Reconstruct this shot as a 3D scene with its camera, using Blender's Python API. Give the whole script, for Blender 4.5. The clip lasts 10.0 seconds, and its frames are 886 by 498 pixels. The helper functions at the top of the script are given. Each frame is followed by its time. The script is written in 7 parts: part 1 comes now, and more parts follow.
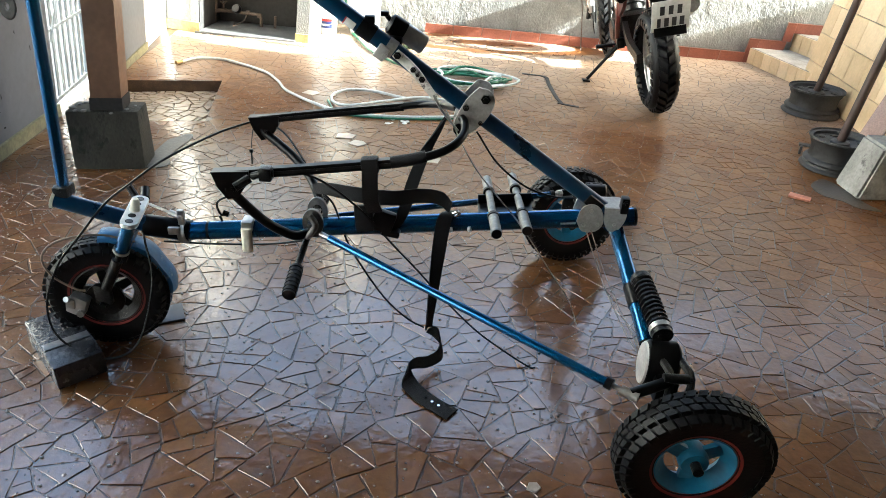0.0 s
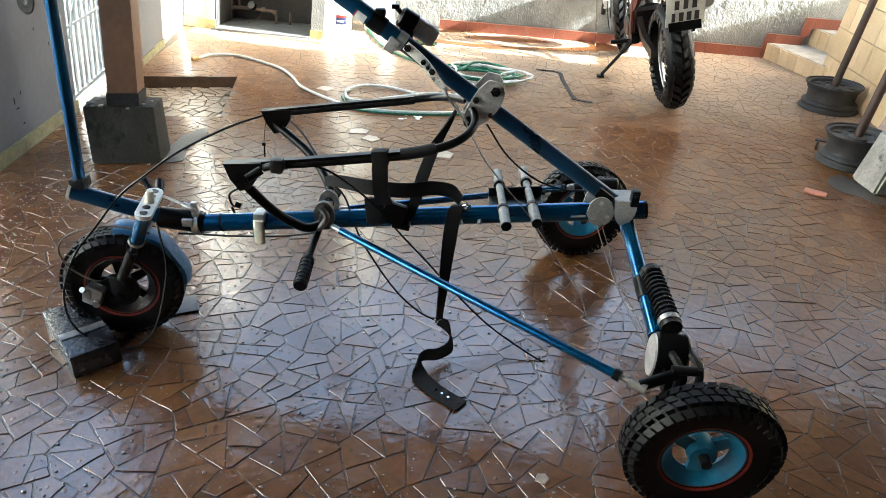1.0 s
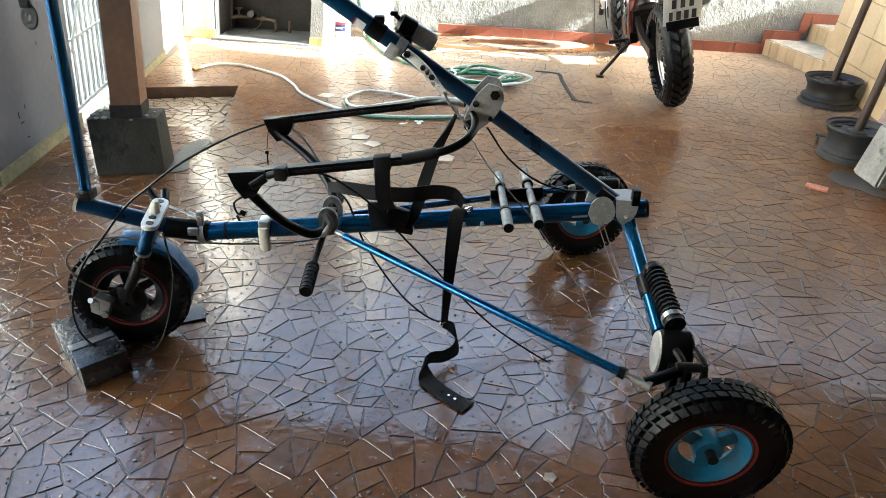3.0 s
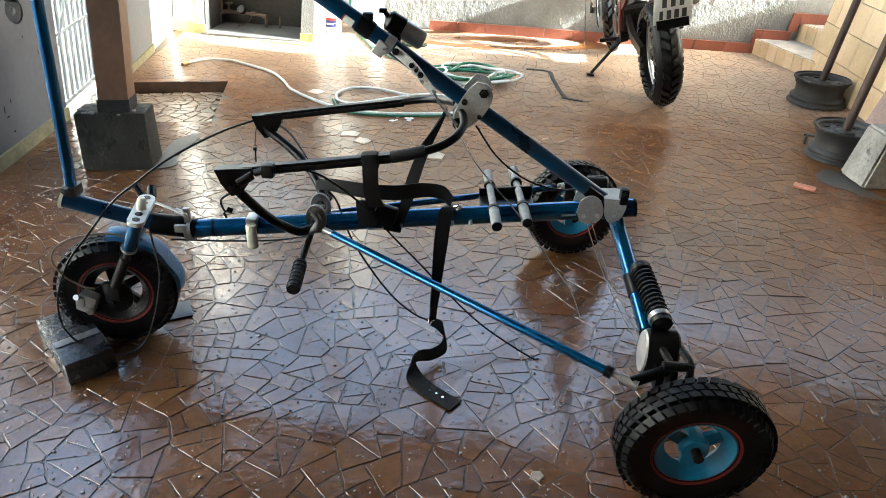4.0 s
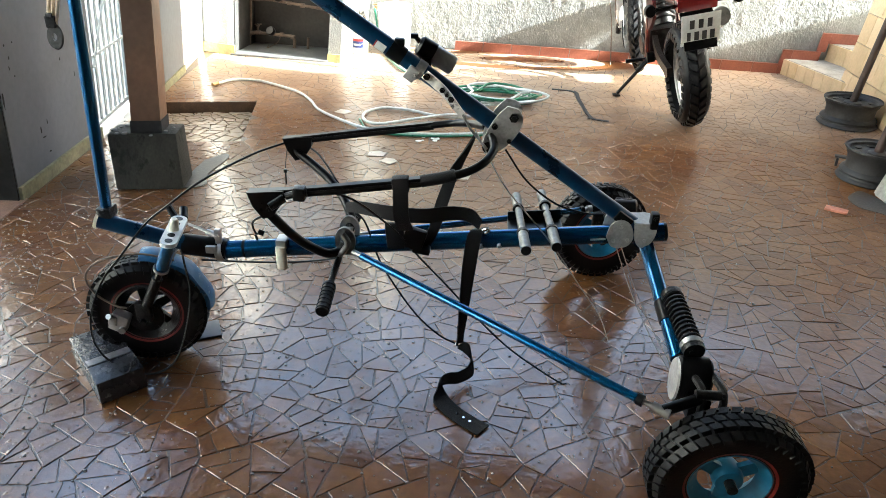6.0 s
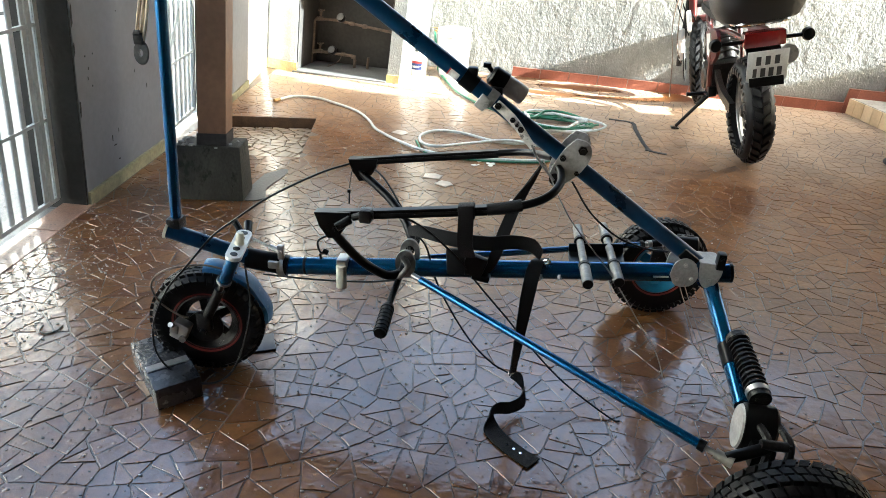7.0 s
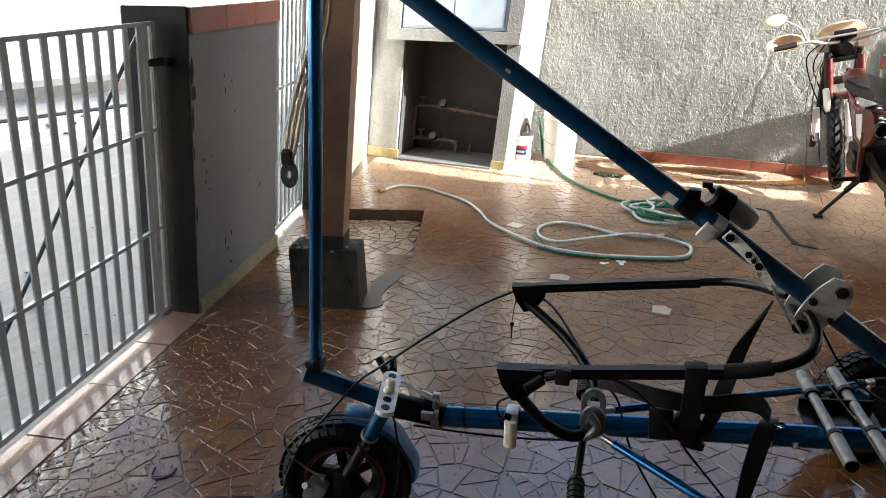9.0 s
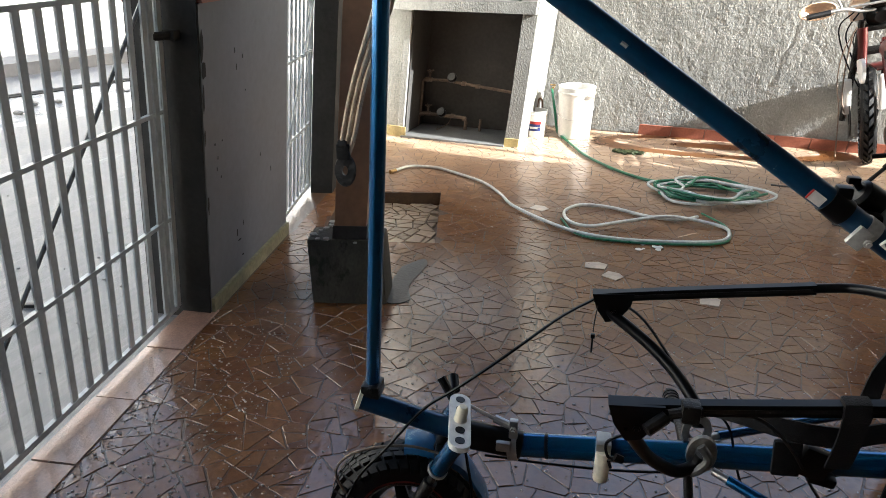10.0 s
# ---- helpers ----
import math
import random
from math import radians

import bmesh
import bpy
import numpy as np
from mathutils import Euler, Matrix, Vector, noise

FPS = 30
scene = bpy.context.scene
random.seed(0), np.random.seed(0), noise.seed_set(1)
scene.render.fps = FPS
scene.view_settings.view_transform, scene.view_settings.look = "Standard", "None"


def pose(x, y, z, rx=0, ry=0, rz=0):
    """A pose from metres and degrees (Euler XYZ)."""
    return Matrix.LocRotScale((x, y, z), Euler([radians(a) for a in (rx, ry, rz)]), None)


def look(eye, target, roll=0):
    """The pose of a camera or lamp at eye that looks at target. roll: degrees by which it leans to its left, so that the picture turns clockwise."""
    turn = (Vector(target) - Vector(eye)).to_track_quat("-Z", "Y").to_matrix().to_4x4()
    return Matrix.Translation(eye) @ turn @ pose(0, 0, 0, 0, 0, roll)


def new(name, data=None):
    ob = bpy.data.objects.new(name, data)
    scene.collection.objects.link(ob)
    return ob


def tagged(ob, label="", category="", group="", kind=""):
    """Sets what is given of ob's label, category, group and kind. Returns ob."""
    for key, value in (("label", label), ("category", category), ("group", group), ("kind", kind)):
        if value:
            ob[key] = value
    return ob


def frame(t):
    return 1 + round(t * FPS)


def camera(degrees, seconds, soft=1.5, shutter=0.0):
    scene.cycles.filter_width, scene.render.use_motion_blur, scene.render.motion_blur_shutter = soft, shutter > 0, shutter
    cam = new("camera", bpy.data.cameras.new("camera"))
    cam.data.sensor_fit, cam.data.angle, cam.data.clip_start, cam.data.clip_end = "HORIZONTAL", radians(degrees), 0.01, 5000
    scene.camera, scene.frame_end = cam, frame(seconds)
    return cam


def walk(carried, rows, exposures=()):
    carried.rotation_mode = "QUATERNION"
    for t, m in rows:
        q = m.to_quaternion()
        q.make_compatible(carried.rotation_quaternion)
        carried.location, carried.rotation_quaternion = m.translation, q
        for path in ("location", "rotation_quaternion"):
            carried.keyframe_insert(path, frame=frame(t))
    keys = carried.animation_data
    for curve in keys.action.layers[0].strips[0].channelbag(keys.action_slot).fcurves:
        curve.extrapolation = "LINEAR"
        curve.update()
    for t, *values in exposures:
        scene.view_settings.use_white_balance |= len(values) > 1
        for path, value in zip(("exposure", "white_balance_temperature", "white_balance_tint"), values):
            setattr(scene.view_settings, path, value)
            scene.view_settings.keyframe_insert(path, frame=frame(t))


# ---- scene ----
cam = camera(65.1, 10.0, soft=0.65)

PATH = [
    (0, (0.158, 0.42, 1.307), (-0.049, 2.145, 0.317), 3.8),
    (0.5, (0.166, 0.416, 1.31), (-0.07, 2.148, 0.338), 3.5),
    (1, (0.174, 0.407, 1.3), (-0.075, 2.122, 0.302), 3.3),
    (1.5, (0.162, 0.388, 1.307), (-0.135, 2.097, 0.311), 3.8),
    (2, (0.158, 0.389, 1.315), (-0.149, 2.119, 0.358), 3.0),
    (2.5, (0.162, 0.395, 1.311), (-0.159, 2.108, 0.33), 2.2),
    (3, (0.177, 0.393, 1.307), (-0.084, 2.111, 0.317), 1.8),
    (3.2, (0.187, 0.388, 1.311), (-0.059, 2.104, 0.313), 1.9),
    (4.5, (0.182, 0.404, 1.308), (-0.054, 2.124, 0.315), 2.6),
    (5, (0.185, 0.391, 1.314), (-0.068, 2.113, 0.329), 2.1),
    (5.5, (0.179, 0.405, 1.312), (-0.111, 2.12, 0.325), 2.0),
    (5.7, (0.177, 0.405, 1.32), (-0.11, 2.126, 0.342), 2.1),
    (6.8, (0.117, 0.4, 1.329), (-0.288, 2.133, 0.417), 2.3),
    (7, (0.11, 0.4, 1.335), (-0.314, 2.13, 0.426), 3.3),
    (7.2, (0.084, 0.421, 1.34), (-0.423, 2.128, 0.429), 2.3),
    (7.5, (0.029, 0.469, 1.342), (-0.623, 2.168, 0.515), 0.5),
    (7.8, (-0.016, 0.532, 1.345), (-0.737, 2.217, 0.544), -3.1),
    (8, (-0.045, 0.582, 1.346), (-0.754, 2.285, 0.572), -2.7),
    (8.2, (-0.078, 0.603, 1.343), (-0.822, 2.292, 0.572), -2.5),
    (8.5, (-0.119, 0.625, 1.35), (-0.868, 2.311, 0.577), -0.3),
    (9, (-0.254, 0.672, 1.348), (-0.9, 2.416, 0.614), 0.7),
    (9.5, (-0.423, 0.721, 1.343), (-1.064, 2.455, 0.58), 0.7),
    (9.7, (-0.469, 0.76, 1.327), (-1.096, 2.485, 0.531), 1.3),
    (10, (-0.513, 0.836, 1.321), (-1.111, 2.567, 0.516), 0.5),
]

# The yard falls towards the street: all is laid out on the floor plane (z = 0 on the tiles)
# and tipped by this at the end, so that posts and walls, which lean by LEAN, end up plumb.
LEAN = 0.10
TIP = pose(0, 0, 0, 0, -5.71, 0)

walk(cam, [(t, TIP @ look(eye, target, roll)) for t, eye, target, roll in PATH], exposures=[(0, 3.33, 5900, -1), (5.7, 3.33, 5900, -1), (7.2, 3.08, 5900, 0), (8.2, 2.42, 6000, 4), (9.0, 2.28, 6050, 6), (10, 2.20, 6050, 6)])

# ---- world and light ----
SUN_FLOOR = Vector((-1.0, 0.11, -0.47))
SUN_DIR = TIP.to_3x3() @ SUN_FLOOR.normalized()
world = bpy.data.worlds.new("sky")
scene.world = world
world.use_nodes = True
wn = world.node_tree
sky = wn.nodes.new("ShaderNodeTexSky")
sky.sky_type = "NISHITA"
sky.sun_disc = False
sky.sun_elevation = math.asin(-SUN_DIR.z)
sky.sun_rotation = math.atan2(-SUN_DIR.x, -SUN_DIR.y)
sky.air_density, sky.dust_density, sky.ozone_density = 1.0, 8.0, 0.0
wn.links.new(sky.outputs[0], wn.nodes["Background"].inputs[0])
wn.nodes["Background"].inputs[1].default_value = 0.15
sun_data = bpy.data.lights.new("sun", "SUN")
sun_data.energy, sun_data.angle, sun_data.color = 5.0, radians(0.6), (1.0, 0.98, 0.95)
sun = new("sun", sun_data)
sun.matrix_world = Matrix.Translation((0, 0, 6)) @ SUN_DIR.to_track_quat("-Z", "Y").to_matrix().to_4x4()


# ---- materials ----
def mat(name, col, rough=0.5, metal=0.0, var=0.2, scale=6.0, bump=0.0, bscale=80.0, coat=0.0, col2=None, rvar=0.1, spots=None, rnd=0.0, stretch=None, spec=0.5, coat_rough=0.12, wet=0.0, bdist=0.004):
    """A surface with broad and fine variation of colour, gloss and relief; spots: (colour, amount, scale)."""
    m = bpy.data.materials.new(name)
    m.use_nodes = True
    t = m.node_tree
    n, ln = t.nodes, t.links
    bsdf = n["Principled BSDF"]
    tc = n.new("ShaderNodeTexCoord")
    src = tc.outputs["Object"]
    if stretch:
        mp = n.new("ShaderNodeMapping")
        mp.inputs["Scale"].default_value = stretch
        ln.new(src, mp.inputs[0])
        src = mp.outputs[0]
    if rnd:
        oi = n.new("ShaderNodeObjectInfo")
        ge = n.new("ShaderNodeNewGeometry")
        mixr = n.new("ShaderNodeMath")
        mixr.operation = "ADD"
        ln.new(oi.outputs["Random"], mixr.inputs[0])
        ln.new(ge.outputs["Random Per Island"], mixr.inputs[1])
        fr = n.new("ShaderNodeMath")
        fr.operation = "FRACT"
        ln.new(mixr.outputs[0], fr.inputs[0])
    big = n.new("ShaderNodeTexNoise")
    big.inputs["Scale"].default_value, big.inputs["Detail"].default_value = scale, 6
    big.inputs["Roughness"].default_value = 0.62
    ln.new(src, big.inputs["Vector"])
    fine = n.new("ShaderNodeTexNoise")
    fine.inputs["Scale"].default_value, fine.inputs["Detail"].default_value = bscale, 4
    ln.new(src, fine.inputs["Vector"])
    ramp = n.new("ShaderNodeMix")
    ramp.data_type = "RGBA"
    a = [c * (1 - var) for c in col]
    b = [min(1, c * (1 + var)) for c in (col2 or col)]
    ramp.inputs["A"].default_value, ramp.inputs["B"].default_value = (*a, 1), (*b, 1)
    sharp = n.new("ShaderNodeMapRange")
    sharp.inputs["From Min"].default_value, sharp.inputs["From Max"].default_value = 0.32, 0.68
    ln.new(big.outputs[0], sharp.inputs["Value"])
    if rnd:
        mm = n.new("ShaderNodeMix")
        mm.inputs["Factor"].default_value = rnd
        ln.new(sharp.outputs[0], mm.inputs["A"])
        ln.new(fr.outputs[0], mm.inputs["B"])
        ln.new(mm.outputs[0], ramp.inputs["Factor"])
    else:
        ln.new(sharp.outputs[0], ramp.inputs["Factor"])
    out = ramp.outputs["Result"]
    grain = n.new("ShaderNodeMix")
    grain.data_type, grain.blend_type = "RGBA", "MULTIPLY"
    grain.inputs["Factor"].default_value = min(0.6, var * 1.2)
    ln.new(out, grain.inputs["A"])
    gr = n.new("ShaderNodeMapRange")
    gr.inputs["From Min"].default_value, gr.inputs["From Max"].default_value = 0.3, 0.7
    gr.inputs["To Min"].default_value, gr.inputs["To Max"].default_value = 0.45, 1.2
    ln.new(fine.outputs[0], gr.inputs["Value"])
    ln.new(gr.outputs[0], grain.inputs["B"])
    out = grain.outputs["Result"]
    if spots:
        sc, amount, ss = spots
        sn = n.new("ShaderNodeTexNoise")
        sn.inputs["Scale"].default_value, sn.inputs["Detail"].default_value = ss, 5
        sn.inputs["Roughness"].default_value = 0.7
        ln.new(src, sn.inputs["Vector"])
        sr = n.new("ShaderNodeMapRange")
        sr.inputs["From Min"].default_value = 0.72 - 0.4 * amount
        sr.inputs["From Max"].default_value = 0.80 - 0.4 * amount
        ln.new(sn.outputs[0], sr.inputs["Value"])
        sm = n.new("ShaderNodeMix")
        sm.data_type = "RGBA"
        sm.inputs["B"].default_value = (*sc, 1)
        ln.new(sr.outputs[0], sm.inputs["Factor"])
        ln.new(out, sm.inputs["A"])
        out = sm.outputs["Result"]
    ln.new(out, bsdf.inputs["Base Color"])
    rr = n.new("ShaderNodeMapRange")
    rr.inputs["To Min"].default_value, rr.inputs["To Max"].default_value = max(0.02, rough - rvar), min(1, rough + rvar)
    ln.new(big.outputs[0], rr.inputs["Value"])
    ln.new(rr.outputs[0], bsdf.inputs["Roughness"])
    bsdf.inputs["Metallic"].default_value = metal
    bsdf.inputs["Coat Weight"].default_value = coat
    bsdf.inputs["Coat Roughness"].default_value = coat_rough
    bsdf.inputs["Specular IOR Level"].default_value = spec
    if bump:
        bp = n.new("ShaderNodeBump")
        bp.inputs["Strength"].default_value, bp.inputs["Distance"].default_value = min(1, bump), bdist
        ln.new(fine.outputs[0], bp.inputs["Height"])
        ln.new(bp.outputs[0], bsdf.inputs["Normal"])
    if wet:
        # a film of water: broken up in weight, gloss and level
        wa = n.new("ShaderNodeTexNoise")
        wa.inputs["Scale"].default_value, wa.inputs["Detail"].default_value = 2.3, 7
        wa.inputs["Roughness"].default_value = 0.68
        ln.new(tc.outputs["Object"], wa.inputs["Vector"])
        for to, lo, hi in (("Coat Weight", wet * 0.6, wet), ("Coat Roughness", coat_rough * 2.2, coat_rough * 0.6)):
            wr = n.new("ShaderNodeMapRange")
            wr.inputs["From Min"].default_value, wr.inputs["From Max"].default_value = 0.30, 0.60
            wr.inputs["To Min"].default_value, wr.inputs["To Max"].default_value = lo, hi
            ln.new(wa.outputs[0], wr.inputs["Value"])
            ln.new(wr.outputs[0], bsdf.inputs[to])
        rip = n.new("ShaderNodeTexNoise")
        rip.inputs["Scale"].default_value, rip.inputs["Detail"].default_value = 38, 4
        ln.new(tc.outputs["Object"], rip.inputs["Vector"])
        wb = n.new("ShaderNodeBump")
        wb.inputs["Strength"].default_value, wb.inputs["Distance"].default_value = 0.42, 0.004
        drop = n.new("ShaderNodeTexVoronoi")
        drop.inputs["Scale"].default_value = 42
        ln.new(tc.outputs["Object"], drop.inputs["Vector"])
        bead = n.new("ShaderNodeMapRange")
        bead.inputs["From Min"].default_value, bead.inputs["From Max"].default_value = 0.26, 0.10
        bead.inputs["To Max"].default_value = 0.8
        ln.new(drop.outputs["Distance"], bead.inputs["Value"])
        few = n.new("ShaderNodeSeparateColor")
        ln.new(drop.outputs["Color"], few.inputs[0])
        some = n.new("ShaderNodeMath")
        some.operation = "GREATER_THAN"
        some.inputs[1].default_value = 0.55
        ln.new(few.outputs[0], some.inputs[0])
        both = n.new("ShaderNodeMath")
        both.operation = "MULTIPLY_ADD"
        ln.new(bead.outputs[0], both.inputs[0])
        ln.new(some.outputs[0], both.inputs[1])
        ln.new(rip.outputs[0], both.inputs[2])
        ln.new(both.outputs[0], wb.inputs["Height"])
        ln.new(wb.outputs[0], bsdf.inputs["Coat Normal"])
    return m


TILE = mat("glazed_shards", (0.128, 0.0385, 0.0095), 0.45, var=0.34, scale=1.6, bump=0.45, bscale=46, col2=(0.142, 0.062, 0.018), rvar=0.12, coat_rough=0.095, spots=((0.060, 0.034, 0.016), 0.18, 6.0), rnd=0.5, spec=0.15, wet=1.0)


def sunlit_dry_towards(material, y0, y1, gain):
    """Tiles paler from y0 to y1, sunlight put into their colour with an uneven edge; duller as they dry."""
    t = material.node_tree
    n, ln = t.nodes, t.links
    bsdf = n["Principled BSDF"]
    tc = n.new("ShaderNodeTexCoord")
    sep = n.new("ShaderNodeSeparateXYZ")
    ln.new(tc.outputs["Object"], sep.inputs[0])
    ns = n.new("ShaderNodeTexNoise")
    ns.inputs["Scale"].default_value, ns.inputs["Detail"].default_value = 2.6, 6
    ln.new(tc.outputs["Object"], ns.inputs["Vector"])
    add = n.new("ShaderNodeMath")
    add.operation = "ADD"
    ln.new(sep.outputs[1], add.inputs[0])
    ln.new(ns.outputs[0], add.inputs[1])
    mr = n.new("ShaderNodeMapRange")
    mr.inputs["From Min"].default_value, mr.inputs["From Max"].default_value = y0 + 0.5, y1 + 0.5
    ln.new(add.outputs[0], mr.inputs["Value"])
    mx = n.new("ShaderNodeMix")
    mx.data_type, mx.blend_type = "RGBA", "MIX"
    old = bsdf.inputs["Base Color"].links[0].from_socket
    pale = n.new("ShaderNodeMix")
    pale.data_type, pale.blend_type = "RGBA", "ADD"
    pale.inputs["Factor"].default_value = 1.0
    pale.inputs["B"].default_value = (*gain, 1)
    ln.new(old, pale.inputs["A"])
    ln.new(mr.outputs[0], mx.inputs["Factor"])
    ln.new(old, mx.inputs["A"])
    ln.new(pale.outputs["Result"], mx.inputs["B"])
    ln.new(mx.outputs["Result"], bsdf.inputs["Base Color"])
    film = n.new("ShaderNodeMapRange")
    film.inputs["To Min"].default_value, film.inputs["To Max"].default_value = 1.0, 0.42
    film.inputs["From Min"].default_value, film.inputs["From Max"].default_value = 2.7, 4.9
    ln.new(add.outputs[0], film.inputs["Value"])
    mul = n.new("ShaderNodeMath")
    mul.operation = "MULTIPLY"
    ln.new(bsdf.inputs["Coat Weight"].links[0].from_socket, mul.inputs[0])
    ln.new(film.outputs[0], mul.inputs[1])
    # and the film of water thins out towards the steps
    side = n.new("ShaderNodeMath")
    side.operation = "ADD"
    ln.new(sep.outputs[0], side.inputs[0])
    ln.new(ns.outputs[0], side.inputs[1])
    thin = n.new("ShaderNodeMapRange")
    thin.inputs["From Min"].default_value, thin.inputs["From Max"].default_value = 0.75, 1.65
    thin.inputs["To Min"].default_value, thin.inputs["To Max"].default_value = 1.0, 0.32
    ln.new(side.outputs[0], thin.inputs["Value"])
    mul2 = n.new("ShaderNodeMath")
    mul2.operation = "MULTIPLY"
    ln.new(mul.outputs[0], mul2.inputs[0])
    ln.new(thin.outputs[0], mul2.inputs[1])
    ln.new(mul2.outputs[0], bsdf.inputs["Coat Weight"])


# the gain paints the sunlight on the far tiles into their colour
sunlit_dry_towards(TILE, 4.2, 5.5, (0.27, 0.232, 0.178))
TILE.node_tree.nodes["Principled BSDF"].inputs["Coat IOR"].default_value = 1.85
TILE_PIT = mat("worn_shards", (0.19, 0.135, 0.088), 0.3, var=0.3, scale=3, bump=0.3, bscale=40, col2=(0.25, 0.18, 0.12), rnd=0.6)
GROUT = mat("dark_grout", (0.078, 0.043, 0.024), 0.40, var=0.4, scale=7, bump=0.4, bscale=120, rvar=0.2, spec=0.3, wet=0.7, coat_rough=0.14)
GROUT.node_tree.nodes["Principled BSDF"].inputs["Coat IOR"].default_value = 1.7
PALE_TILE = mat("pale_shard", (0.40, 0.33, 0.27), 0.3, var=0.2, scale=14)
CEMENT = mat("damp_cement", (0.15, 0.15, 0.145), 0.6, var=0.25, scale=9, bump=0.4, bscale=110, rvar=0.2)
CONCRETE = mat("raw_concrete", (0.24, 0.23, 0.21), 0.75, var=0.35, scale=7, bump=0.7, bscale=70, spots=((0.07, 0.065, 0.06), 0.3, 9), rvar=0.15)
PEDESTAL = mat("wet_pedestal_concrete", (0.042, 0.038, 0.029), 0.65, spec=0.2, var=0.35, scale=5, bump=0.6, bscale=60, spots=((0.012, 0.012, 0.008), 0.36, 6), stretch=(2, 2, 0.6))
CURB = mat("pale_curb_stone", (0.30, 0.180, 0.130), 0.35, var=0.32, scale=7, bump=0.4, bscale=120, rnd=0.3, spots=((0.20, 0.115, 0.070), 0.30, 9), coat=0.5)
GREY_PAINT = mat("grey_wall_paint", (0.122, 0.128, 0.142), 0.55, var=0.14, scale=3.2, bump=0.25, bscale=30, rvar=0.15, spots=((0.098, 0.102, 0.112), 0.2, 5))
DARK_GREY = mat("matt_dark_grey", (0.030, 0.029, 0.027), 0.8, spec=0.15, var=0.25, scale=4, bump=0.4, bscale=50, spots=((0.10, 0.10, 0.097), 0.08, 7))
WHITE_WALL = mat("white_limewash", (0.66, 0.64, 0.60), 0.8, var=0.1, scale=4, bump=0.5, bscale=40)
STUCCO = mat("rough_stucco", (0.258, 0.254, 0.232), 0.85, var=0.24, scale=4, bump=1.0, bscale=95, bdist=0.007, spots=((0.15, 0.147, 0.130), 0.24, 3.4), stretch=(1.0, 1.0, 0.75))
RED_TILE = mat("red_clay_tile", (0.27, 0.085, 0.05), 0.45, var=0.22, scale=9, bump=0.25, bscale=90, rnd=0.4)
YELLOW_TILE = mat("cream_wall_tile", (0.66, 0.47, 0.25), 0.32, var=0.14, scale=5, bump=0.1, bscale=60, col2=(0.72, 0.56, 0.36), rnd=0.5, spots=((0.42, 0.28, 0.14), 0.1, 8))
MOSS_TRIM = mat("mossy_skirting", (0.21, 0.195, 0.115), 0.6, var=0.35, scale=8, bump=0.4, bscale=60, spots=((0.10, 0.11, 0.04), 0.3, 9))
YELLOW_TRIM = mat("yellow_skirting", (0.42, 0.33, 0.14), 0.6, var=0.3, scale=9, bump=0.3, bscale=60)
BROWN_STEEL = mat("brown_painted_post", (0.215, 0.120, 0.070), 0.45, var=0.2, scale=4, bump=0.15, bscale=40, spots=((0.16, 0.05, 0.025), 0.15, 8))
GATE_PAINT = mat("pale_grey_gate_paint", (0.34, 0.365, 0.37), 0.4, var=0.16, scale=9, bump=0.2, bscale=70, spots=((0.2, 0.14, 0.1), 0.06, 14))
GATE_DARK = mat("dark_grey_rod_paint", (0.075, 0.08, 0.083), 0.5, var=0.25, scale=12, bump=0.2, bscale=80)
BLUE = mat("metallic_blue_paint", (0.003, 0.098, 0.255), 0.22, metal=0.75, var=0.2, scale=10, coat=0.5, rvar=0.08, spots=((0.32, 0.36, 0.40), 0.03, 16))
BLUE_DARK = mat("dark_blue_paint", (0.002, 0.042, 0.105), 0.3, metal=0.4, var=0.25, scale=9, coat=0.4, spots=((0.28, 0.3, 0.32), 0.02, 20))
BLUE_FENDER = mat("scuffed_blue_plastic", (0.02, 0.12, 0.27), 0.38, var=0.25, scale=12, bump=0.2, bscale=60, spots=((0.22, 0.34, 0.42), 0.34, 18))
BLUE_RIM = mat("sky_blue_rim_paint", (0.02, 0.165, 0.29), 0.35, var=0.2, scale=16, spots=((0.2, 0.3, 0.36), 0.1, 20))
BLACK = mat("black_paint", (0.003, 0.003, 0.0033), 0.32, var=0.3, scale=20, rvar=0.12, spec=0.2)
RUBBER = mat("black_rubber", (0.0035, 0.0035, 0.004), 0.45, var=0.35, scale=18, bump=0.25, bscale=130, rvar=0.15, spec=0.25, spots=((0.016, 0.015, 0.014), 0.08, 22))
WEBBING = mat("black_webbing", (0.005, 0.005, 0.006), 0.6, var=0.3, scale=25, bump=0.5, bscale=420, spec=0.2)
STEEL = mat("galvanised_steel", (0.45, 0.44, 0.42), 0.36, metal=0.85, var=0.22, scale=18, bump=0.1, bscale=90, spots=((0.2, 0.15, 0.11), 0.06, 26))
ALU = mat("brushed_plate", (0.37, 0.365, 0.35), 0.45, metal=0.3, var=0.25, scale=14, bump=0.2, bscale=140, spots=((0.13, 0.12, 0.11), 0.2, 34))
WHITE_PLATE = mat("white_painted_plate", (0.72, 0.71, 0.68), 0.4, var=0.12, scale=20, spots=((0.2, 0.18, 0.16), 0.08, 40))
CREAM = mat("cream_plastic", (0.74, 0.68, 0.54), 0.45, var=0.12, scale=20)
SPECKLE = mat("flaking_white_paint", (0.74, 0.72, 0.68), 0.5, var=0.2, scale=30, spots=((0.04, 0.037, 0.034), 0.42, 55))
GREASY = mat("oily_dark_metal", (0.020, 0.019, 0.018), 0.34, metal=0.6, var=0.45, scale=30, bump=0.5, bscale=150, spots=((0.36, 0.35, 0.33), 0.17, 60))
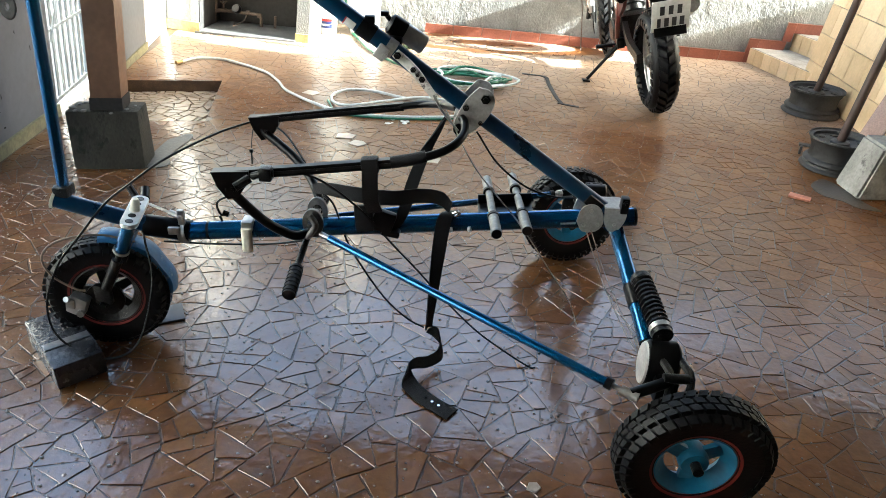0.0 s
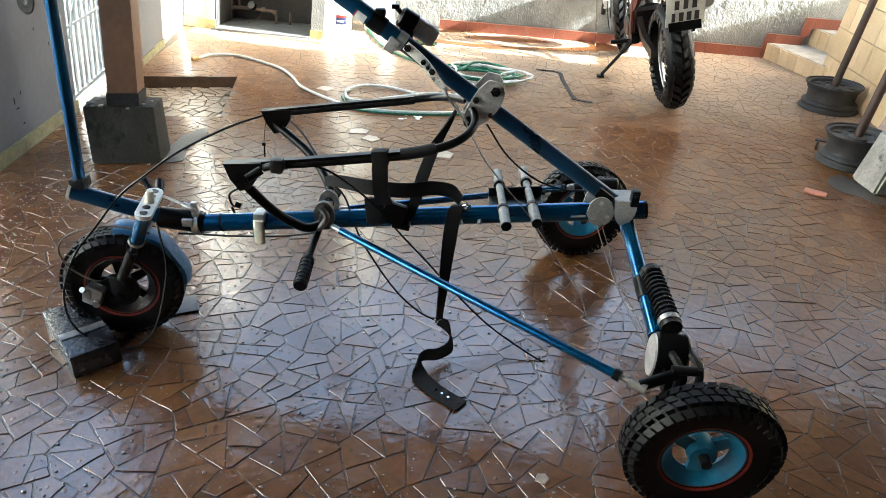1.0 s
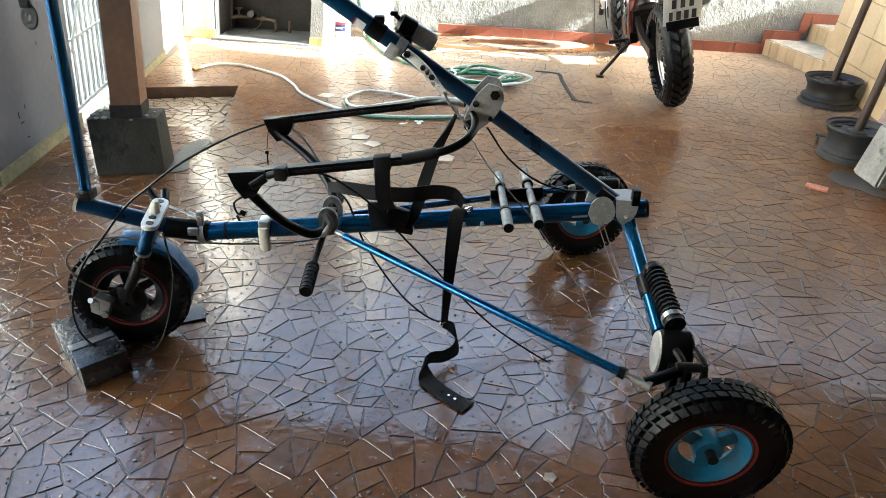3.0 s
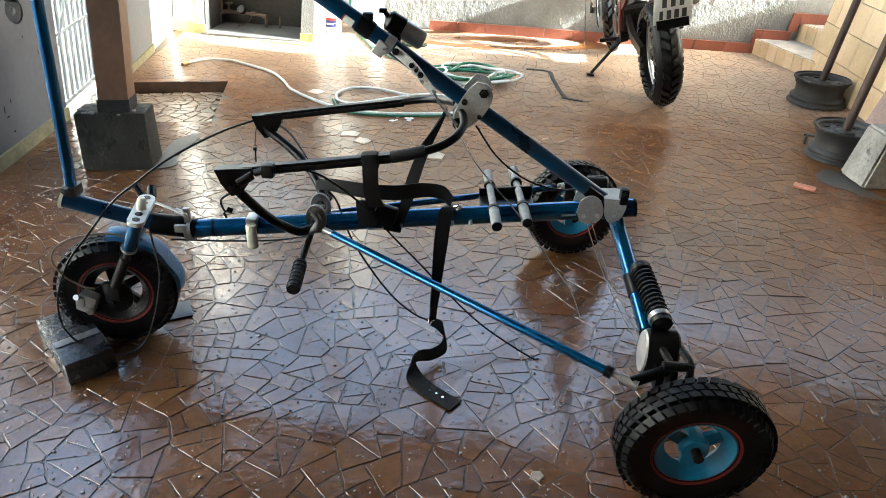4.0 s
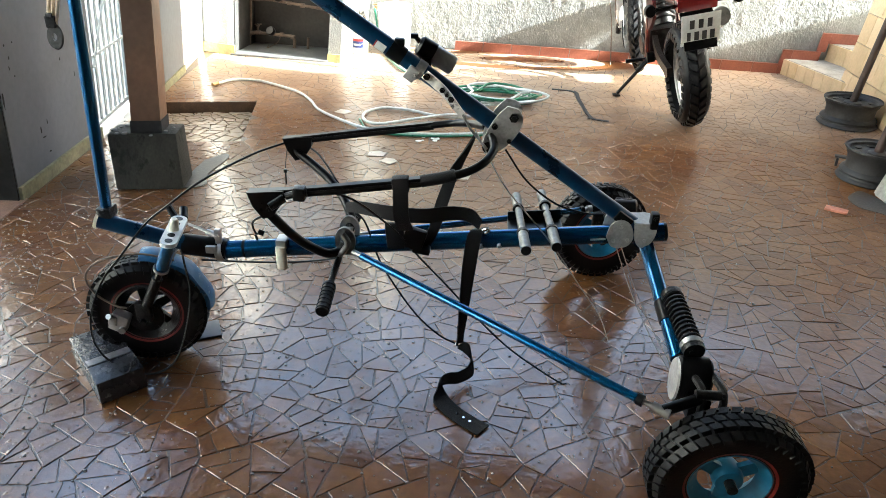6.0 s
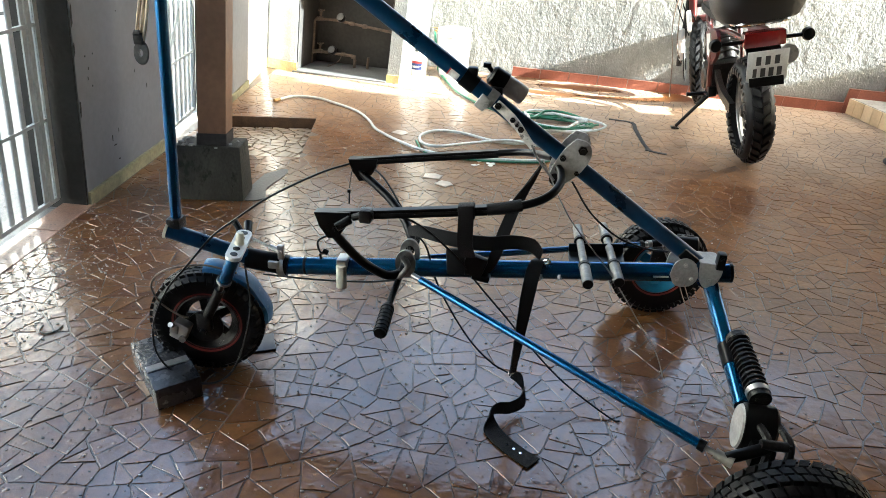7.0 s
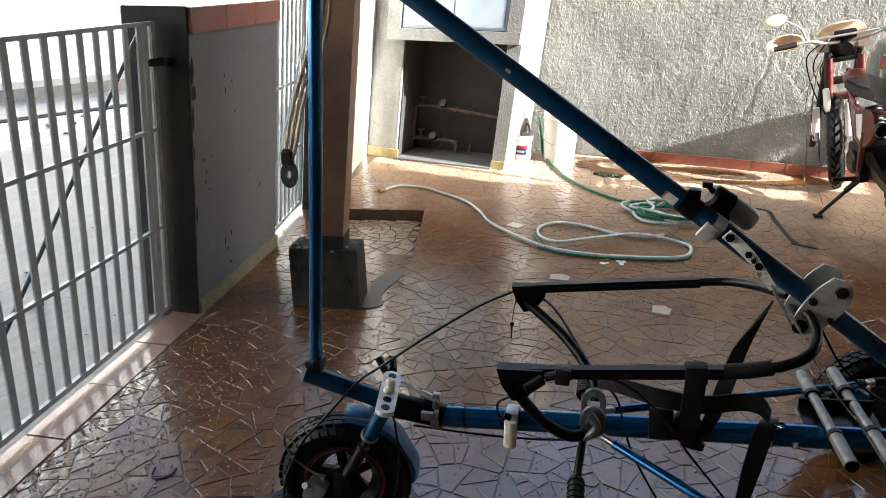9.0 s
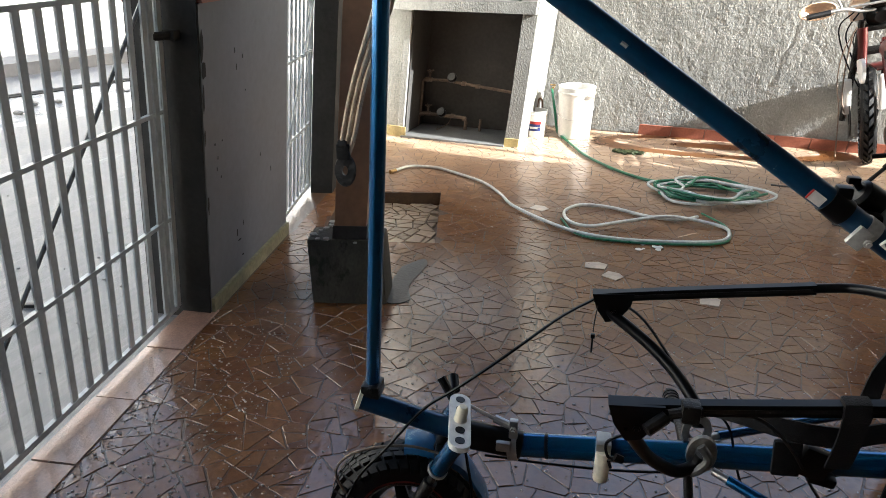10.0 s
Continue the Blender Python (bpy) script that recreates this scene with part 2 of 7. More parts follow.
RUSTY = mat("rusty_grey_steel", (0.034, 0.033, 0.033), 0.6, metal=0.3, var=0.35, scale=9, bump=0.4, bscale=70, spots=((0.10, 0.055, 0.035), 0.14, 12))
POLE = mat("brown_pole_paint", (0.050, 0.028, 0.022), 0.5, var=0.3, scale=7, spots=((0.18, 0.08, 0.04), 0.15, 9))
RED_STRIPE = mat("red_rim_band", (0.20, 0.02, 0.015), 0.45, var=0.2, scale=30)
RED_BODY = mat("red_bike_plastic", (0.075, 0.007, 0.006), 0.35, var=0.15, scale=9, coat=0.3)
WHITE_BODY = mat("white_bike_plastic", (0.75, 0.73, 0.70), 0.3, var=0.08, scale=9)
ORANGE_GUARD = mat("sun_faded_plastic", (0.58, 0.42, 0.30), 0.45, var=0.12, scale=9)
HOSE_GREEN = mat("green_hose_pvc", (0.02, 0.15, 0.075), 0.3, var=0.2, scale=20)
HOSE_WHITE = mat("clear_hose_pvc", (0.58, 0.60, 0.56), 0.25, var=0.15, scale=20)
BRASS = mat("dull_brass", (0.34, 0.22, 0.09), 0.4, metal=0.8, var=0.25, scale=30)
PIPE = mat("weathered_pipe", (0.15, 0.105, 0.075), 0.55, metal=0.2, var=0.35, scale=18, spots=((0.28, 0.24, 0.19), 0.12, 24))
NICHE_SHADE = mat("shaded_niche_plaster", (0.05, 0.046, 0.042), 0.85, var=0.3, scale=3, bump=0.4, bscale=40)
BOX_METAL = mat("pale_blue_sheet_metal", (0.46, 0.53, 0.60), 0.4, var=0.08, scale=5)
BUCKET = mat("white_bucket_plastic", (0.74, 0.72, 0.68), 0.45, var=0.12, scale=7, spots=((0.45, 0.38, 0.3), 0.08, 9))
LABEL_RED = mat("red_label", (0.5, 0.05, 0.04), 0.5)
LABEL_BLUE = mat("navy_label", (0.04, 0.06, 0.2), 0.5)
PLATE_GREY = mat("licence_plate_grey", (0.58, 0.59, 0.57), 0.45, var=0.1, scale=20)
DARK_MARK = mat("dark_bar_paint", (0.03, 0.03, 0.032), 0.5)
TAIL_RED = mat("red_lens", (0.12, 0.008, 0.008), 0.15, coat=0.6)
PEBBLE = mat("grit", (0.30, 0.27, 0.24), 0.18, var=0.4, scale=60, rnd=0.8)
DROP = mat("water_drop", (0.26, 0.22, 0.19), 0.04, var=0.2, scale=30, rvar=0.02, coat=1.0, coat_rough=0.03)
MOSS = mat("wet_moss", (0.05, 0.07, 0.025), 0.7, var=0.5, scale=40)
BOUNCE_WHITE = mat("pale_bounce_wall", (0.56, 0.56, 0.55), 0.8, var=0.08, scale=1.0, bump=0.3, bscale=20)
ASPHALT = mat("wet_asphalt", (0.10, 0.10, 0.10), 0.35, var=0.3, scale=2, bump=0.5, bscale=90, rvar=0.25)
SIDEWALK = mat("wet_sidewalk", (0.178, 0.174, 0.166), 0.45, var=0.30, scale=2.6, bump=0.6, bscale=60, rvar=0.25, stretch=(9.0, 0.55, 1.0), spots=((0.36, 0.355, 0.345), 0.22, 3.4))
RAMP = mat("smooth_damp_cement", (0.150, 0.147, 0.142), 0.5, var=0.22, scale=1.6, bump=0.3, bscale=50, rvar=0.2, spots=((0.075, 0.074, 0.070), 0.20, 1.3))
GUTTER = mat("wet_whitish_gutter", (0.40, 0.40, 0.39), 0.25, var=0.45, scale=3.0, bump=0.9, bscale=26, bdist=0.012, rvar=0.2, stretch=(3.0, 0.8, 1.0), spots=((0.13, 0.13, 0.125), 0.22, 6))
ROAD = mat("damp_grey_road", (0.20, 0.20, 0.197), 0.5, var=0.14, scale=1.5, bump=0.5, bscale=60, rvar=0.15, stretch=(2.0, 0.7, 1.0))
FAR_WALL = mat("grey_boundary_plaster", (0.155, 0.155, 0.155), 0.8, var=0.15, scale=2, bump=0.3, bscale=30)
TREAD = mat("worn_step_cement", (0.40, 0.36, 0.30), 0.7, var=0.25, scale=9, bump=0.4, bscale=90, spots=((0.22, 0.19, 0.15), 0.22, 12))
SMEAR = mat("thin_cement_smear", (0.055, 0.048, 0.040), 0.45, var=0.35, scale=12, bump=0.4, bscale=90, rvar=0.2)
CEILING = mat("slab_plaster", (0.115, 0.105, 0.090), 0.85, var=0.12, scale=2)
HOUSE_WALL = mat("house_plaster", (0.13, 0.12, 0.105), 0.8, var=0.12, scale=2)
CHROME = mat("chrome", (0.7, 0.7, 0.7), 0.12, metal=1.0, var=0.06, scale=20)


# ---- mesh helpers ----
def vec(p):
    return Vector(p)


def frame_to(p, q):
    """A matrix at p whose z axis points to q."""
    d = vec(q) - vec(p)
    return Matrix.Translation(vec(p)) @ d.to_track_quat("Z", "Y").to_matrix().to_4x4()


def tube(bm, p, q, r, seg=16, r2=None, inner=0.0):
    """A round bar from p to q; inner > 0 leaves it hollow."""
    m = frame_to(p, q)
    h = (vec(q) - vec(p)).length
    r2 = r if r2 is None else r2
    rings = [(r, 0.0), (r2, h)]
    if inner:
        rings += [(inner, h), (inner, h * 0.6)]
    prev = None
    first = None
    for rad, z in rings:
        ring = [bm.verts.new(m @ Vector((rad * math.cos(2 * math.pi * k / seg), rad * math.sin(2 * math.pi * k / seg), z))) for k in range(seg)]
        if prev:
            for k in range(seg):
                bm.faces.new((prev[k], prev[(k + 1) % seg], ring[(k + 1) % seg], ring[k]))
        first = first or ring
        prev = ring
    bm.faces.new(list(reversed(first)))
    bm.faces.new(prev)


def smooth_path(pts, n=6):
    """Points along a Catmull-Rom curve."""
    p = [vec(a) for a in pts]
    p = [2 * p[0] - p[1]] + p + [2 * p[-1] - p[-2]]
    out = []
    for i in range(1, len(p) - 2):
        for k in range(n):
            t = k / n
            a, b, c, d = p[i - 1], p[i], p[i + 1], p[i + 2]
            out.append(0.5 * ((2 * b) + (c - a) * t + (2 * a - 5 * b + 4 * c - d) * t * t + (3 * b - a - 3 * c + d) * t ** 3))
    return out + [p[-2]]


def sweep(bm, pts, r, seg=10, smooth=6, square=0.0):
    """A bar along a smooth path; square > 0 gives a box section of that half height."""
    path = smooth_path(pts, smooth) if smooth else [vec(a) for a in pts]
    prev, up = None, None
    for i, p in enumerate(path):
        d = (path[min(i + 1, len(path) - 1)] - path[max(i - 1, 0)]).normalized()
        if up is None:
            up = Vector((0, 0, 1)) if abs(d.z) < 0.9 else Vector((0, 1, 0))
        side = d.cross(up).normalized()
        up = side.cross(d).normalized()
        if square:
            ring = [bm.verts.new(p + side * a * r + up * b * square) for a, b in ((-1, -1), (1, -1), (1, 1), (-1, 1))]
        else:
            ring = [bm.verts.new(p + r * (side * math.cos(2 * math.pi * k / seg) + up * math.sin(2 * math.pi * k / seg))) for k in range(seg)]
        n = len(ring)
        if prev:
            for k in range(n):
                bm.faces.new((prev[k], prev[(k + 1) % n], ring[(k + 1) % n], ring[k]))
        else:
            bm.faces.new(list(reversed(ring)))
        prev = ring
    bm.faces.new(prev)


def ribbon(bm, pts, width, thick=0.003, smooth=5):
    """A flat strap along pts; width: the direction and half size across it, one or one for each point."""
    path = smooth_path(pts, smooth) if smooth else [vec(a) for a in pts]
    ws = width if isinstance(width, list) else [width] * len(pts)
    prev = None
    for i, p in enumerate(path):
        f = i / max(1, len(path) - 1) * (len(ws) - 1)
        k = min(int(f), len(ws) - 2) if len(ws) > 1 else 0
        w = vec(ws[k]).lerp(vec(ws[k + 1]), f - k)
        d = (path[min(i + 1, len(path) - 1)] - path[max(i - 1, 0)]).normalized()
        nrm = d.cross(w).normalized() * thick
        ring = [bm.verts.new(p + a * w + b * nrm) for a, b in ((-1, -1), (1, -1), (1, 1), (-1, 1))]
        if prev:
            for j in range(4):
                bm.faces.new((prev[j], prev[(j + 1) % 4], ring[(j + 1) % 4], ring[j]))
        else:
            bm.faces.new(list(reversed(ring)))
        prev = ring
    bm.faces.new(prev)


def box(bm, c, s, rot=None, bevel=0.0):
    m = Matrix.Translation(vec(c)) @ (rot.to_4x4() if rot else Matrix()) @ Matrix.Diagonal((*s, 1))
    got = bmesh.ops.create_cube(bm, size=1.0, matrix=m)
    if bevel:
        edges = list({e for v in got["verts"] for e in v.link_edges})
        bmesh.ops.bevel(bm, geom=edges, offset=bevel, segments=2, affect="EDGES", profile=0.6)


def prism(bm, base, top):
    """A solid between two outlines with as many corners."""
    a = [bm.verts.new(vec(p)) for p in base]
    b = [bm.verts.new(vec(p)) for p in top]
    n = len(a)
    bm.faces.new(list(reversed(a)))
    bm.faces.new(b)
    for k in range(n):
        bm.faces.new((a[k], a[(k + 1) % n], b[(k + 1) % n], b[k]))


def plate(bm, outline, axis_pos, thick, plane="uw", rounded=0):
    """A sheet cut to an outline in the u-w plane (at v) or the u-v plane (at w)."""
    pts = [Vector((a, b, 0)) for a, b in outline]
    if rounded:
        pts = smooth_path(pts + [pts[0]], rounded)[:-1]
    area = sum(pts[i].x * pts[(i + 1) % len(pts)].y - pts[(i + 1) % len(pts)].x * pts[i].y for i in range(len(pts)))
    if area < 0:
        pts.reverse()
    if plane == "uw":
        prism(bm, [(p.x, axis_pos + thick / 2, p.y) for p in pts], [(p.x, axis_pos - thick / 2, p.y) for p in pts])
    else:
        prism(bm, [(p.x, p.y, axis_pos - thick / 2) for p in pts], [(p.x, p.y, axis_pos + thick / 2) for p in pts])


def lathe(bm, profile, m=None, seg=32, closed=False):
    """A turned form: profile of (radius, height) about the z axis of m."""
    m = m or Matrix()
    rings = []
    for r, z in profile:
        if r < 1e-5:
            rings.append([bm.verts.new(m @ Vector((0, 0, z)))])
        else:
            rings.append([bm.verts.new(m @ Vector((r * math.cos(2 * math.pi * k / seg), r * math.sin(2 * math.pi * k / seg), z))) for k in range(seg)])
    pairs = list(zip(rings, rings[1:])) + ([(rings[-1], rings[0])] if closed else [])
    for a, b in pairs:
        for k in range(seg):
            j = (k + 1) % seg
            if len(a) == 1 and len(b) > 1:
                bm.faces.new((a[0], b[j], b[k]))
            elif len(b) == 1 and len(a) > 1:
                bm.faces.new((a[k], a[j], b[0]))
            elif len(a) > 1:
                bm.faces.new((a[k], a[j], b[j], b[k]))


def mesh_of(name, bm, material, sharp=35, lean=0.0):
    bmesh.ops.recalc_face_normals(bm, faces=bm.faces)
    if lean:
        for v in bm.verts:
            v.co.x += lean * v.co.z
    me = bpy.data.meshes.new(name)
    bm.to_mesh(me)
    bm.free()
    me.materials.append(material)
    if sharp:
        me.polygons.foreach_set("use_smooth", [True] * len(me.polygons))
        me.set_sharp_from_angle(angle=radians(sharp))
    return me


def part(name, bm, material, parent, label="", sharp=35, lean=0.0):
    ob = new(name, mesh_of(name, bm, material, sharp, lean))
    ob.parent = parent
    if label:
        tagged(ob, label)
    return ob


def solo(name, bm, material, label, category, kind="", group="", sharp=35, lean=0.0, m=None):
    ob = new(name, mesh_of(name, bm, material, sharp, lean))
    if m:
        ob.matrix_world = m
    return tagged(ob, label, category, group, kind)


def thing(name, label, category, m=None, group="", kind=""):
    ob = new(name)
    ob.empty_display_size = 0.1
    ob.matrix_world = m or Matrix()
    return tagged(ob, label, category, group, kind)


def B():
    return bmesh.new()


def made(f, *a, **k):
    bm = bmesh.new()
    f(bm, *a, **k)
    return bm


# ---- the yard: floor, walls, gates ----
def curb_x(y):
    """The inner edge of the curb under the gate."""
    return -2.097 - 0.1884 * (y - 2.691)


PIT = [(-2.09, 3.565), (-1.555, 3.735), (-1.775, 4.44), (-2.31, 4.26)]


def pit_z(x, y):
    """The sunken corner deepens towards its far edge."""
    f = ((x - -1.555) * -0.30 + (y - 3.735) * 0.954) / 0.738
    return -0.018 - 0.060 * max(0.0, min(1.0, f))


def floor_base():
    bm = B()
    out = [(-1.70, -3.6), (2.7, -3.6), (2.7, 6.4), (curb_x(6.4) - 0.137, 6.4), (curb_x(-0.14) - 0.137, -0.14)]
    for ring in (out, PIT):
        vs = [bm.verts.new((*p, -0.0021)) for p in ring]
        for k in range(len(vs)):
            bm.edges.new((vs[k], vs[(k + 1) % len(vs)]))
    bmesh.ops.triangle_fill(bm, edges=bm.edges[:], use_beauty=True, normal=(0, 0, 1))
    got = bmesh.ops.extrude_face_region(bm, geom=bm.faces[:])
    for v in got["geom"]:
        if isinstance(v, bmesh.types.BMVert):
            v.co.z = -0.14
    return bm


floor = solo("floor", floor_base(), GROUT, "wet brown crazy-paving floor of broken tile shards in dark grout", "floor", "structure", sharp=0)

bm = B()
vs = [bm.verts.new((x, y, pit_z(x, y))) for x, y in PIT]
lo = [bm.verts.new((x, y, -0.16)) for x, y in PIT]
bm.faces.new(vs)
bm.faces.new(list(reversed(lo)))
for k in range(4):
    bm.faces.new((vs[k], lo[k], lo[(k + 1) % 4], vs[(k + 1) % 4]))
recess = solo("floor_recess", bm, GROUT, "sunken corner of the floor with grey shards", "floor", "structure", sharp=0)

# curb stones under the gate
curb = thing("curb", "row of pale stone curb tiles beneath the gate", "curb", kind="structure")
cd = Vector((-0.1851, 0.9827, 0))
cn = Vector((-0.9827, -0.1851, 0))
for k in range(17):
    a = Vector((curb_x(-2.2), -2.2, 0)) + cd * (0.30 * k)
    q = [a + cd * 0.003, a + cd * 0.296, a + cd * 0.296 + cn * 0.135, a + cd * 0.003 + cn * 0.135]
    bm = B()
    prism(bm, [(p.x, p.y, -0.05) for p in q], [(p.x, p.y, 0.003 + 0.001 * (k % 3)) for p in q])
    part("curb_stone", bm, CURB, curb, sharp=0)


def wall(name, a, b, thick, z0, z1, material, label, side=1, category="wall"):
    """A wall whose face runs from a to b, its body on one side of it."""
    a, b = Vector((*a, 0)), Vector((*b, 0))
    d = (b - a).normalized()
    n = Vector((-d.y, d.x, 0)) * thick * side
    q = [a, b, b + n, a + n]
    bm = B()
    prism(bm, [(p.x, p.y, z0) for p in q], [(p.x, p.y, z1) for p in q])
    return solo(name, bm, material, label, category, "structure", sharp=0, lean=LEAN)


def strip(parent_bm, a, b, thick, z0, z1, off=0.0):
    """A band on a wall's face from a to b."""
    a, b = Vector((*a, 0)), Vector((*b, 0))
    d = (b - a).normalized()
    n = Vector((d.y, -d.x, 0))
    q = [a + n * off, b + n * off, b + n * (off + thick), a + n * (off + thick)]
    prism(parent_bm, [(p.x, p.y, z0) for p in q], [(p.x, p.y, z1) for p in q])


# low grey wall between the two gates
W1A, W1B = (-2.133, 2.783), (-2.290, 3.590)
wall("wall_west", W1A, W1B, 0.25, -0.05, 1.14, GREY_PAINT, "grey painted low wall between two gates, chipped at the corner")
# end face of the low wall, darker than its long side
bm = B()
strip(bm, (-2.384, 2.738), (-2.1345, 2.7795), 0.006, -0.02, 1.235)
solo("wall_end_face", bm, DARK_GREY, "dark grey end face of the low wall", "wall", "structure", sharp=0, lean=LEAN)
cap = thing("wall_cap", "red clay tile coping along the low wall", "coping", kind="structure")
d = (Vector((*W1B, 0)) - Vector((*W1A, 0)))
for k in range(3):
    a = Vector((*W1A, 0)) + d * (k / 3 + 0.002)
    b = Vector((*W1A, 0)) + d * ((k + 1) / 3 - 0.004)
    n = Vector((-d.y, d.x, 0)).normalized()
    q = [a - n * 0.016, b - n * 0.016, b + n * 0.262, a + n * 0.262]
    bm = B()
    prism(bm, [(p.x, p.y, 1.142) for p in q], [(p.x, p.y, 1.232) for p in q])
    part("coping_tile", bm, RED_TILE, cap, sharp=0, lean=LEAN)
bm = B()
strip(bm, W1A, W1B, 0.014, -0.01, 0.062)
solo("baseboard", bm, MOSS_TRIM, "mossy yellowish skirting at the foot of the grey wall", "baseboard", "structure", sharp=0, lean=LEAN)
# chipped render at the corner of the low wall, and small scars on its face
random.seed(17)
wd = d.normalized()
wn_ = Vector((wd.y, -wd.x, 0))
bm = B()
for s_, z, w, h in ((0.012, 1.00, 0.018, 0.085), (0.020, 0.93, 0.022, 0.050), (0.010, 0.83, 0.010, 0.075), (0.008, 0.70, 0.006, 0.05), (0.010, 0.45, 0.008, 0.06), (0.08, 0.655, 0.006, 0.009), (0.10, 0.60, 0.005, 0.012), (0.14, 0.655, 0.005, 0.008), (0.09, 0.56, 0.004, 0.014), (0.12, 0.52, 0.005, 0.010), (0.27, 0.96, 0.004, 0.016), (0.28, 0.90, 0.005, 0.022), (0.34, 0.93, 0.004, 0.014), (0.36, 0.80, 0.005, 0.006), (0.25, 0.24, 0.005, 0.03), (0.27, 0.20, 0.022, 0.006), (0.30, 0.12, 0.012, 0.008), (0.31, 0.26, 0.004, 0.02), (0.5, 0.5, 0.004, 0.012), (0.62, 0.4, 0.005, 0.02)):
    c = Vector((*W1A, 0)) + wd * s_ + wn_ * 0.0008
    w, h = w * 0.7, h * 0.62
    ring = []
    for k in range(9):
        t = 2 * math.pi * k / 9
        q_ = random.uniform(0.65, 1.2)
        ring.append(c + wd * (max(-s_ + 0.001, w * q_ * math.cos(t))) + Vector((0, 0, z + h * q_ * math.sin(t))))
    prism(bm, ring, [p + wn_ * 0.0010 for p in ring])
solo("wall_chips", bm, DARK_GREY, "dark chips and scars in the paint of the grey wall", "wall", "structure", sharp=0, lean=LEAN)

wall("wall_post", (-2.480, 4.178), (-2.360, 4.212), 0.14, -0.05, 1.26, DARK_GREY, "dark grey gate post with a red tile cap", category="post")
bm = B()
cq = [(-2.494, 4.158), (-2.338, 4.202), (-2.384, 4.366), (-2.540, 4.322)]
prism(bm, [(*p, 1.262) for p in cq], [(*p, 1.33) for p in cq])
solo("post_cap", bm, RED_TILE, "red clay tile cap on the gate post", "coping", "structure", sharp=0, lean=LEAN)
wall("wall_inner", (-2.400, 4.352), (-2.560, 4.960), 0.16, -0.05, 2.3, GREY_PAINT, "grey painted wall beside the post")
bm = B()
strip(bm, (-2.402, 4.360), (-2.560, 4.960), 0.012, -0.01, 0.05)
solo("baseboard", bm, MOSS_TRIM, "mossy skirting of the grey wall", "baseboard", "structure", sharp=0, lean=LEAN)
wall("wall_sunlit", (-2.564, 4.965), (-2.745, 5.60), 0.16, -0.05, 2.3, WHITE_WALL, "white limewashed wall in full sun")
wall("wall_corner", (-2.75, 5.602), (-2.520, 5.559), 0.2, -0.05, 2.3, STUCCO, "grey stucco wall beside the meter niche")
bm = B()
strip(bm, (-2.745, 5.601), (-2.447, 5.545), 0.012, 0.0, 0.075)
solo("baseboard", bm, YELLOW_TRIM, "yellow tile skirting under the stucco", "baseboard", "structure", sharp=0, lean=LEAN)


# rough stucco back wall with real relief
def rough_sheet(x0, x1, z0, z1, y, step, depth):
    bm = B()
    nx, nz = int((x1 - x0) / step), int((z1 - z0) / step)
    grid = []
    for j in range(nz + 1):
        row = []
        for i in range(nx + 1):
            x, z = x0 + (x1 - x0) * i / nx, z0 + (z1 - z0) * j / nz
            h = 1.1 * noise.noise((x * 2.6 + z * 1.1, z * 1.7, 1.7)) + 0.8 * noise.noise((x * 11, z * 8, 5.1)) + 0.7 * noise.noise((x * 27, z * 23, 9.0)) + 0.75 * noise.noise((x * 61 + 4 * noise.noise((x * 9, z * 9, 2.0)), z * 53, 3.3))
            # a long crack, and ribbed damp patches beside it
            cx_ = 0.0 + 0.16 * (z - 0.42) + 0.02 * noise.noise((z * 9, 0, 4.0))
            if 0.40 < z < 1.3:
                h -= 1.0 * math.exp(-((x - cx_) / 0.012) ** 2)
            cy_ = 0.74 - 0.9 * (x - 0.17) + 0.03 * noise.noise((x * 11, 0, 7.0))
            if 0.12 < x < 0.33:
                h -= 0.8 * math.exp(-((z - cy_) / 0.010) ** 2)
            patch = max(0.0, noise.noise((x * 1.9, z * 1.3, 12.0)))
            h += 0.8 * patch * noise.noise((x * 44, z * 34, 6.0))
            row.append(bm.verts.new((x, y - depth * h, z)))
        grid.append(row)
    for j in range(nz):
        for i in range(nx):
            bm.faces.new((grid[j][i], grid[j][i + 1], grid[j + 1][i + 1], grid[j + 1][i]))
    # back and rim, so that the wall is solid
    back = [bm.verts.new(p) for p in ((x0, y + 0.2, z0), (x1, y + 0.2, z0), (x1, y + 0.2, z1), (x0, y + 0.2, z1))]
    bm.faces.new(list(reversed(back)))
    bm.faces.new(grid[0] [::-1] + [back[0], back[1]])
    bm.faces.new(grid[-1] + [back[2], back[3]])
    bm.faces.new([r[0] for r in grid] + [back[3], back[0]])
    bm.faces.new([r[-1] for r in grid][::-1] + [back[1], back[2]])
    return bm


solo("wall_back", rough_sheet(-1.62, 4.2, -0.06, 2.3, 6.30, 0.0115, 0.0024), STUCCO, "rough grey stucco wall with heavy relief", "wall", "structure", sharp=0, lean=LEAN)

# red tile skirting on the back wall, climbing the steps
skirt = thing("skirting", "red clay tile skirting along the back wall and the steps", "skirting", kind="structure")
x = -0.82
while x < 1.74:
    bm = B()
    box(bm, (x + 0.118, 6.274, 0.034), (0.233, 0.022, 0.080))
    part("skirting_tile", bm, RED_TILE, skirt, sharp=0, lean=LEAN)
    x += 0.238
for a, b, z0, z1 in ((1.745, 1.818, 0.0, 0.185), (1.82, 2.018, 0.118, 0.185), (1.985, 2.045, 0.187, 0.325), (2.047, 2.42, 0.252, 0.325)):
    bm = B()
    box(bm, ((a + b) / 2, 6.272, (z0 + z1) / 2), (b - a, 0.024, z1 - z0))
    part("skirting_tile", bm, RED_TILE, skirt, sharp=0, lean=LEAN)

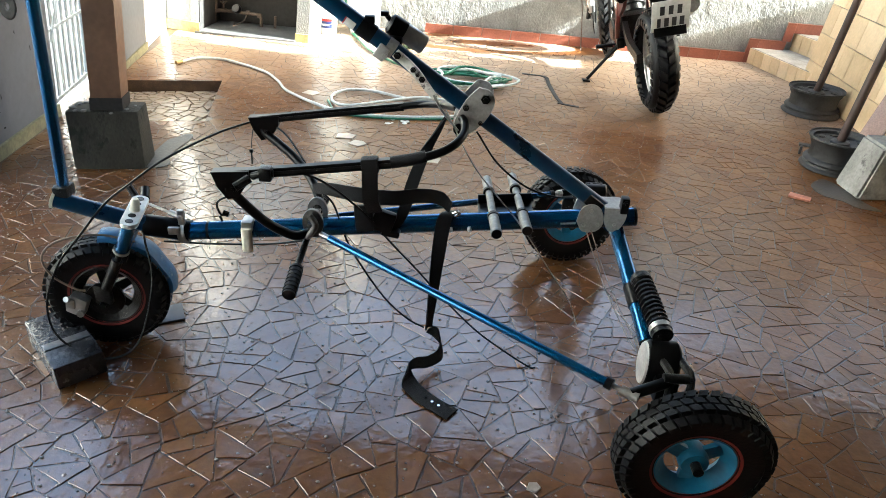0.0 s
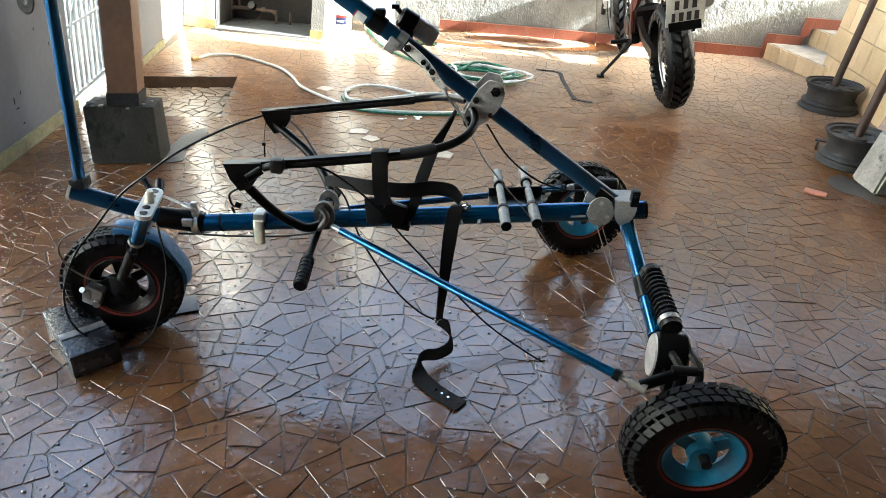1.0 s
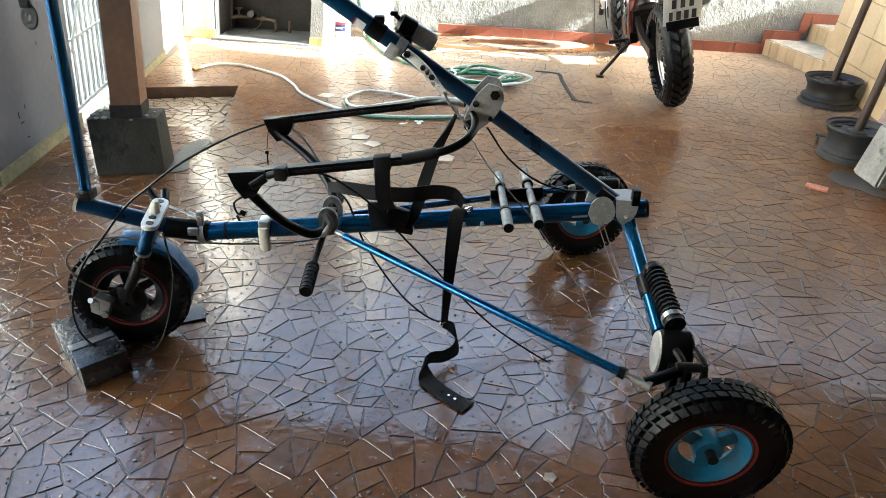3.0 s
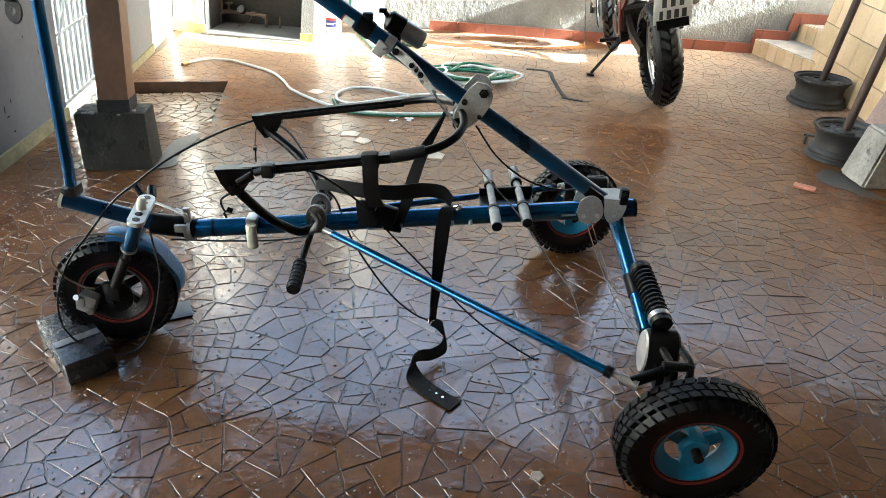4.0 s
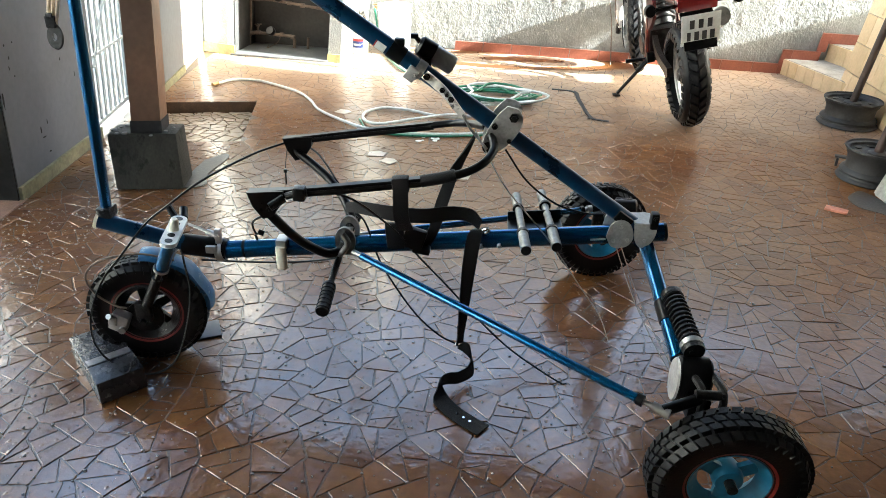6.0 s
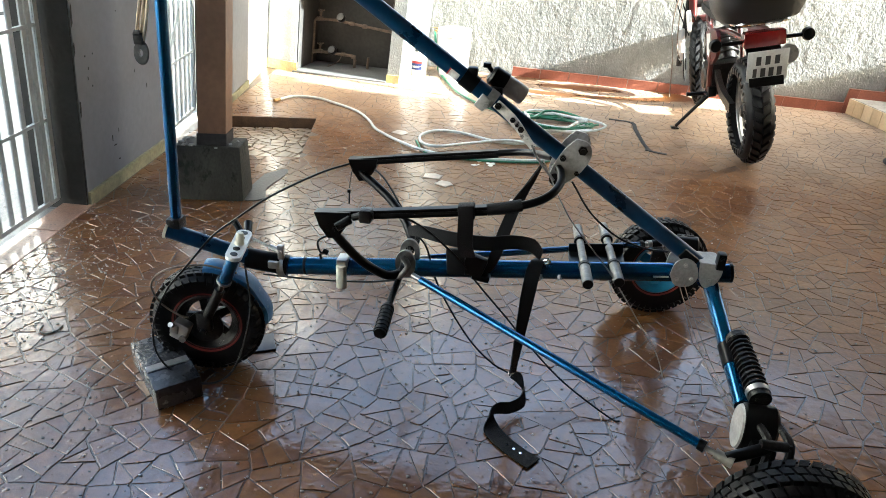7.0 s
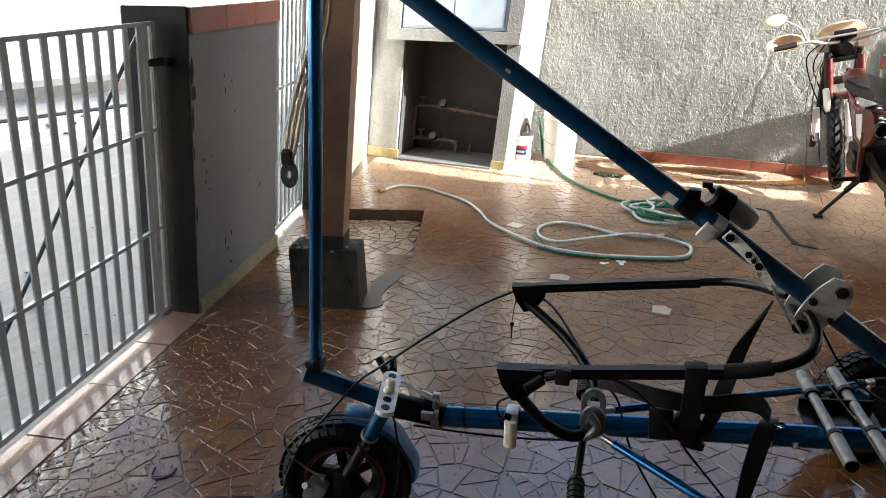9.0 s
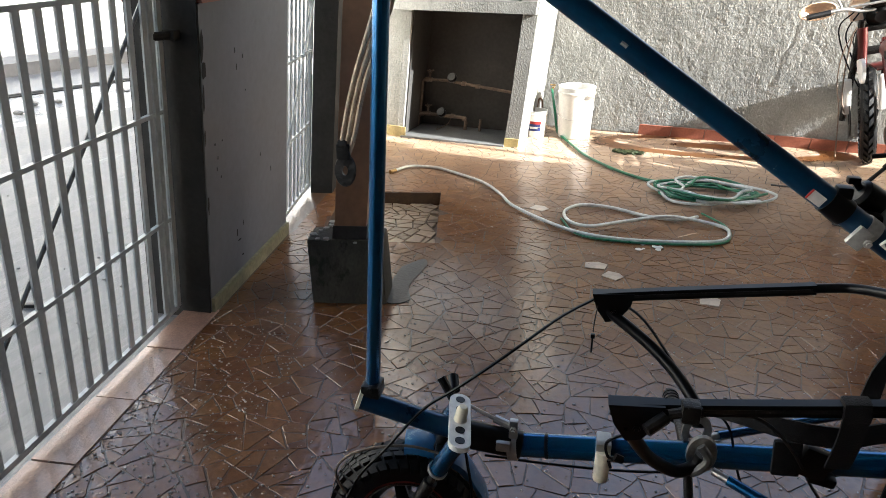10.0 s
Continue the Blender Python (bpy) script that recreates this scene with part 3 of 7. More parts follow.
# steps faced with cream tiles
RISE = Vector((0.364, -0.931, 0))
GO = Vector((0.931, 0.364, 0))
P0 = Vector((1.79, 6.265, 0))
steps = thing("steps", "short flight of steps faced with worn cream tiles", "steps", kind="structure")
for s in range(3):
    z0, z1 = (0.0, 0.118, 0.25)[s], (0.118, 0.25, 0.39)[s]
    a = P0 + GO * (0.30 * s) - RISE * 0.3
    q = [a, a + RISE * 1.25, a + RISE * 1.25 + GO * 0.9, a + GO * 0.9]
    bm = B()
    prism(bm, [(p.x, p.y, z0 - 0.02 if s else -0.05) for p in q], [(p.x, p.y, z1) for p in q])
    part("step", bm, TREAD, steps, "worn pale cement tread", sharp=0)
    for k in range(8):
        b = P0 + GO * (0.30 * s - 0.010) + RISE * (0.10 * k - 0.02)
        q = [b + RISE * 0.002, b + RISE * 0.097, b + RISE * 0.097 + GO * 0.014, b + RISE * 0.002 + GO * 0.014]
        bm = B()
        prism(bm, [(p.x, p.y, z0) for p in q], [(p.x, p.y, z1 - 0.004) for p in q])
        part("riser_tile", bm, YELLOW_TILE, steps, sharp=0)

# cream-tiled parapet beside the steps
PA, PB = Vector((2.035, 5.70, 0)), Vector((2.26, 2.6, 0))
pd = (PB - PA).normalized()
pn = Vector((-pd.y, pd.x, 0))
q = [PA, PB, PB + pn * 0.35, PA + pn * 0.35]
bm = B()
prism(bm, [(p.x, p.y, -0.05) for p in q], [(p.x, p.y, 0.78) for p in q])
parapet = solo("wall_east", bm, CEMENT, "parapet wall faced with cream tiles of uneven size", "wall", "structure", sharp=0, lean=LEAN)
random.seed(5)
for row in range(4):
    s = -random.uniform(0, 0.1)
    while s < 2.9:
        w = random.choice((0.14, 0.2, 0.2, 0.24))
        a0, a1 = max(0, s), min(3.0, s + w - 0.004)
        if a1 - a0 > 0.02:
            a, b = PA + pd * a0 - pn * 0.012, PA + pd * a1 - pn * 0.012
            q = [a, b, b + pn * 0.011, a + pn * 0.011]
            bm = B()
            prism(bm, [(p.x, p.y, 0.002 + 0.19 * row) for p in q], [(p.x, p.y, 0.187 + 0.19 * row) for p in q])
            part("wall_tile", bm, YELLOW_TILE, parapet, sharp=0, lean=LEAN)
        s += w

# roof slab, house walls behind and beside the camera
bm = B()
q = [(-2.3, -3.6), (3.1, -3.6), (3.1, 4.78), (0.9, 4.78), (0.9, 4.11), (-2.3, 3.95)]
prism(bm, [(x, y, 2.54) for x, y in q], [(x, y, 2.70) for x, y in q])
solo("ceiling", bm, CEILING, "plain plastered roof slab over the yard", "ceiling", "structure", sharp=0)
# unseen block, added so that its shadow covers the pavement outside
bm = B()
box(bm, (0.4, 0.1, 3.5), (5.4, 7.4, 1.58))
solo("shade_block", bm, HOUSE_WALL, "unseen block added over the roof to shade the pavement", "wall", "structure", sharp=0)
# unseen beam, added to block the sky mirrored in the right-hand floor
bm = B()
box(bm, (1.95, 4.64, 2.19), (2.1, 0.12, 0.7))
solo("shade_beam", bm, CEILING, "unseen beam added to darken the floor's reflection", "beam", "structure", sharp=0)
bm = B()
box(bm, (0.4, -3.7, 1.2), (5.4, 0.2, 2.7))
solo("wall_south", bm, HOUSE_WALL, "plain plaster house wall", "wall", "structure", sharp=0)
bm = B()
box(bm, (2.95, 0.35, 1.2), (0.2, 7.9, 2.7))
solo("wall_house", bm, HOUSE_WALL, "plain plaster house wall beside the yard", "wall", "structure", sharp=0)

# unseen slabs added to the east: their shade falls on floor and back wall
def sunward(x, y, z, h):
    """The point at height h from which the sun's ray comes down to x, y, z."""
    t = (z - h) / SUN_FLOOR.z
    return (x - t * SUN_FLOOR.x, y - t * SUN_FLOOR.y)


bm = B()
q = [sunward(1.15, 6.28, 0.075, 1.39), sunward(0.92, 5.45, 0.0, 1.39), (6.0, 4.8), (6.0, 6.5), sunward(2.26, 6.28, 0.47, 1.39)]
prism(bm, [(x, y, 1.39) for x, y in q], [(x, y, 1.43) for x, y in q])
solo("shade_slab", bm, CEILING, "unseen slab added to shade the wall by the steps", "slab", "structure", sharp=0)
bm = B()
q = [sunward(-0.60, 6.28, 0.09, 1.75), sunward(-0.56, 6.28, 0.0, 1.75), sunward(0.13, 6.28, 0.0, 1.75), sunward(0.56, 6.28, 0.28, 1.75), sunward(0.76, 6.28, 0.43, 1.75)]
prism(bm, [(x, y, 1.75) for x, y in q], [(x, y, 1.77) for x, y in q])
solo("shade_ledge", bm, CEILING, "unseen ledge added to shade a wedge of the back wall", "slab", "structure", sharp=0)
bm = B()
q = [sunward(-2.6, 5.0, 0, 2.6), (3.12, 1.5), (8.0, 1.5), sunward(0.9, 5.62, 0, 2.6)]
prism(bm, [(x, y, 2.6) for x, y in q], [(x, y, 2.68) for x, y in q])
solo("shade_roof", bm, CEILING, "unseen slab added to bound the sunlit floor", "roof", "structure", sharp=0)

# brown steel post on its concrete pedestal
bm = B()
prism(bm, [(-1.806, 2.985, 0), (-1.520, 3.070, 0), (-1.562, 3.235, 0), (-1.848, 3.150, 0)], [(-1.873, 3.085, 0.228), (-1.580, 3.175, 0.228), (-1.618, 3.320, 0.228), (-1.908, 3.230, 0.228)])
bmesh.ops.bevel(bm, geom=bm.edges[:], offset=0.012, segments=2, affect="EDGES", profile=0.6)
solo("pedestal", bm, PEDESTAL, "damp tapered concrete pedestal under the steel post", "pedestal", "structure")
bm = B()
q = [(-1.772, 3.132), (-1.650, 3.170), (-1.672, 3.266), (-1.794, 3.228)]
prism(bm, [(x - 0.0236, y, 0.228) for x, y in q], [(x - 0.0236, y, 2.55) for x, y in q])
post = solo("pillar", bm, BROWN_STEEL, "brown painted square steel post with a rusty foot", "post", "structure", lean=LEAN)
bm = B()
q = [(-1.777, 3.128), (-1.645, 3.168), (-1.668, 3.270), (-1.799, 3.231)]
prism(bm, [(x - 0.0236, y, 0.229) for x, y in q], [(x - 0.0236, y, 0.285) for x, y in q])
part("foot_band", bm, RUSTY, post, "rusty foot of the post", lean=LEAN)
random.seed(11)
bm = B()
for k in range(26):
    x, y = random.uniform(-1.87, -1.62), random.uniform(3.10, 3.29)
    if -1.80 < x < -1.64 and 3.12 < y < 3.27:
        continue
    r = random.uniform(0.006, 0.018)
    bmesh.ops.create_icosphere(bm, subdivisions=1, radius=r, matrix=Matrix.Translation((x, y, 0.230)) @ Matrix.Diagonal((1, 1, 0.5, 1)))
solo("rubble", bm, CONCRETE, "loose mortar crumbs lying on the pedestal", "rubble", "stuff")
# cement patch on the floor beside the pedestal
bm = B()
pts = smooth_path([(-1.60, 3.42, 0), (-1.54, 3.53, 0), (-1.50, 3.47, 0), (-1.50, 3.26, 0), (-1.45, 3.14, 0), (-1.53, 3.09, 0), (-1.58, 3.24, 0), (-1.60, 3.42, 0)], 4)[:-1]
prism(bm, [(p.x, p.y, -0.004) for p in pts], [(p.x, p.y, 0.004) for p in pts])
solo("cement_patch", bm, SMEAR, "smear of grey cement on the tiles beside the pedestal", "floor patch", "structure", sharp=0)
bm = B()
pts = smooth_path([(1.58, 3.83, 0), (1.63, 3.87, 0), (1.68, 3.80, 0), (1.74, 3.62, 0), (1.79, 3.54, 0), (1.69, 3.55, 0), (1.64, 3.61, 0), (1.56, 3.66, 0), (1.54, 3.76, 0), (1.58, 3.83, 0)], 4)[:-1]
prism(bm, [(p.x, p.y, -0.004) for p in pts], [(p.x, p.y, 0.0022) for p in pts])
solo("cement_patch", bm, SMEAR, "grey cement smear beside the concrete block", "floor patch", "structure", sharp=0)
# a brown oval ring on the paler floor, and a brown patch in its middle
random.seed(41)
BROWN_OVAL = mat("mottled_brown", (0.150, 0.060, 0.018), 0.3, var=0.35, scale=6, bump=0.25, bscale=50, rvar=0.15)
wob = [random.uniform(-1, 1) for _ in range(72)]


def oval(cx, cy, a, b, k):
    """Point k of 72 on an uneven tilted oval, kept off the skirting."""
    t = 2 * math.pi * k / 72
    q = 1 + 0.035 * wob[k % 72] + 0.03 * math.sin(3 * t + a * 9)
    u, v = a * q * math.cos(t), b * q * math.sin(t)
    return (cx + u * 0.9934 - v * 0.115, min(6.250, cy + u * 0.115 + v * 0.9934), 0.0032)


bm = B()
outer = [bm.verts.new(oval(-0.26, 6.045, 0.89, 0.27, k)) for k in range(72)]
inner = [bm.verts.new(oval(-0.264, 6.060, 0.71, 0.20, k)) for k in range(72)]
for k in range(72):
    j = (k + 1) % 72
    if (outer[k].co - inner[k].co).length > 0.012 and (outer[j].co - inner[j].co).length > 0.012:
        bm.faces.new((outer[k], outer[j], inner[j], inner[k]))
solo("brown_ring", bm, BROWN_OVAL, "brown oval ring on the paler tiles by the back wall", "stain", "structure", sharp=0)
bm = B()
bm.faces.new([bm.verts.new(oval(-0.236, 6.080, 0.34, 0.066, k)) for k in range(72)])
solo("brown_patch", bm, BROWN_OVAL, "brown patch in the middle of the ring", "stain", "structure", sharp=0)


# ---- gates ----
def gate(name, a, b, height, label, stiles=(), brace=True):
    """A gate of flat upright bars from a to b, with rails, stiles and a thin diagonal brace."""
    a, b = Vector((*a, 0)), Vector((*b, 0))
    length = (b - a).length
    d = (b - a).normalized()
    ang = math.atan2(d.y, d.x)
    g = thing(name, label, "gate", kind="structure")
    rot = Matrix.Rotation(ang, 3, "Z")
    s = -0.010
    while s < length:
        bm = B()
        p = a + d * s
        box(bm, (p.x, p.y, 0.045 + (height - 0.05) / 2), (0.026, 0.007, height - 0.05), rot)
        part("bar", bm, GATE_PAINT, g, sharp=0, lean=LEAN)
        s += 0.0777
    for z in (0.045, 0.41, 0.80, height):
        bm = B()
        p = a + d * (length / 2)
        box(bm, (p.x, p.y, z), (length + 0.03, 0.016, 0.014 if z > 0.1 else 0.02), rot)
        part("rail", bm, GATE_PAINT, g, sharp=0, lean=LEAN)
    for s in (0.0, *stiles):
        bm = B()
        p = a + d * (s - 0.012)
        box(bm, (p.x, p.y, 0.024 + height / 2), (0.026, 0.018, height - 0.034), rot)
        part("stile", bm, GATE_PAINT, g, sharp=0, lean=LEAN)
    if brace:
        n = Vector((-d.y, d.x, 0)) * -0.013
        bm = B()
        tube(bm, a + d * 0.03 + n + Vector((0, 0, height - 0.01)), a + d * 1.13 + n + Vector((0, 0, 0.05)), 0.0075, 8)
        part("brace", bm, GATE_DARK, g, "dark grey diagonal brace rod", sharp=0, lean=LEAN)
    return g


g1 = gate("gate_1", (-2.239, 2.706), (-1.70, -0.12), 1.178, "closed pale grey gate of flat steel bars with a diagonal brace", stiles=(0.05, 1.36))
bm = B()
tube(bm, (-2.235, 2.68, 1.045), (-2.205, 2.76, 1.045), 0.014, 10)
box(bm, (-2.215, 2.745, 1.045), (0.05, 0.03, 0.03))
part("hinge", bm, DARK_GREY, g1, "dark grey welded hinge", lean=LEAN)
bm = B()
tube(bm, (-1.97, 1.36, 0.03), (-1.93, 1.36, 0.03), 0.02, 12)
box(bm, (-1.955, 1.36, 0.06), (0.03, 0.05, 0.05), bevel=0.004)
part("drop_bolt", bm, BLACK, g1, "black drop bolt at the gate's foot", lean=LEAN)
g2 = gate("gate_2", (-2.497, 4.170), (-2.345, 3.630), 1.30, "white steel bar gate standing in bright daylight", brace=False)
bm = B()
tube(bm, (-2.475, 4.15, 1.02), (-2.335, 3.66, 0.36), 0.007, 8)
part("brace", bm, GATE_PAINT, g2, lean=LEAN)
wall("wall_south_west", (-1.66, -3.6), (-1.70, -0.14), 0.25, -0.05, 2.5, HOUSE_WALL, "plain plaster wall past the gate")

# ---- niche with the water meter ----
niche = thing("meter_niche", "stuccoed masonry cabinet with an open niche for water pipes", "niche", kind="structure")


def block(parent, name, x0, x1, y0, y1, z0, z1, material, label=""):
    bm = B()
    box(bm, ((x0 + x1) / 2, (y0 + y1) / 2, (z0 + z1) / 2), (x1 - x0, y1 - y0, z1 - z0))
    return part(name, bm, material, parent, label, sharp=0, lean=LEAN)


block(niche, "jamb", -2.519, -2.475, 5.556, 6.20, -0.03, 2.3, STUCCO)
block(niche, "jamb", -1.690, -1.590, 5.560, 6.28, -0.03, 2.3, STUCCO)
# back and linings carry the shade of the recess in their dark colour
block(niche, "back_panel", -2.477, -1.688, 5.950, 6.25, -0.03, 2.3, NICHE_SHADE, "plaster at the back of the niche, coloured dark with its shade")
block(niche, "sill", -2.477, -1.688, 5.520, 5.952, -0.03, 0.012, CEMENT, "sunlit cement sill")
block(niche, "lining", -2.476, -2.464, 5.585, 5.95, 0.012, 0.903, NICHE_SHADE, "plaster lining coloured dark with the niche's shade")
block(niche, "lining", -1.702, -1.689, 5.600, 5.95, 0.012, 0.903, NICHE_SHADE, "plaster lining coloured dark with the niche's shade")
block(niche, "lintel", -2.600, -1.595, 5.508, 5.95, 0.905, 0.985, STUCCO, "rough sunlit stucco ledge over the niche")
block(niche, "stucco_band", -2.600, -2.500, 5.508, 5.556, 0.987, 2.3, STUCCO, "rough stucco band beside the meter box")
block(niche, "stucco_band", -1.700, -1.595, 5.520, 5.559, 0.987, 2.3, STUCCO, "rough stucco band beside the meter box")
block(niche, "upper_panel", -2.477, -1.688, 5.58, 5.95, 0.987, 2.3, NICHE_SHADE)
block(niche, "yellow_foot", -1.692, -1.588, 5.546, 5.559, 0.0, 0.06, YELLOW_TRIM, "yellow skirting under the jamb")
cab = thing("meter_box", "pale blue sheet metal meter box with two doors above the niche", "meter box")
block(cab, "frame", -2.492, -1.708, 5.535, 5.579, 0.990, 1.60, BOX_METAL)
block(cab, "door", -2.472, -2.106, 5.525, 5.536, 1.010, 1.58, BOX_METAL)
block(cab, "door", -2.094, -1.728, 5.525, 5.536, 1.010, 1.58, BOX_METAL)
NY = 5.86
pipes = thing("water_pipes", "weathered water pipes with taps inside the dark niche", "pipes")
bm = B()
sweep(bm, [(-2.500, NY, -0.01), (-2.500, NY, 0.06), (-2.485, NY, 0.085), (-2.46, NY, 0.095), (-2.14, NY, 0.085), (-2.12, NY, 0.075), (-2.11, NY, 0.05), (-2.11, NY, -0.02)], 0.013, 10, 0)
bm.transform(Matrix.Translation((0.03, 0, 0.02)))
part("lower_pipe", bm, PIPE, pipes, lean=LEAN)
bm = B()
sweep(bm, [(-2.458, NY, 0.12), (-2.458, NY, 0.355), (-2.445, NY, 0.375), (-2.28, NY, 0.378), (-1.70, NY, 0.318)], 0.011, 10, 0)
part("upper_pipe", bm, PIPE, pipes, lean=LEAN)
bm = B()
tube(bm, (-1.965, NY, 0.01), (-1.965, NY, 0.105), 0.011, 10)
part("stub_pipe", bm, PIPE, pipes, lean=LEAN)
bm = B()
sweep(bm, [(-2.30, NY - 0.01, 0.02), (-2.28, NY - 0.08, 0.016), (-2.22, NY - 0.02, 0.05), (-2.20, NY, 0.10)], 0.004, 6, 4)
part("thin_hose", bm, PIPE, pipes, lean=LEAN)
for x, z in ((-2.405, 0.378), (-2.395, 0.115)):
    bm = B()
    tube(bm, (x - 0.02, NY, z), (x + 0.02, NY, z), 0.017, 10)
    tube(bm, (x, NY, z), (x, NY, z + 0.055), 0.008, 8)
    tube(bm, (x, NY, z + 0.050), (x, NY, z + 0.058), 0.014, 10)
    for k in range(4):
        t = math.pi / 2 * k + 0.6
        tube(bm, (x, NY, z + 0.064), (x + 0.028 * math.cos(t), NY + 0.028 * math.sin(t), z + 0.066), 0.006, 6)
    part("tap", bm, PIPE, pipes, "weathered cross-handled tap", lean=LEAN)
for x, z in ((-2.223, 0.385), (-2.280, 0.118)):
    mt = Matrix.Translation((x, NY - 0.015, z + 0.018)) @ Matrix.Rotation(radians(62), 4, "X")
    bm = B()
    lathe(bm, [(0, -0.045), (0.026, -0.04), (0.034, -0.02), (0.035, 0.012), (0.030, 0.020), (0, 0.020)], mt, 20)
    me_ = part("meter", bm, GREASY, pipes, "dark round water meter", lean=LEAN)
    bm = B()
    lathe(bm, [(0, 0.021), (0.027, 0.021), (0.029, 0.027), (0.024, 0.030), (0, 0.030)], mt, 20)
    part("dial", bm, CEMENT, me_, "dull grey dial glass", lean=LEAN)
for x, z in ((-2.440, 0.110), (-2.425, 0.376), (-2.095, 0.098), (-2.13, 0.362), (-2.19, 0.112), (-2.02, 0.350)):
    bm = B()
    tube(bm, (x - 0.016, NY, z), (x + 0.016, NY, z), 0.0165, 10)
    part("fitting", bm, PIPE, pipes, lean=LEAN)

# ---- outside, through the gates ----
level = lambda x: -0.035 - 0.1 * (x + 2.3)


def street_strip(name, q, material, label, category, up=0.0):
    bm = B()
    prism(bm, [(x, y, level(x) - 0.3) for x, y in q], [(x, y, level(x) + up) for x, y in q])
    return solo(name, bm, material, label, category, "structure", sharp=0)


lane = lambda x, y: (x + 0.22 * (y - 5.0), y)


def street_lane(name, x0, x1, material, label, category, up):
    """A strip of the street between two edges, given by their x at y = 5."""
    return street_strip(name, [lane(x0, -9), lane(x1, -9), lane(x1, 9.6), lane(x0, 9.6)], material, label, category, up)


street_strip("pavement", [lane(-3.92, -9), (-2.1, -9), (curb_x(-2.3) - 0.138, -2.3), (curb_x(2.78) - 0.138, 2.78), (curb_x(4.3) - 0.14, 4.3), (-2.75, 4.9), (-2.80, 9.6), lane(-3.92, 9.6)], SIDEWALK, "wet pale pavement with fine white streaks outside the gate", "pavement")
street_lane("driveway_ramp", -4.45, -3.922, RAMP, "smooth damp cement ramp at the pavement's edge", "ramp", -0.004)
street_lane("gutter", -5.16, -4.452, GUTTER, "wet whitish gutter strip strewn with rubble", "gutter", -0.012)
street_lane("street_curb", -5.22, -5.162, DARK_GREY, "dark joint along the edge of the road", "curb", -0.006)
street_lane("road", -5.72, -5.222, ROAD, "pale damp road", "road", 0.0)
street_lane("wall_far", -6.0, -5.722, FAR_WALL, "low grey plastered wall across the street", "wall", 0.10)
# lumps of rubble lying in the gutter
random.seed(23)
for x, y, r in ((-4.98, 4.62, 0.030), (-4.92, 4.78, 0.022), (-4.80, 5.35, 0.016), (-4.88, 4.40, 0.024), (-4.75, 4.55, 0.012), (-5.05, 5.0, 0.014)):
    bm = B()
    bmesh.ops.create_icosphere(bm, subdivisions=2, radius=r, matrix=Matrix.Translation((x, y, level(x) - 0.012 + r * 0.45)) @ Matrix.Rotation(x * 7, 4, "Z") @ Matrix.Diagonal((1.5, 1.0, 0.7, 1)))
    for v in bm.verts:
        v.co += Vector((random.uniform(-1, 1), random.uniform(-1, 1), random.uniform(-0.6, 0.6))) * r * 0.16
    solo("rubble", bm, CONCRETE, "broken lump of pale concrete lying in the gutter", "rubble", sharp=0)
# rubber scraps and gravel lying outside the gate
random.seed(31)
bm = B()
for k in range(300):
    x = -2.45 - 1.2 * random.random() ** 1.5
    y = random.uniform(-0.5, 3.4)
    r = 0.002 + 0.006 * random.random() ** 4
    bmesh.ops.create_icosphere(bm, subdivisions=1, radius=r, matrix=Matrix.Translation((x - 0.19 * (y - 2.7), y, level(x - 0.19 * (y - 2.7)) + r * 0.3)) @ Matrix.Diagonal((1.2, 1, 0.7, 1)))
solo("street_grit", bm, CONCRETE, "gravel and grit scattered on the wet pavement", "grit", "stuff")
bm = B()
box(bm, (-2.80, 2.56, level(-2.80) + 0.008), (0.062, 0.024, 0.014), Matrix.Rotation(radians(20), 3, "Z"), 0.004)
solo("rubber_scrap", bm, RUBBER, "small black scrap lying on the pavement", "scrap")
bm = B()
q = [(-90, -90), (60, -90), (60, 90), (-90, 90)]
prism(bm, [(x, y, -1.6) for x, y in q], [(x, y, -1.0) for x, y in q])
ground = solo("ground", bm, ASPHALT, "wet grey asphalt street reaching into the distance", "ground", "structure", sharp=0)
# tall wall added as a reflector: brightens the yard and the wet floor
bm = B()
box(bm, (-14.5, 4, 4.5), (0.4, 44, 10.6))
solo("bounce_wall", bm, BOUNCE_WHITE, "tall white wall added across the street to bounce sunlight in", "wall", "structure", sharp=0)


# ---- the three-wheeled flying trike ----
TRIKE = pose(-0.573, 2.02, 0, 0, 0, 7.5)
trike = thing("trike", "blue three-wheeled flying trike with bare black seat frame", "trike", TRIKE)


def bolt(bm, p, n, r=0.007, h=0.008):
    p, n = vec(p), vec(n).normalized()
    tube(bm, p, p + n * h, r, 6)
    tube(bm, p + n * h, p + n * (h + 0.004), r * 0.55, 8)


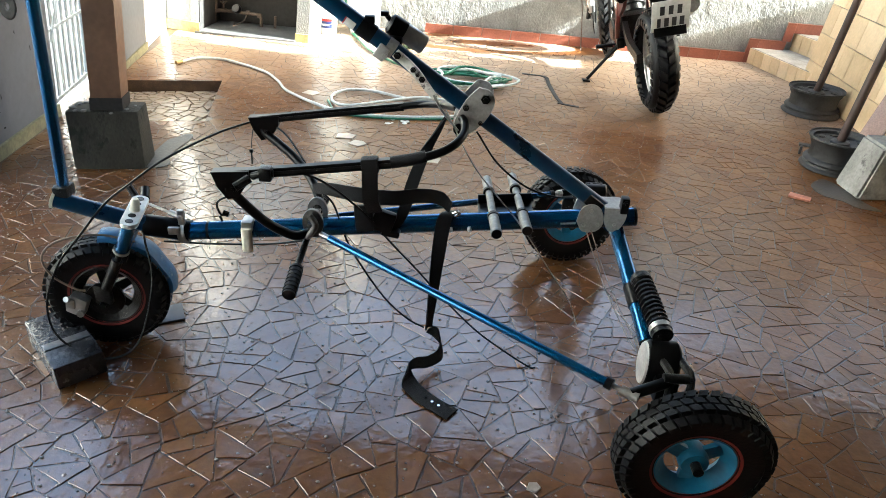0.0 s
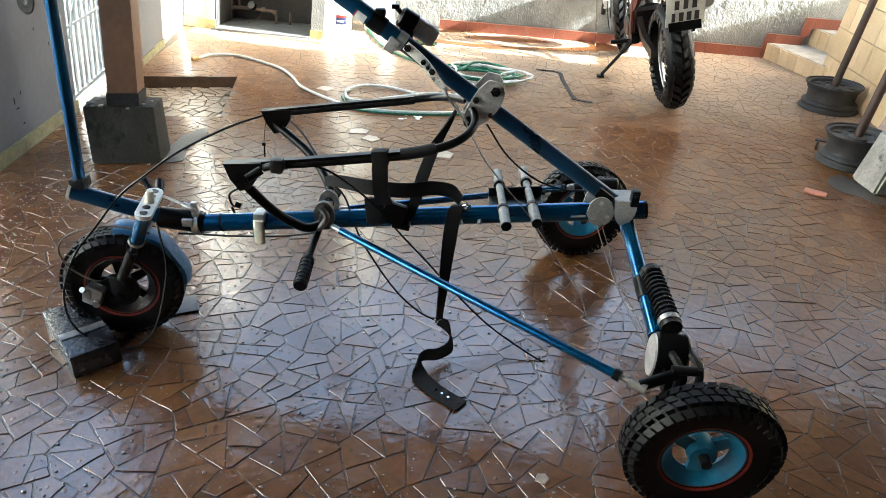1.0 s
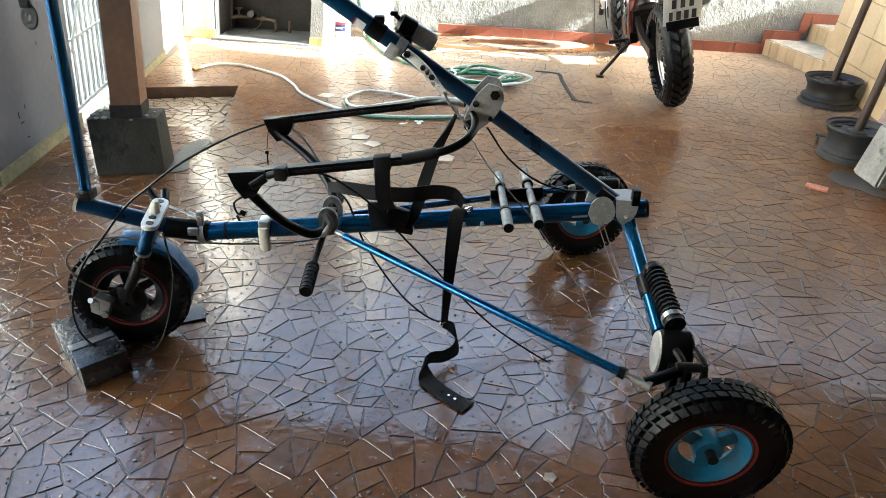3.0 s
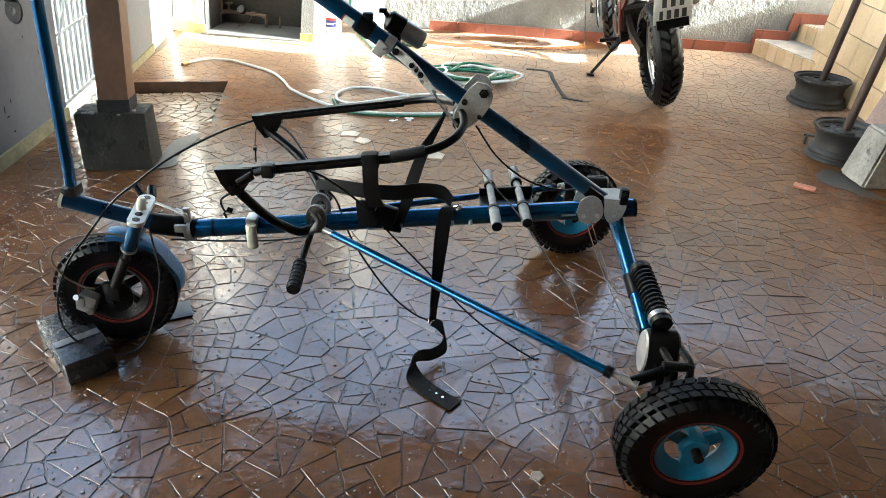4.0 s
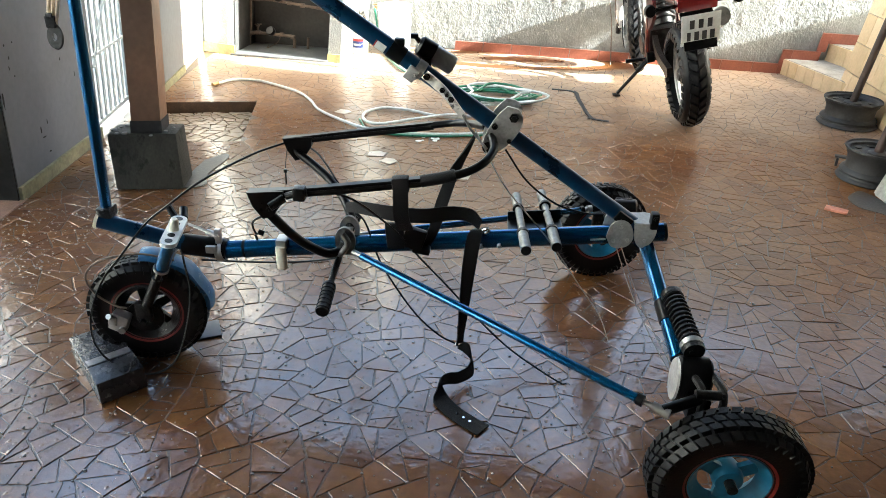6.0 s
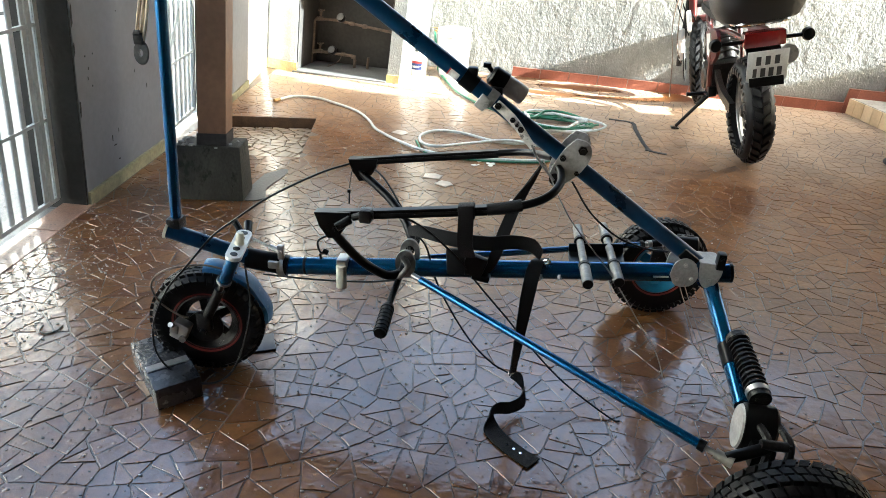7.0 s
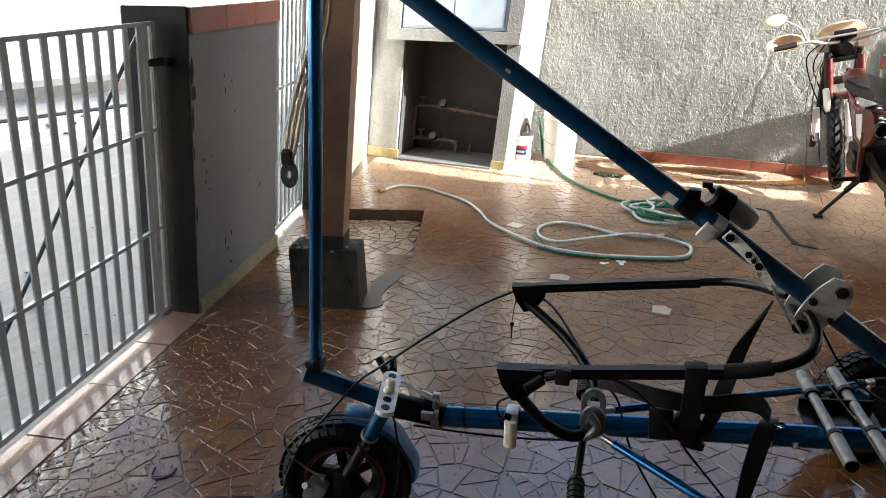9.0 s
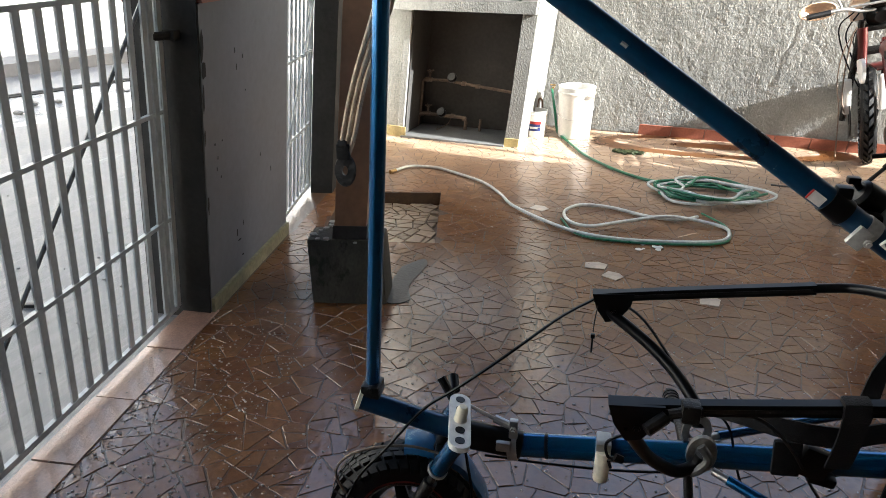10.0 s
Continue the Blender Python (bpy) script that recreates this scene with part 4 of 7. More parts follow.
def wheel(parent, name, c, yaw, R, half, rim_r, rim_mat, tilt=0.0, spokes=3, lift=0.007):
    """A small pneumatic wheel on a pressed rim: rim and hub, tyre with tread blocks, red band."""
    m = Matrix.Translation(vec(c)) @ Matrix.Rotation(radians(yaw), 4, "Z") @ Matrix.Rotation(radians(90 + tilt), 4, "X")
    bm = B()
    lathe(bm, [(rim_r, -half * 0.62), (rim_r + 0.006, -half * 0.55), (rim_r - 0.012, -half * 0.35), (rim_r - 0.02, 0), (rim_r - 0.012, half * 0.35), (rim_r + 0.006, half * 0.55), (rim_r, half * 0.62), (rim_r - 0.006, half * 0.5), (rim_r - 0.026, 0.0), (rim_r - 0.006, -half * 0.5)], m, 40, closed=True)
    for k in range(spokes):
        a = 2 * math.pi * k / spokes + 0.5
        w = 0.24 if spokes == 3 else 0.16
        pts = [(0.030, a - (0.6 if spokes == 3 else 0.5)), (rim_r - 0.018, a - w), (rim_r - 0.018, a), (rim_r - 0.018, a + w), (0.030, a + (0.6 if spokes == 3 else 0.5))]
        flat = [(r * math.cos(t), r * math.sin(t)) for r, t in pts]
        prism(bm, [m @ Vector((x, y, -0.006)) for x, y in flat], [m @ Vector((x, y, 0.006)) for x, y in flat])
    lathe(bm, [(0, -half * 0.5), (0.030, -half * 0.5), (0.034, -half * 0.3), (0.034, half * 0.3), (0.030, half * 0.5), (0, half * 0.5)], m, 20)
    rim = part(name, bm, rim_mat, parent, "pale blue three-armed wheel rim")
    bm = B()
    prof = []
    for k in range(15):
        t = math.pi * (k / 14)
        zz = -half * math.cos(t)
        bulge = max(0.0, math.sin(t)) ** 0.45
        prof.append((rim_r + 0.004 + (R - lift - rim_r - 0.004) * bulge, zz * (0.62 + 0.38 * bulge)))
    lathe(bm, prof + [(rim_r + 0.004, 0)], m, 48, closed=True)
    part("tyre", bm, RUBBER, rim, "black rubber tyre")
    bm = B()
    n = 42
    for k in range(n):
        for j, (z, sh) in enumerate(((-0.78, 0.5), (-0.40, 0.0), (0.0, 0.5), (0.40, 0.0), (0.78, 0.5))):
            a = 2 * math.pi * (k + sh) / n
            zc = z * half
            rr = R - (0.010 if abs(z) > 0.5 else 0.0)
            da, dz = math.pi / n * 0.74, half * 0.155
            q = []
            for rad in (rr - 0.014, rr):
                for s, u in ((-1, -1), (1, -1), (1, 1), (-1, 1)):
                    skew = 0.35 * u * da * (1 if z < 0 else -1)
                    lower = 0.010 if (abs(z) > 0.5 and u * z > 0) else 0.0
                    q.append(m @ Vector(((rad - lower) * math.cos(a + s * da + skew), (rad - lower) * math.sin(a + s * da + skew), zc + u * dz)))
            prism(bm, q[:4], q[4:])
    part("tread", bm, RUBBER, rim, "chunky tread blocks", sharp=20)
    for s in (-1, 1):
        bm = B()
        lathe(bm, [(rim_r + 0.003, s * half * 0.60), (rim_r + 0.010, s * half * 0.66), (rim_r + 0.013, s * half * 0.68), (rim_r + 0.010, s * half * 0.58)], m, 40, closed=True)
        part("rim_band", bm, RED_STRIPE, rim, "thin red band")
    return rim


P = lambda name, bm, material, label="", parent=None, **k: part(name, bm, material, parent or trike, label, **k)

# frame tubes
keel = P("keel_tube", made(tube, (-0.175, 0, 0.3575), (1.045, 0, 0.4855), 0.0255, 28, None, 0.022), BLUE, "metallic blue main tube")
P("end_plug", made(tube, (1.040, 0, 0.485), (1.0475, 0, 0.4858), 0.0260, 24, None, 0.019), BLACK, "black plastic tube plug", keel)
P("scrape", made(tube, (0.845, -0.0235, 0.463), (0.885, -0.0235, 0.467), 0.0035, 8), ALU, "bare metal scrape", keel)
for u in (0.55, 0.60):
    P("rivet", made(tube, (u, -0.0236, 0.370 + 0.1 * u), (u + 0.006, -0.0268, 0.3706 + 0.1 * u), 0.008, 10), ALU, "rivet head", keel)
fr = P("nose_tube", made(tube, (-0.500, -0.040, 0.452), (-0.235, -0.004, 0.362), 0.0225, 24), BLUE_DARK, "dark blue nose tube")
P("nose_cap", made(tube, (-0.506, -0.0408, 0.4541), (-0.4985, -0.0398, 0.4515), 0.0260, 24, None, 0.021), CREAM, "pale plastic end cap", fr)
P("nose_joint", made(tube, (-0.285, -0.006, 0.372), (-0.165, 0.0, 0.3575), 0.0300, 24), BLACK, "black joint sleeve")
bm = B()
tube(bm, (-0.192, 0, 0.3557), (-0.172, 0, 0.358), 0.0335, 24)
box(bm, (-0.182, -0.012, 0.405), (0.018, 0.014, 0.045), bevel=0.003)
box(bm, (-0.200, -0.030, 0.372), (0.03, 0.012, 0.022), bevel=0.003)
bolt(bm, (-0.182, -0.02, 0.41), (0, -1, 0))
P("pipe_clamp", bm, STEEL, "steel pipe clamp with its tab")
bm = B()
tube(bm, (-0.115, 0, 0.3636), (-0.108, 0, 0.3645), 0.0262, 24)
P("tape_band", bm, BLACK, "black tape band", keel)
mast = P("mast_tube", made(tube, (0.958, 0, 0.5045), (-0.422, 0, 1.4315), 0.0208, 28), BLUE_DARK, "dark blue diagonal mast tube")
for s, w in ((0.40, 0.016), (-0.05, 0.010)):
    P("scrape", made(tube, (s, -0.0175, 0.8795 - (s - 0.40) * 0.672), (s + w, -0.0175, 0.8795 - (s + w - 0.40) * 0.672), 0.0045, 8), ALU, "bare scrape in the paint", mast)
strut = P("front_strut", made(tube, (-0.477, -0.030, 0.475), (-0.438, 0.006, 1.42), 0.0150, 24), BLUE, "upright blue front strut")
bm = B()
box(bm, (-0.477, -0.030, 0.476), (0.040, 0.046, 0.030), bevel=0.006)
tube(bm, (-0.477, -0.056, 0.483), (-0.477, -0.004, 0.483), 0.006, 10)
P("strut_bracket", bm, GREASY, "dark bracket at the strut's foot")

# plates where the seat hangs from the mast
HUB = [(0.600, 0.842), (0.636, 0.832), (0.650, 0.795), (0.628, 0.745), (0.598, 0.712), (0.566, 0.690), (0.540, 0.692), (0.532, 0.722), (0.545, 0.765), (0.570, 0.810)]
HUB = [(0.588 + (u - 0.590) * 0.82, 0.758 + (w - 0.764) * 0.82) for u, w in HUB]
for v in (-0.036, 0.036):
    bm = B()
    plate(bm, HUB, v, 0.006, rounded=3)
    hp = P("hub_plate", bm, ALU, "grey cut metal plate")
    for u, w, r in ((0.614, 0.795, 0.012), (0.568, 0.771, 0.008), (0.606, 0.735, 0.006)):
        bm = B()
        bolt(bm, (u, v - 0.003 if v < 0 else v + 0.003, w), (0, v, 0), r, 0.006)
        P("bolt", bm, GREASY, "dark bolt head", hp)
bm = B()
tube(bm, (0.555, -0.041, 0.715), (0.555, 0.041, 0.715), 0.015, 14)
tube(bm, (0.568, -0.041, 0.771), (0.568, 0.041, 0.771), 0.008, 12)
P("hub_spacer", bm, GREASY)

# gusset plates and brackets at the tail
for v in (-0.034, 0.034):
    bm = B()
    plate(bm, [(0.884, 0.478), (0.892, 0.515), (0.918, 0.530), (0.945, 0.515), (0.955, 0.478), (0.938, 0.452), (0.902, 0.450)], v, 0.005, rounded=3)
    gp = P("gusset_plate", bm, ALU, "rounded grey gusset plate")
    for u, w in ((0.903, 0.470), (0.940, 0.473), (0.918, 0.512)):
        bm = B()
        bolt(bm, (u, v * 1.07, w), (0, v, 0), 0.006, 0.005)
        P("bolt", bm, STEEL, "", gp)
bm = B()
for v in (-0.034, 0.034):
    plate(bm, [(0.953, 0.520), (1.006, 0.522), (1.012, 0.492), (0.999, 0.462), (0.978, 0.452), (0.960, 0.472)], v, 0.005, rounded=3)
box(bm, (0.980, 0, 0.5205), (0.052, 0.068, 0.005))
bolt(bm, (0.985, -0.036, 0.474), (0, -1, 0), 0.006, 0.005)
P("axle_bracket", bm, ALU, "folded metal axle bracket")
for v in (-0.052,):
    bm = B()
    box(bm, (1.003, v + 0.022, 0.532), (0.022, 0.028, 0.046), bevel=0.006)
    bolt(bm, (1.003, v + 0.008, 0.542), (0, -1, 0), 0.008, 0.004)
    P("shackle", bm, BLACK, "black shackle")
P("mast_stub", made(box, (0.925, 0, 0.525), (0.05, 0.05, 0.03), Matrix.Rotation(radians(34), 3, "Y"), 0.006), BLACK)

# suspension legs, dampers, wheels and brace rods
for s, u0, leg_end, arm, hub_c in ((-1, 1.0, (1.025, -0.365, 0.337), (1.058, -0.470, 0.335), (1.112, -0.556, 0.174)), (1, 0.99, (0.995, 0.375, 0.325), (1.01, 0.470, 0.31), (0.995, 0.612, 0.178))):
    leg = P("leg_tube", made(tube, (u0, s * 0.015, 0.447), leg_end, 0.0205, 20), BLUE, "metallic blue suspension leg")
    low = 0.0 if s < 0 else 0.045
    a = vec((u0 + 0.022 - low, s * 0.225, 0.428 - low))
    b = vec((u0 + 0.034 - low, s * 0.420, 0.398 - low))
    bm = B()
    tube(bm, a, a.lerp(b, 0.5), 0.011, 12)
    tube(bm, a.lerp(b, 0.5), b, 0.008, 12)
    tube(bm, a, a.lerp(b, 0.08), 0.026, 16)
    tube(bm, a.lerp(b, 0.90), b, 0.024, 16)
    sh = P("damper", bm, GREASY, "black damper body")
    bm = B()
    mm = frame_to(a, b)
    ln = (b - a).length
    sweep(bm, [mm @ Vector((0.0225 * math.cos(2 * math.pi * k / 10), 0.0225 * math.sin(2 * math.pi * k / 10), ln * (0.07 + 0.80 * k / 110))) for k in range(111)], 0.0042, 6, 0)
    P("coil_spring", bm, BLACK, "black coil spring", sh)
    bm = B()
    tube(bm, a.lerp(b, 0.86), a.lerp(b, 0.93), 0.026, 16)
    P("spring_seat", bm, STEEL, "bright spring seat", sh)
    mid = vec((u0, s * 0.015, 0.447)).lerp(vec(leg_end), 0.62)
    bm = B()
    tube(bm, mid - vec((0.002, s * 0.03, -0.009)), mid + vec((0.002, s * 0.03, -0.009)), 0.0225, 18)
    box(bm, mid + vec((0.012, -s * 0.02, 0.028)), (0.025, 0.05, 0.035), bevel=0.005)
    P("damper_clamp", bm, BLACK, "black clamp holding the damper")
    # drum-shaped pivot with a pale end disc
    c = vec((u0 + 0.015, s * 0.425, 0.325))
    bm = B()
    mx = Matrix.Translation(c) @ Matrix.Rotation(radians(90), 4, "Y") @ Matrix.Diagonal((1.15, 0.74, 1, 1))
    lathe(bm, [(0, -0.012), (0.048, -0.012), (0.052, -0.006), (0.052, 0.055), (0.045, 0.062), (0, 0.062)], mx, 28)
    box(bm, c + vec((0.03, s * 0.035, -0.03)), (0.05, 0.07, 0.06), bevel=0.01)
    piv = P("pivot_housing", bm, BLACK, "black pivot housing")
    bm = B()
    lathe(bm, [(0, -0.0165), (0.046, -0.0165), (0.049, -0.012), (0, -0.012)], mx, 28)
    P("pivot_disc", bm, ALU, "pale weathered end disc", piv)
    bm = B()
    hc = vec(hub_c)
    for du in (0.018, 0.062):
        sweep(bm, [c + vec((du, s * 0.02, 0.03)), c + vec((du + 0.01, s * 0.075, 0.02)), c + vec((du + 0.012, s * 0.085, -0.06)), hc + vec((du - 0.03, -s * 0.07, 0.0))], 0.009, 8, 4)
    tube(bm, c + vec((0.01, s * 0.078, 0.022)), c + vec((0.064, s * 0.078, 0.022)), 0.011, 12)
    bolt(bm, c + vec((0.066, s * 0.078, 0.022)), (1, 0, 0), 0.008, 0.006)
    tube(bm, hc + vec((0, -s * 0.10, 0)), hc + vec((0, s * 0.05, 0)), 0.012, 12)
    box(bm, hc + vec((-0.01, -s * 0.078, 0.055)), (0.07, 0.02, 0.11), bevel=0.006)
    P("wheel_carrier", bm, GREASY, "oily black wheel carrier")
    wheel(trike, "wheel", hub_c, 0 if s < 0 else 10, 0.175 if s < 0 else 0.178, 0.050, 0.088 if s < 0 else 0.094, BLUE_RIM, tilt=-3 * s)
    # brace rod to the keel
    r0 = vec((0.205, s * 0.050, 0.400))
    r1 = vec((0.944, s * 0.528, 0.322)) if s < 0 else vec((0.93, 0.495, 0.315))
    rod = P("brace_rod", made(tube, r0.lerp(r1, 0.035), r0.lerp(r1, 0.955), 0.0102, 16), BLUE, "slim blue brace rod")
    P("rod_end", made(tube, r0, r0.lerp(r1, 0.04), 0.008, 12), STEEL, "bright threaded rod end", rod)
    bm = B()
    tube(bm, r0.lerp(r1, 0.95), r1, 0.0065, 12)
    tube(bm, r0.lerp(r1, 0.985), r0.lerp(r1, 1.03), 0.012, 12)
    P("rod_end", bm, STEEL, "bright threaded rod end", rod)
    bm = B()
    tube(bm, r0.lerp(r1, 0.945), r0.lerp(r1, 0.962), 0.0135, 14)
    P("lock_nut", bm, BLACK, "black sleeve", rod)
    P("rod_lug", made(tube, r0.lerp(r1, 1.01), (u0 + 0.035, s * 0.503, 0.335), 0.013, 12), BLACK, "black lug joining rod and carrier", rod)

# steering head, fork, front wheel
SY = Matrix.Translation((-0.318, -0.012, 0)) @ Matrix.Rotation(radians(10), 4, "Z")


def st(p):
    return SY @ vec(p)


bm = B()
outline = [(0.022 * math.cos(t), 0.066 * (1 if math.sin(t) > 0 else -1) + 0.022 * math.sin(t)) for t in [2 * math.pi * (k + 0.5) / 24 for k in range(24)]]
tl = Matrix.Translation((0.022, -0.040, 0.432)) @ Matrix.Rotation(radians(10), 4, "Y")
prism(bm, [SY @ tl @ Vector((x, y, -0.006)) for x, y in outline], [SY @ tl @ Vector((x, y, 0.006)) for x, y in outline])
sp = P("steering_plate", bm, WHITE_PLATE, "white steering plate with round holes")
for y, r in ((-0.066, 0.010), (0.066, 0.010), (-0.034, 0.010), (0.034, 0.009)):
    bm = B()
    c = SY @ tl @ Vector((0, y, 0.0062))
    nz = (SY @ tl).to_3x3() @ Vector((0, 0, 1))
    tube(bm, c, c + nz * 0.0015, r, 14)
    P("plate_hole", bm, BLACK, "dark bolt hole", sp)
bm = B()
mk = SY @ tl @ Matrix.Translation((0, 0, 0.006))
lathe(bm, [(0.0, 0.034), (0.008, 0.033), (0.012, 0.026), (0.0125, 0.008), (0.014, 0.0)], mk, 16)
P("steering_nut", bm, CREAM, "cream plastic cap nut", sp)
for s in (-1, 1):
    top = st((0.018, -0.03 + s * 0.060, 0.420))
    ring = st((-0.022, s * 0.068, 0.330))
    low = st((-0.078, s * 0.070, 0.215))
    fk = P("fork_tube", made(tube, top, ring, 0.0185, 16), BLUE, "blue upper fork tube")
    P("fork_ring", made(tube, ring.lerp(top, -0.02), ring.lerp(top, 0.06), 0.0215, 18), STEEL, "bright ring", fk)
    bm = B()
    tube(bm, ring, low, 0.009, 12)
    tube(bm, ring.lerp(low, 0.25), low, 0.0150, 14)
    box(bm, low + vec((-0.012, 0, -0.02)), (0.045, 0.02, 0.06), bevel=0.006)
    P("fork_slider", bm, GREASY, "oily fork slider", fk)
bm = B()
tube(bm, st((0.0, 0.0, 0.392)), st((-0.02, 0.0, 0.33)), 0.014, 14)
plate_pts = [(-0.03, -0.07), (0.0, -0.07), (0.0, 0.07), (-0.03, 0.07)]
prism(bm, [SY @ Vector((x, y, 0.332)) for x, y in plate_pts], [SY @ Vector((x + 0.004, y, 0.350)) for x, y in plate_pts])
P("steering_stem", bm, BLACK, "black steering stem")
wheel(trike, "front_wheel", st((-0.094, -0.004, 0.166)), 10, 0.168, 0.046, 0.090, GREASY, spokes=5, lift=0.003)
bm = B()
tube(bm, st((-0.094, -0.09, 0.166)), st((-0.094, 0.085, 0.166)), 0.009, 12)
mxd = Matrix.Translation(st((-0.094, -0.050, 0.166))) @ Matrix.Rotation(radians(10), 4, "Z") @ Matrix.Rotation(radians(90), 4, "X")
lathe(bm, [(0.02, -0.003), (0.052, -0.003), (0.052, 0.003), (0.02, 0.003)], mxd, 28, closed=True)
P("brake_disc", bm, GREASY, "dark speckled brake disc")
bm = B()
box(bm, st((-0.158, -0.072, 0.168)), (0.050, 0.034, 0.060), Matrix.Rotation(radians(24), 3, "Y"), 0.008)
box(bm, st((-0.172, -0.082, 0.178)), (0.026, 0.020, 0.032), Matrix.Rotation(radians(10), 3, "Y"), 0.006)
tube(bm, st((-0.150, -0.085, 0.150)), st((-0.150, -0.100, 0.150)), 0.010, 10)
tube(bm, st((-0.175, -0.085, 0.190)), st((-0.178, -0.098, 0.200)), 0.008, 10)
P("brake_caliper", bm, STEEL, "dirty bare metal brake caliper")
# fender over the front wheel
bm = B()
wc = Vector((-0.094, 0, 0.166))
prev = None
for k in range(19):
    t = radians(90 - 92 * k / 18)
    row = []
    for y, dr in ((-0.026, -0.012), (-0.020, -0.002), (-0.004, 0.004), (0.012, 0.006), (0.030, 0.004), (0.046, -0.002), (0.054, -0.012)):
        for off in (0,):
            r = 0.178 + dr + 0.003 * math.sin(k * 0.9)
            row.append(bm.verts.new(SY @ (wc + Vector((r * math.cos(t), y, r * math.sin(t))))))
    if prev:
        for j in range(6):
            bm.faces.new((prev[j], prev[j + 1], row[j + 1], row[j]))
    prev = row
bmesh.ops.recalc_face_normals(bm, faces=bm.faces)
bmesh.ops.solidify(bm, geom=bm.faces[:], thickness=0.004)
P("fender", bm, BLUE_FENDER, "scuffed sky-blue plastic fender")
bm = B()
sweep(bm, [st((-0.01, 0.045, 0.36)), st((0.01, 0.06, 0.40)), st((-0.02, 0.09, 0.45))], 0.010, 10, 5)
tube(bm, st((0.01, 0.12, 0.395)), st((0.005, 0.155, 0.41)), 0.013, 12)
P("steering_horn", bm, BLACK, "black steering horn")
bm = B()
tube(bm, (-0.285, 0.035, 0.415), (-0.225, 0.018, 0.402), 0.004, 8)
tube(bm, (-0.225, 0.018, 0.402), (-0.19, 0.008, 0.396), 0.009, 10)
P("steering_link", bm, STEEL, "thin bright steering link")


# ---- seat frame ----
def rails(s):
    if s < 0:
        up = [(-0.012, -0.198, 0.6235), (0.169, -0.195, 0.646), (0.400, -0.190, 0.678)]
        back = [(0.390, -0.190, 0.6765), (0.489, -0.185, 0.699), (0.541, -0.165, 0.719), (0.566, -0.110, 0.732), (0.566, -0.062, 0.742), (0.560, -0.044, 0.746)]
        low = [(0.012, -0.198, 0.607), (0.030, -0.172, 0.556), (0.068, -0.120, 0.474), (0.104, -0.085, 0.425), (0.140, -0.060, 0.396), (0.172, -0.045, 0.403), (0.182, -0.042, 0.425)]
    else:
        up = [(-0.040, 0.231, 0.606), (0.178, 0.226, 0.643), (0.400, 0.221, 0.679)]
        back = [(0.390, 0.221, 0.678), (0.462, 0.205, 0.694), (0.510, 0.150, 0.712), (0.535, 0.085, 0.730), (0.548, 0.044, 0.742)]
        low = [(-0.014, 0.231, 0.588), (0.006, 0.222, 0.570), (0.046, 0.200, 0.550), (0.095, 0.165, 0.526), (0.145, 0.115, 0.495), (0.180, 0.060, 0.462), (0.185, 0.042, 0.43)]
    return up, back, low


for s in (-1, 1):
    up, back, low = rails(s)
    bm = B()
    sweep(bm, up, 0.0090, 4, 4, square=0.0108)
    rl = P("seat_rail", bm, BLACK, "black aluminium seat rail")
    bm = B()
    for side in (-1, 1):
        sweep(bm, [vec(p) + Vector((0, side * 0.0093, 0.0)) for p in up], 0.0015, 4, 4, square=0.003)
    P("rail_groove", bm, GREASY, "", rl)
    P("rail_bend", made(sweep, back, 0.0102, 12, 6), BLACK, "taped black tube bend")
    P("seat_leg", made(sweep, low, 0.0125, 12, 6), BLACK, "bent black seat leg")
    t = vec(up[0])
    bm = B()
    plate(bm, [(t.x - 0.004, t.z + 0.012), (t.x + 0.085, t.z + 0.020), (t.x + 0.080, t.z - 0.012), (t.x + 0.055, t.z - 0.048), (t.x + 0.030, t.z - 0.055), (t.x + 0.008, t.z - 0.024)], t.y, 0.028)
    bolt(bm, (t.x + 0.045, t.y - 0.014, t.z - 0.028), (0, -1, 0), 0.007, 0.004)
    P("corner_gusset", bm, BLACK, "black corner gusset")
bm = B()
sweep(bm, [(0.40, -0.19, 0.6785), (0.44, -0.189, 0.687), (0.48, -0.186, 0.697)], 0.0145, 12, 5)
P("tape_wrap", bm, WEBBING, "wrapped black tape")
# clamp where the seat legs and rods meet the keel
bm = B()
for v in (-0.036, 0.036):
    lathe(bm, [(0.017, -0.005), (0.033, -0.005), (0.034, 0.0), (0.033, 0.005), (0.017, 0.005)], Matrix.Translation((0.182, v, 0.426)) @ Matrix.Rotation(radians(90), 4, "X") @ Matrix.Diagonal((0.85, 1.25, 1, 1)), 26, closed=True)
tube(bm, (0.168, 0, 0.394), (0.196, 0, 0.397), 0.030, 24)
DULL = mat("dull_grey_steel", (0.17, 0.165, 0.155), 0.42, metal=0.6, var=0.35, scale=22, bump=0.2, bscale=120, spots=((0.05, 0.042, 0.035), 0.22, 30))
kc = P("keel_clamp", bm, DULL, "grey metal clamp plates on the main tube")
bm = B()
sweep(bm, [(0.176, -0.048, 0.452), (0.192, -0.056, 0.43), (0.180, -0.056, 0.405), (0.165, -0.052, 0.39)], 0.009, 10, 5)
P("clamp_hook", bm, DULL, "", kc)
bm = B()
tube(bm, (0.165, -0.02, 0.378), (0.158, -0.150, 0.352), 0.009, 12)
tube(bm, (0.165, 0.02, 0.378), (0.162, 0.150, 0.372), 0.009, 12)
fp = P("foot_bar", bm, GREASY, "dirty steel foot bar")
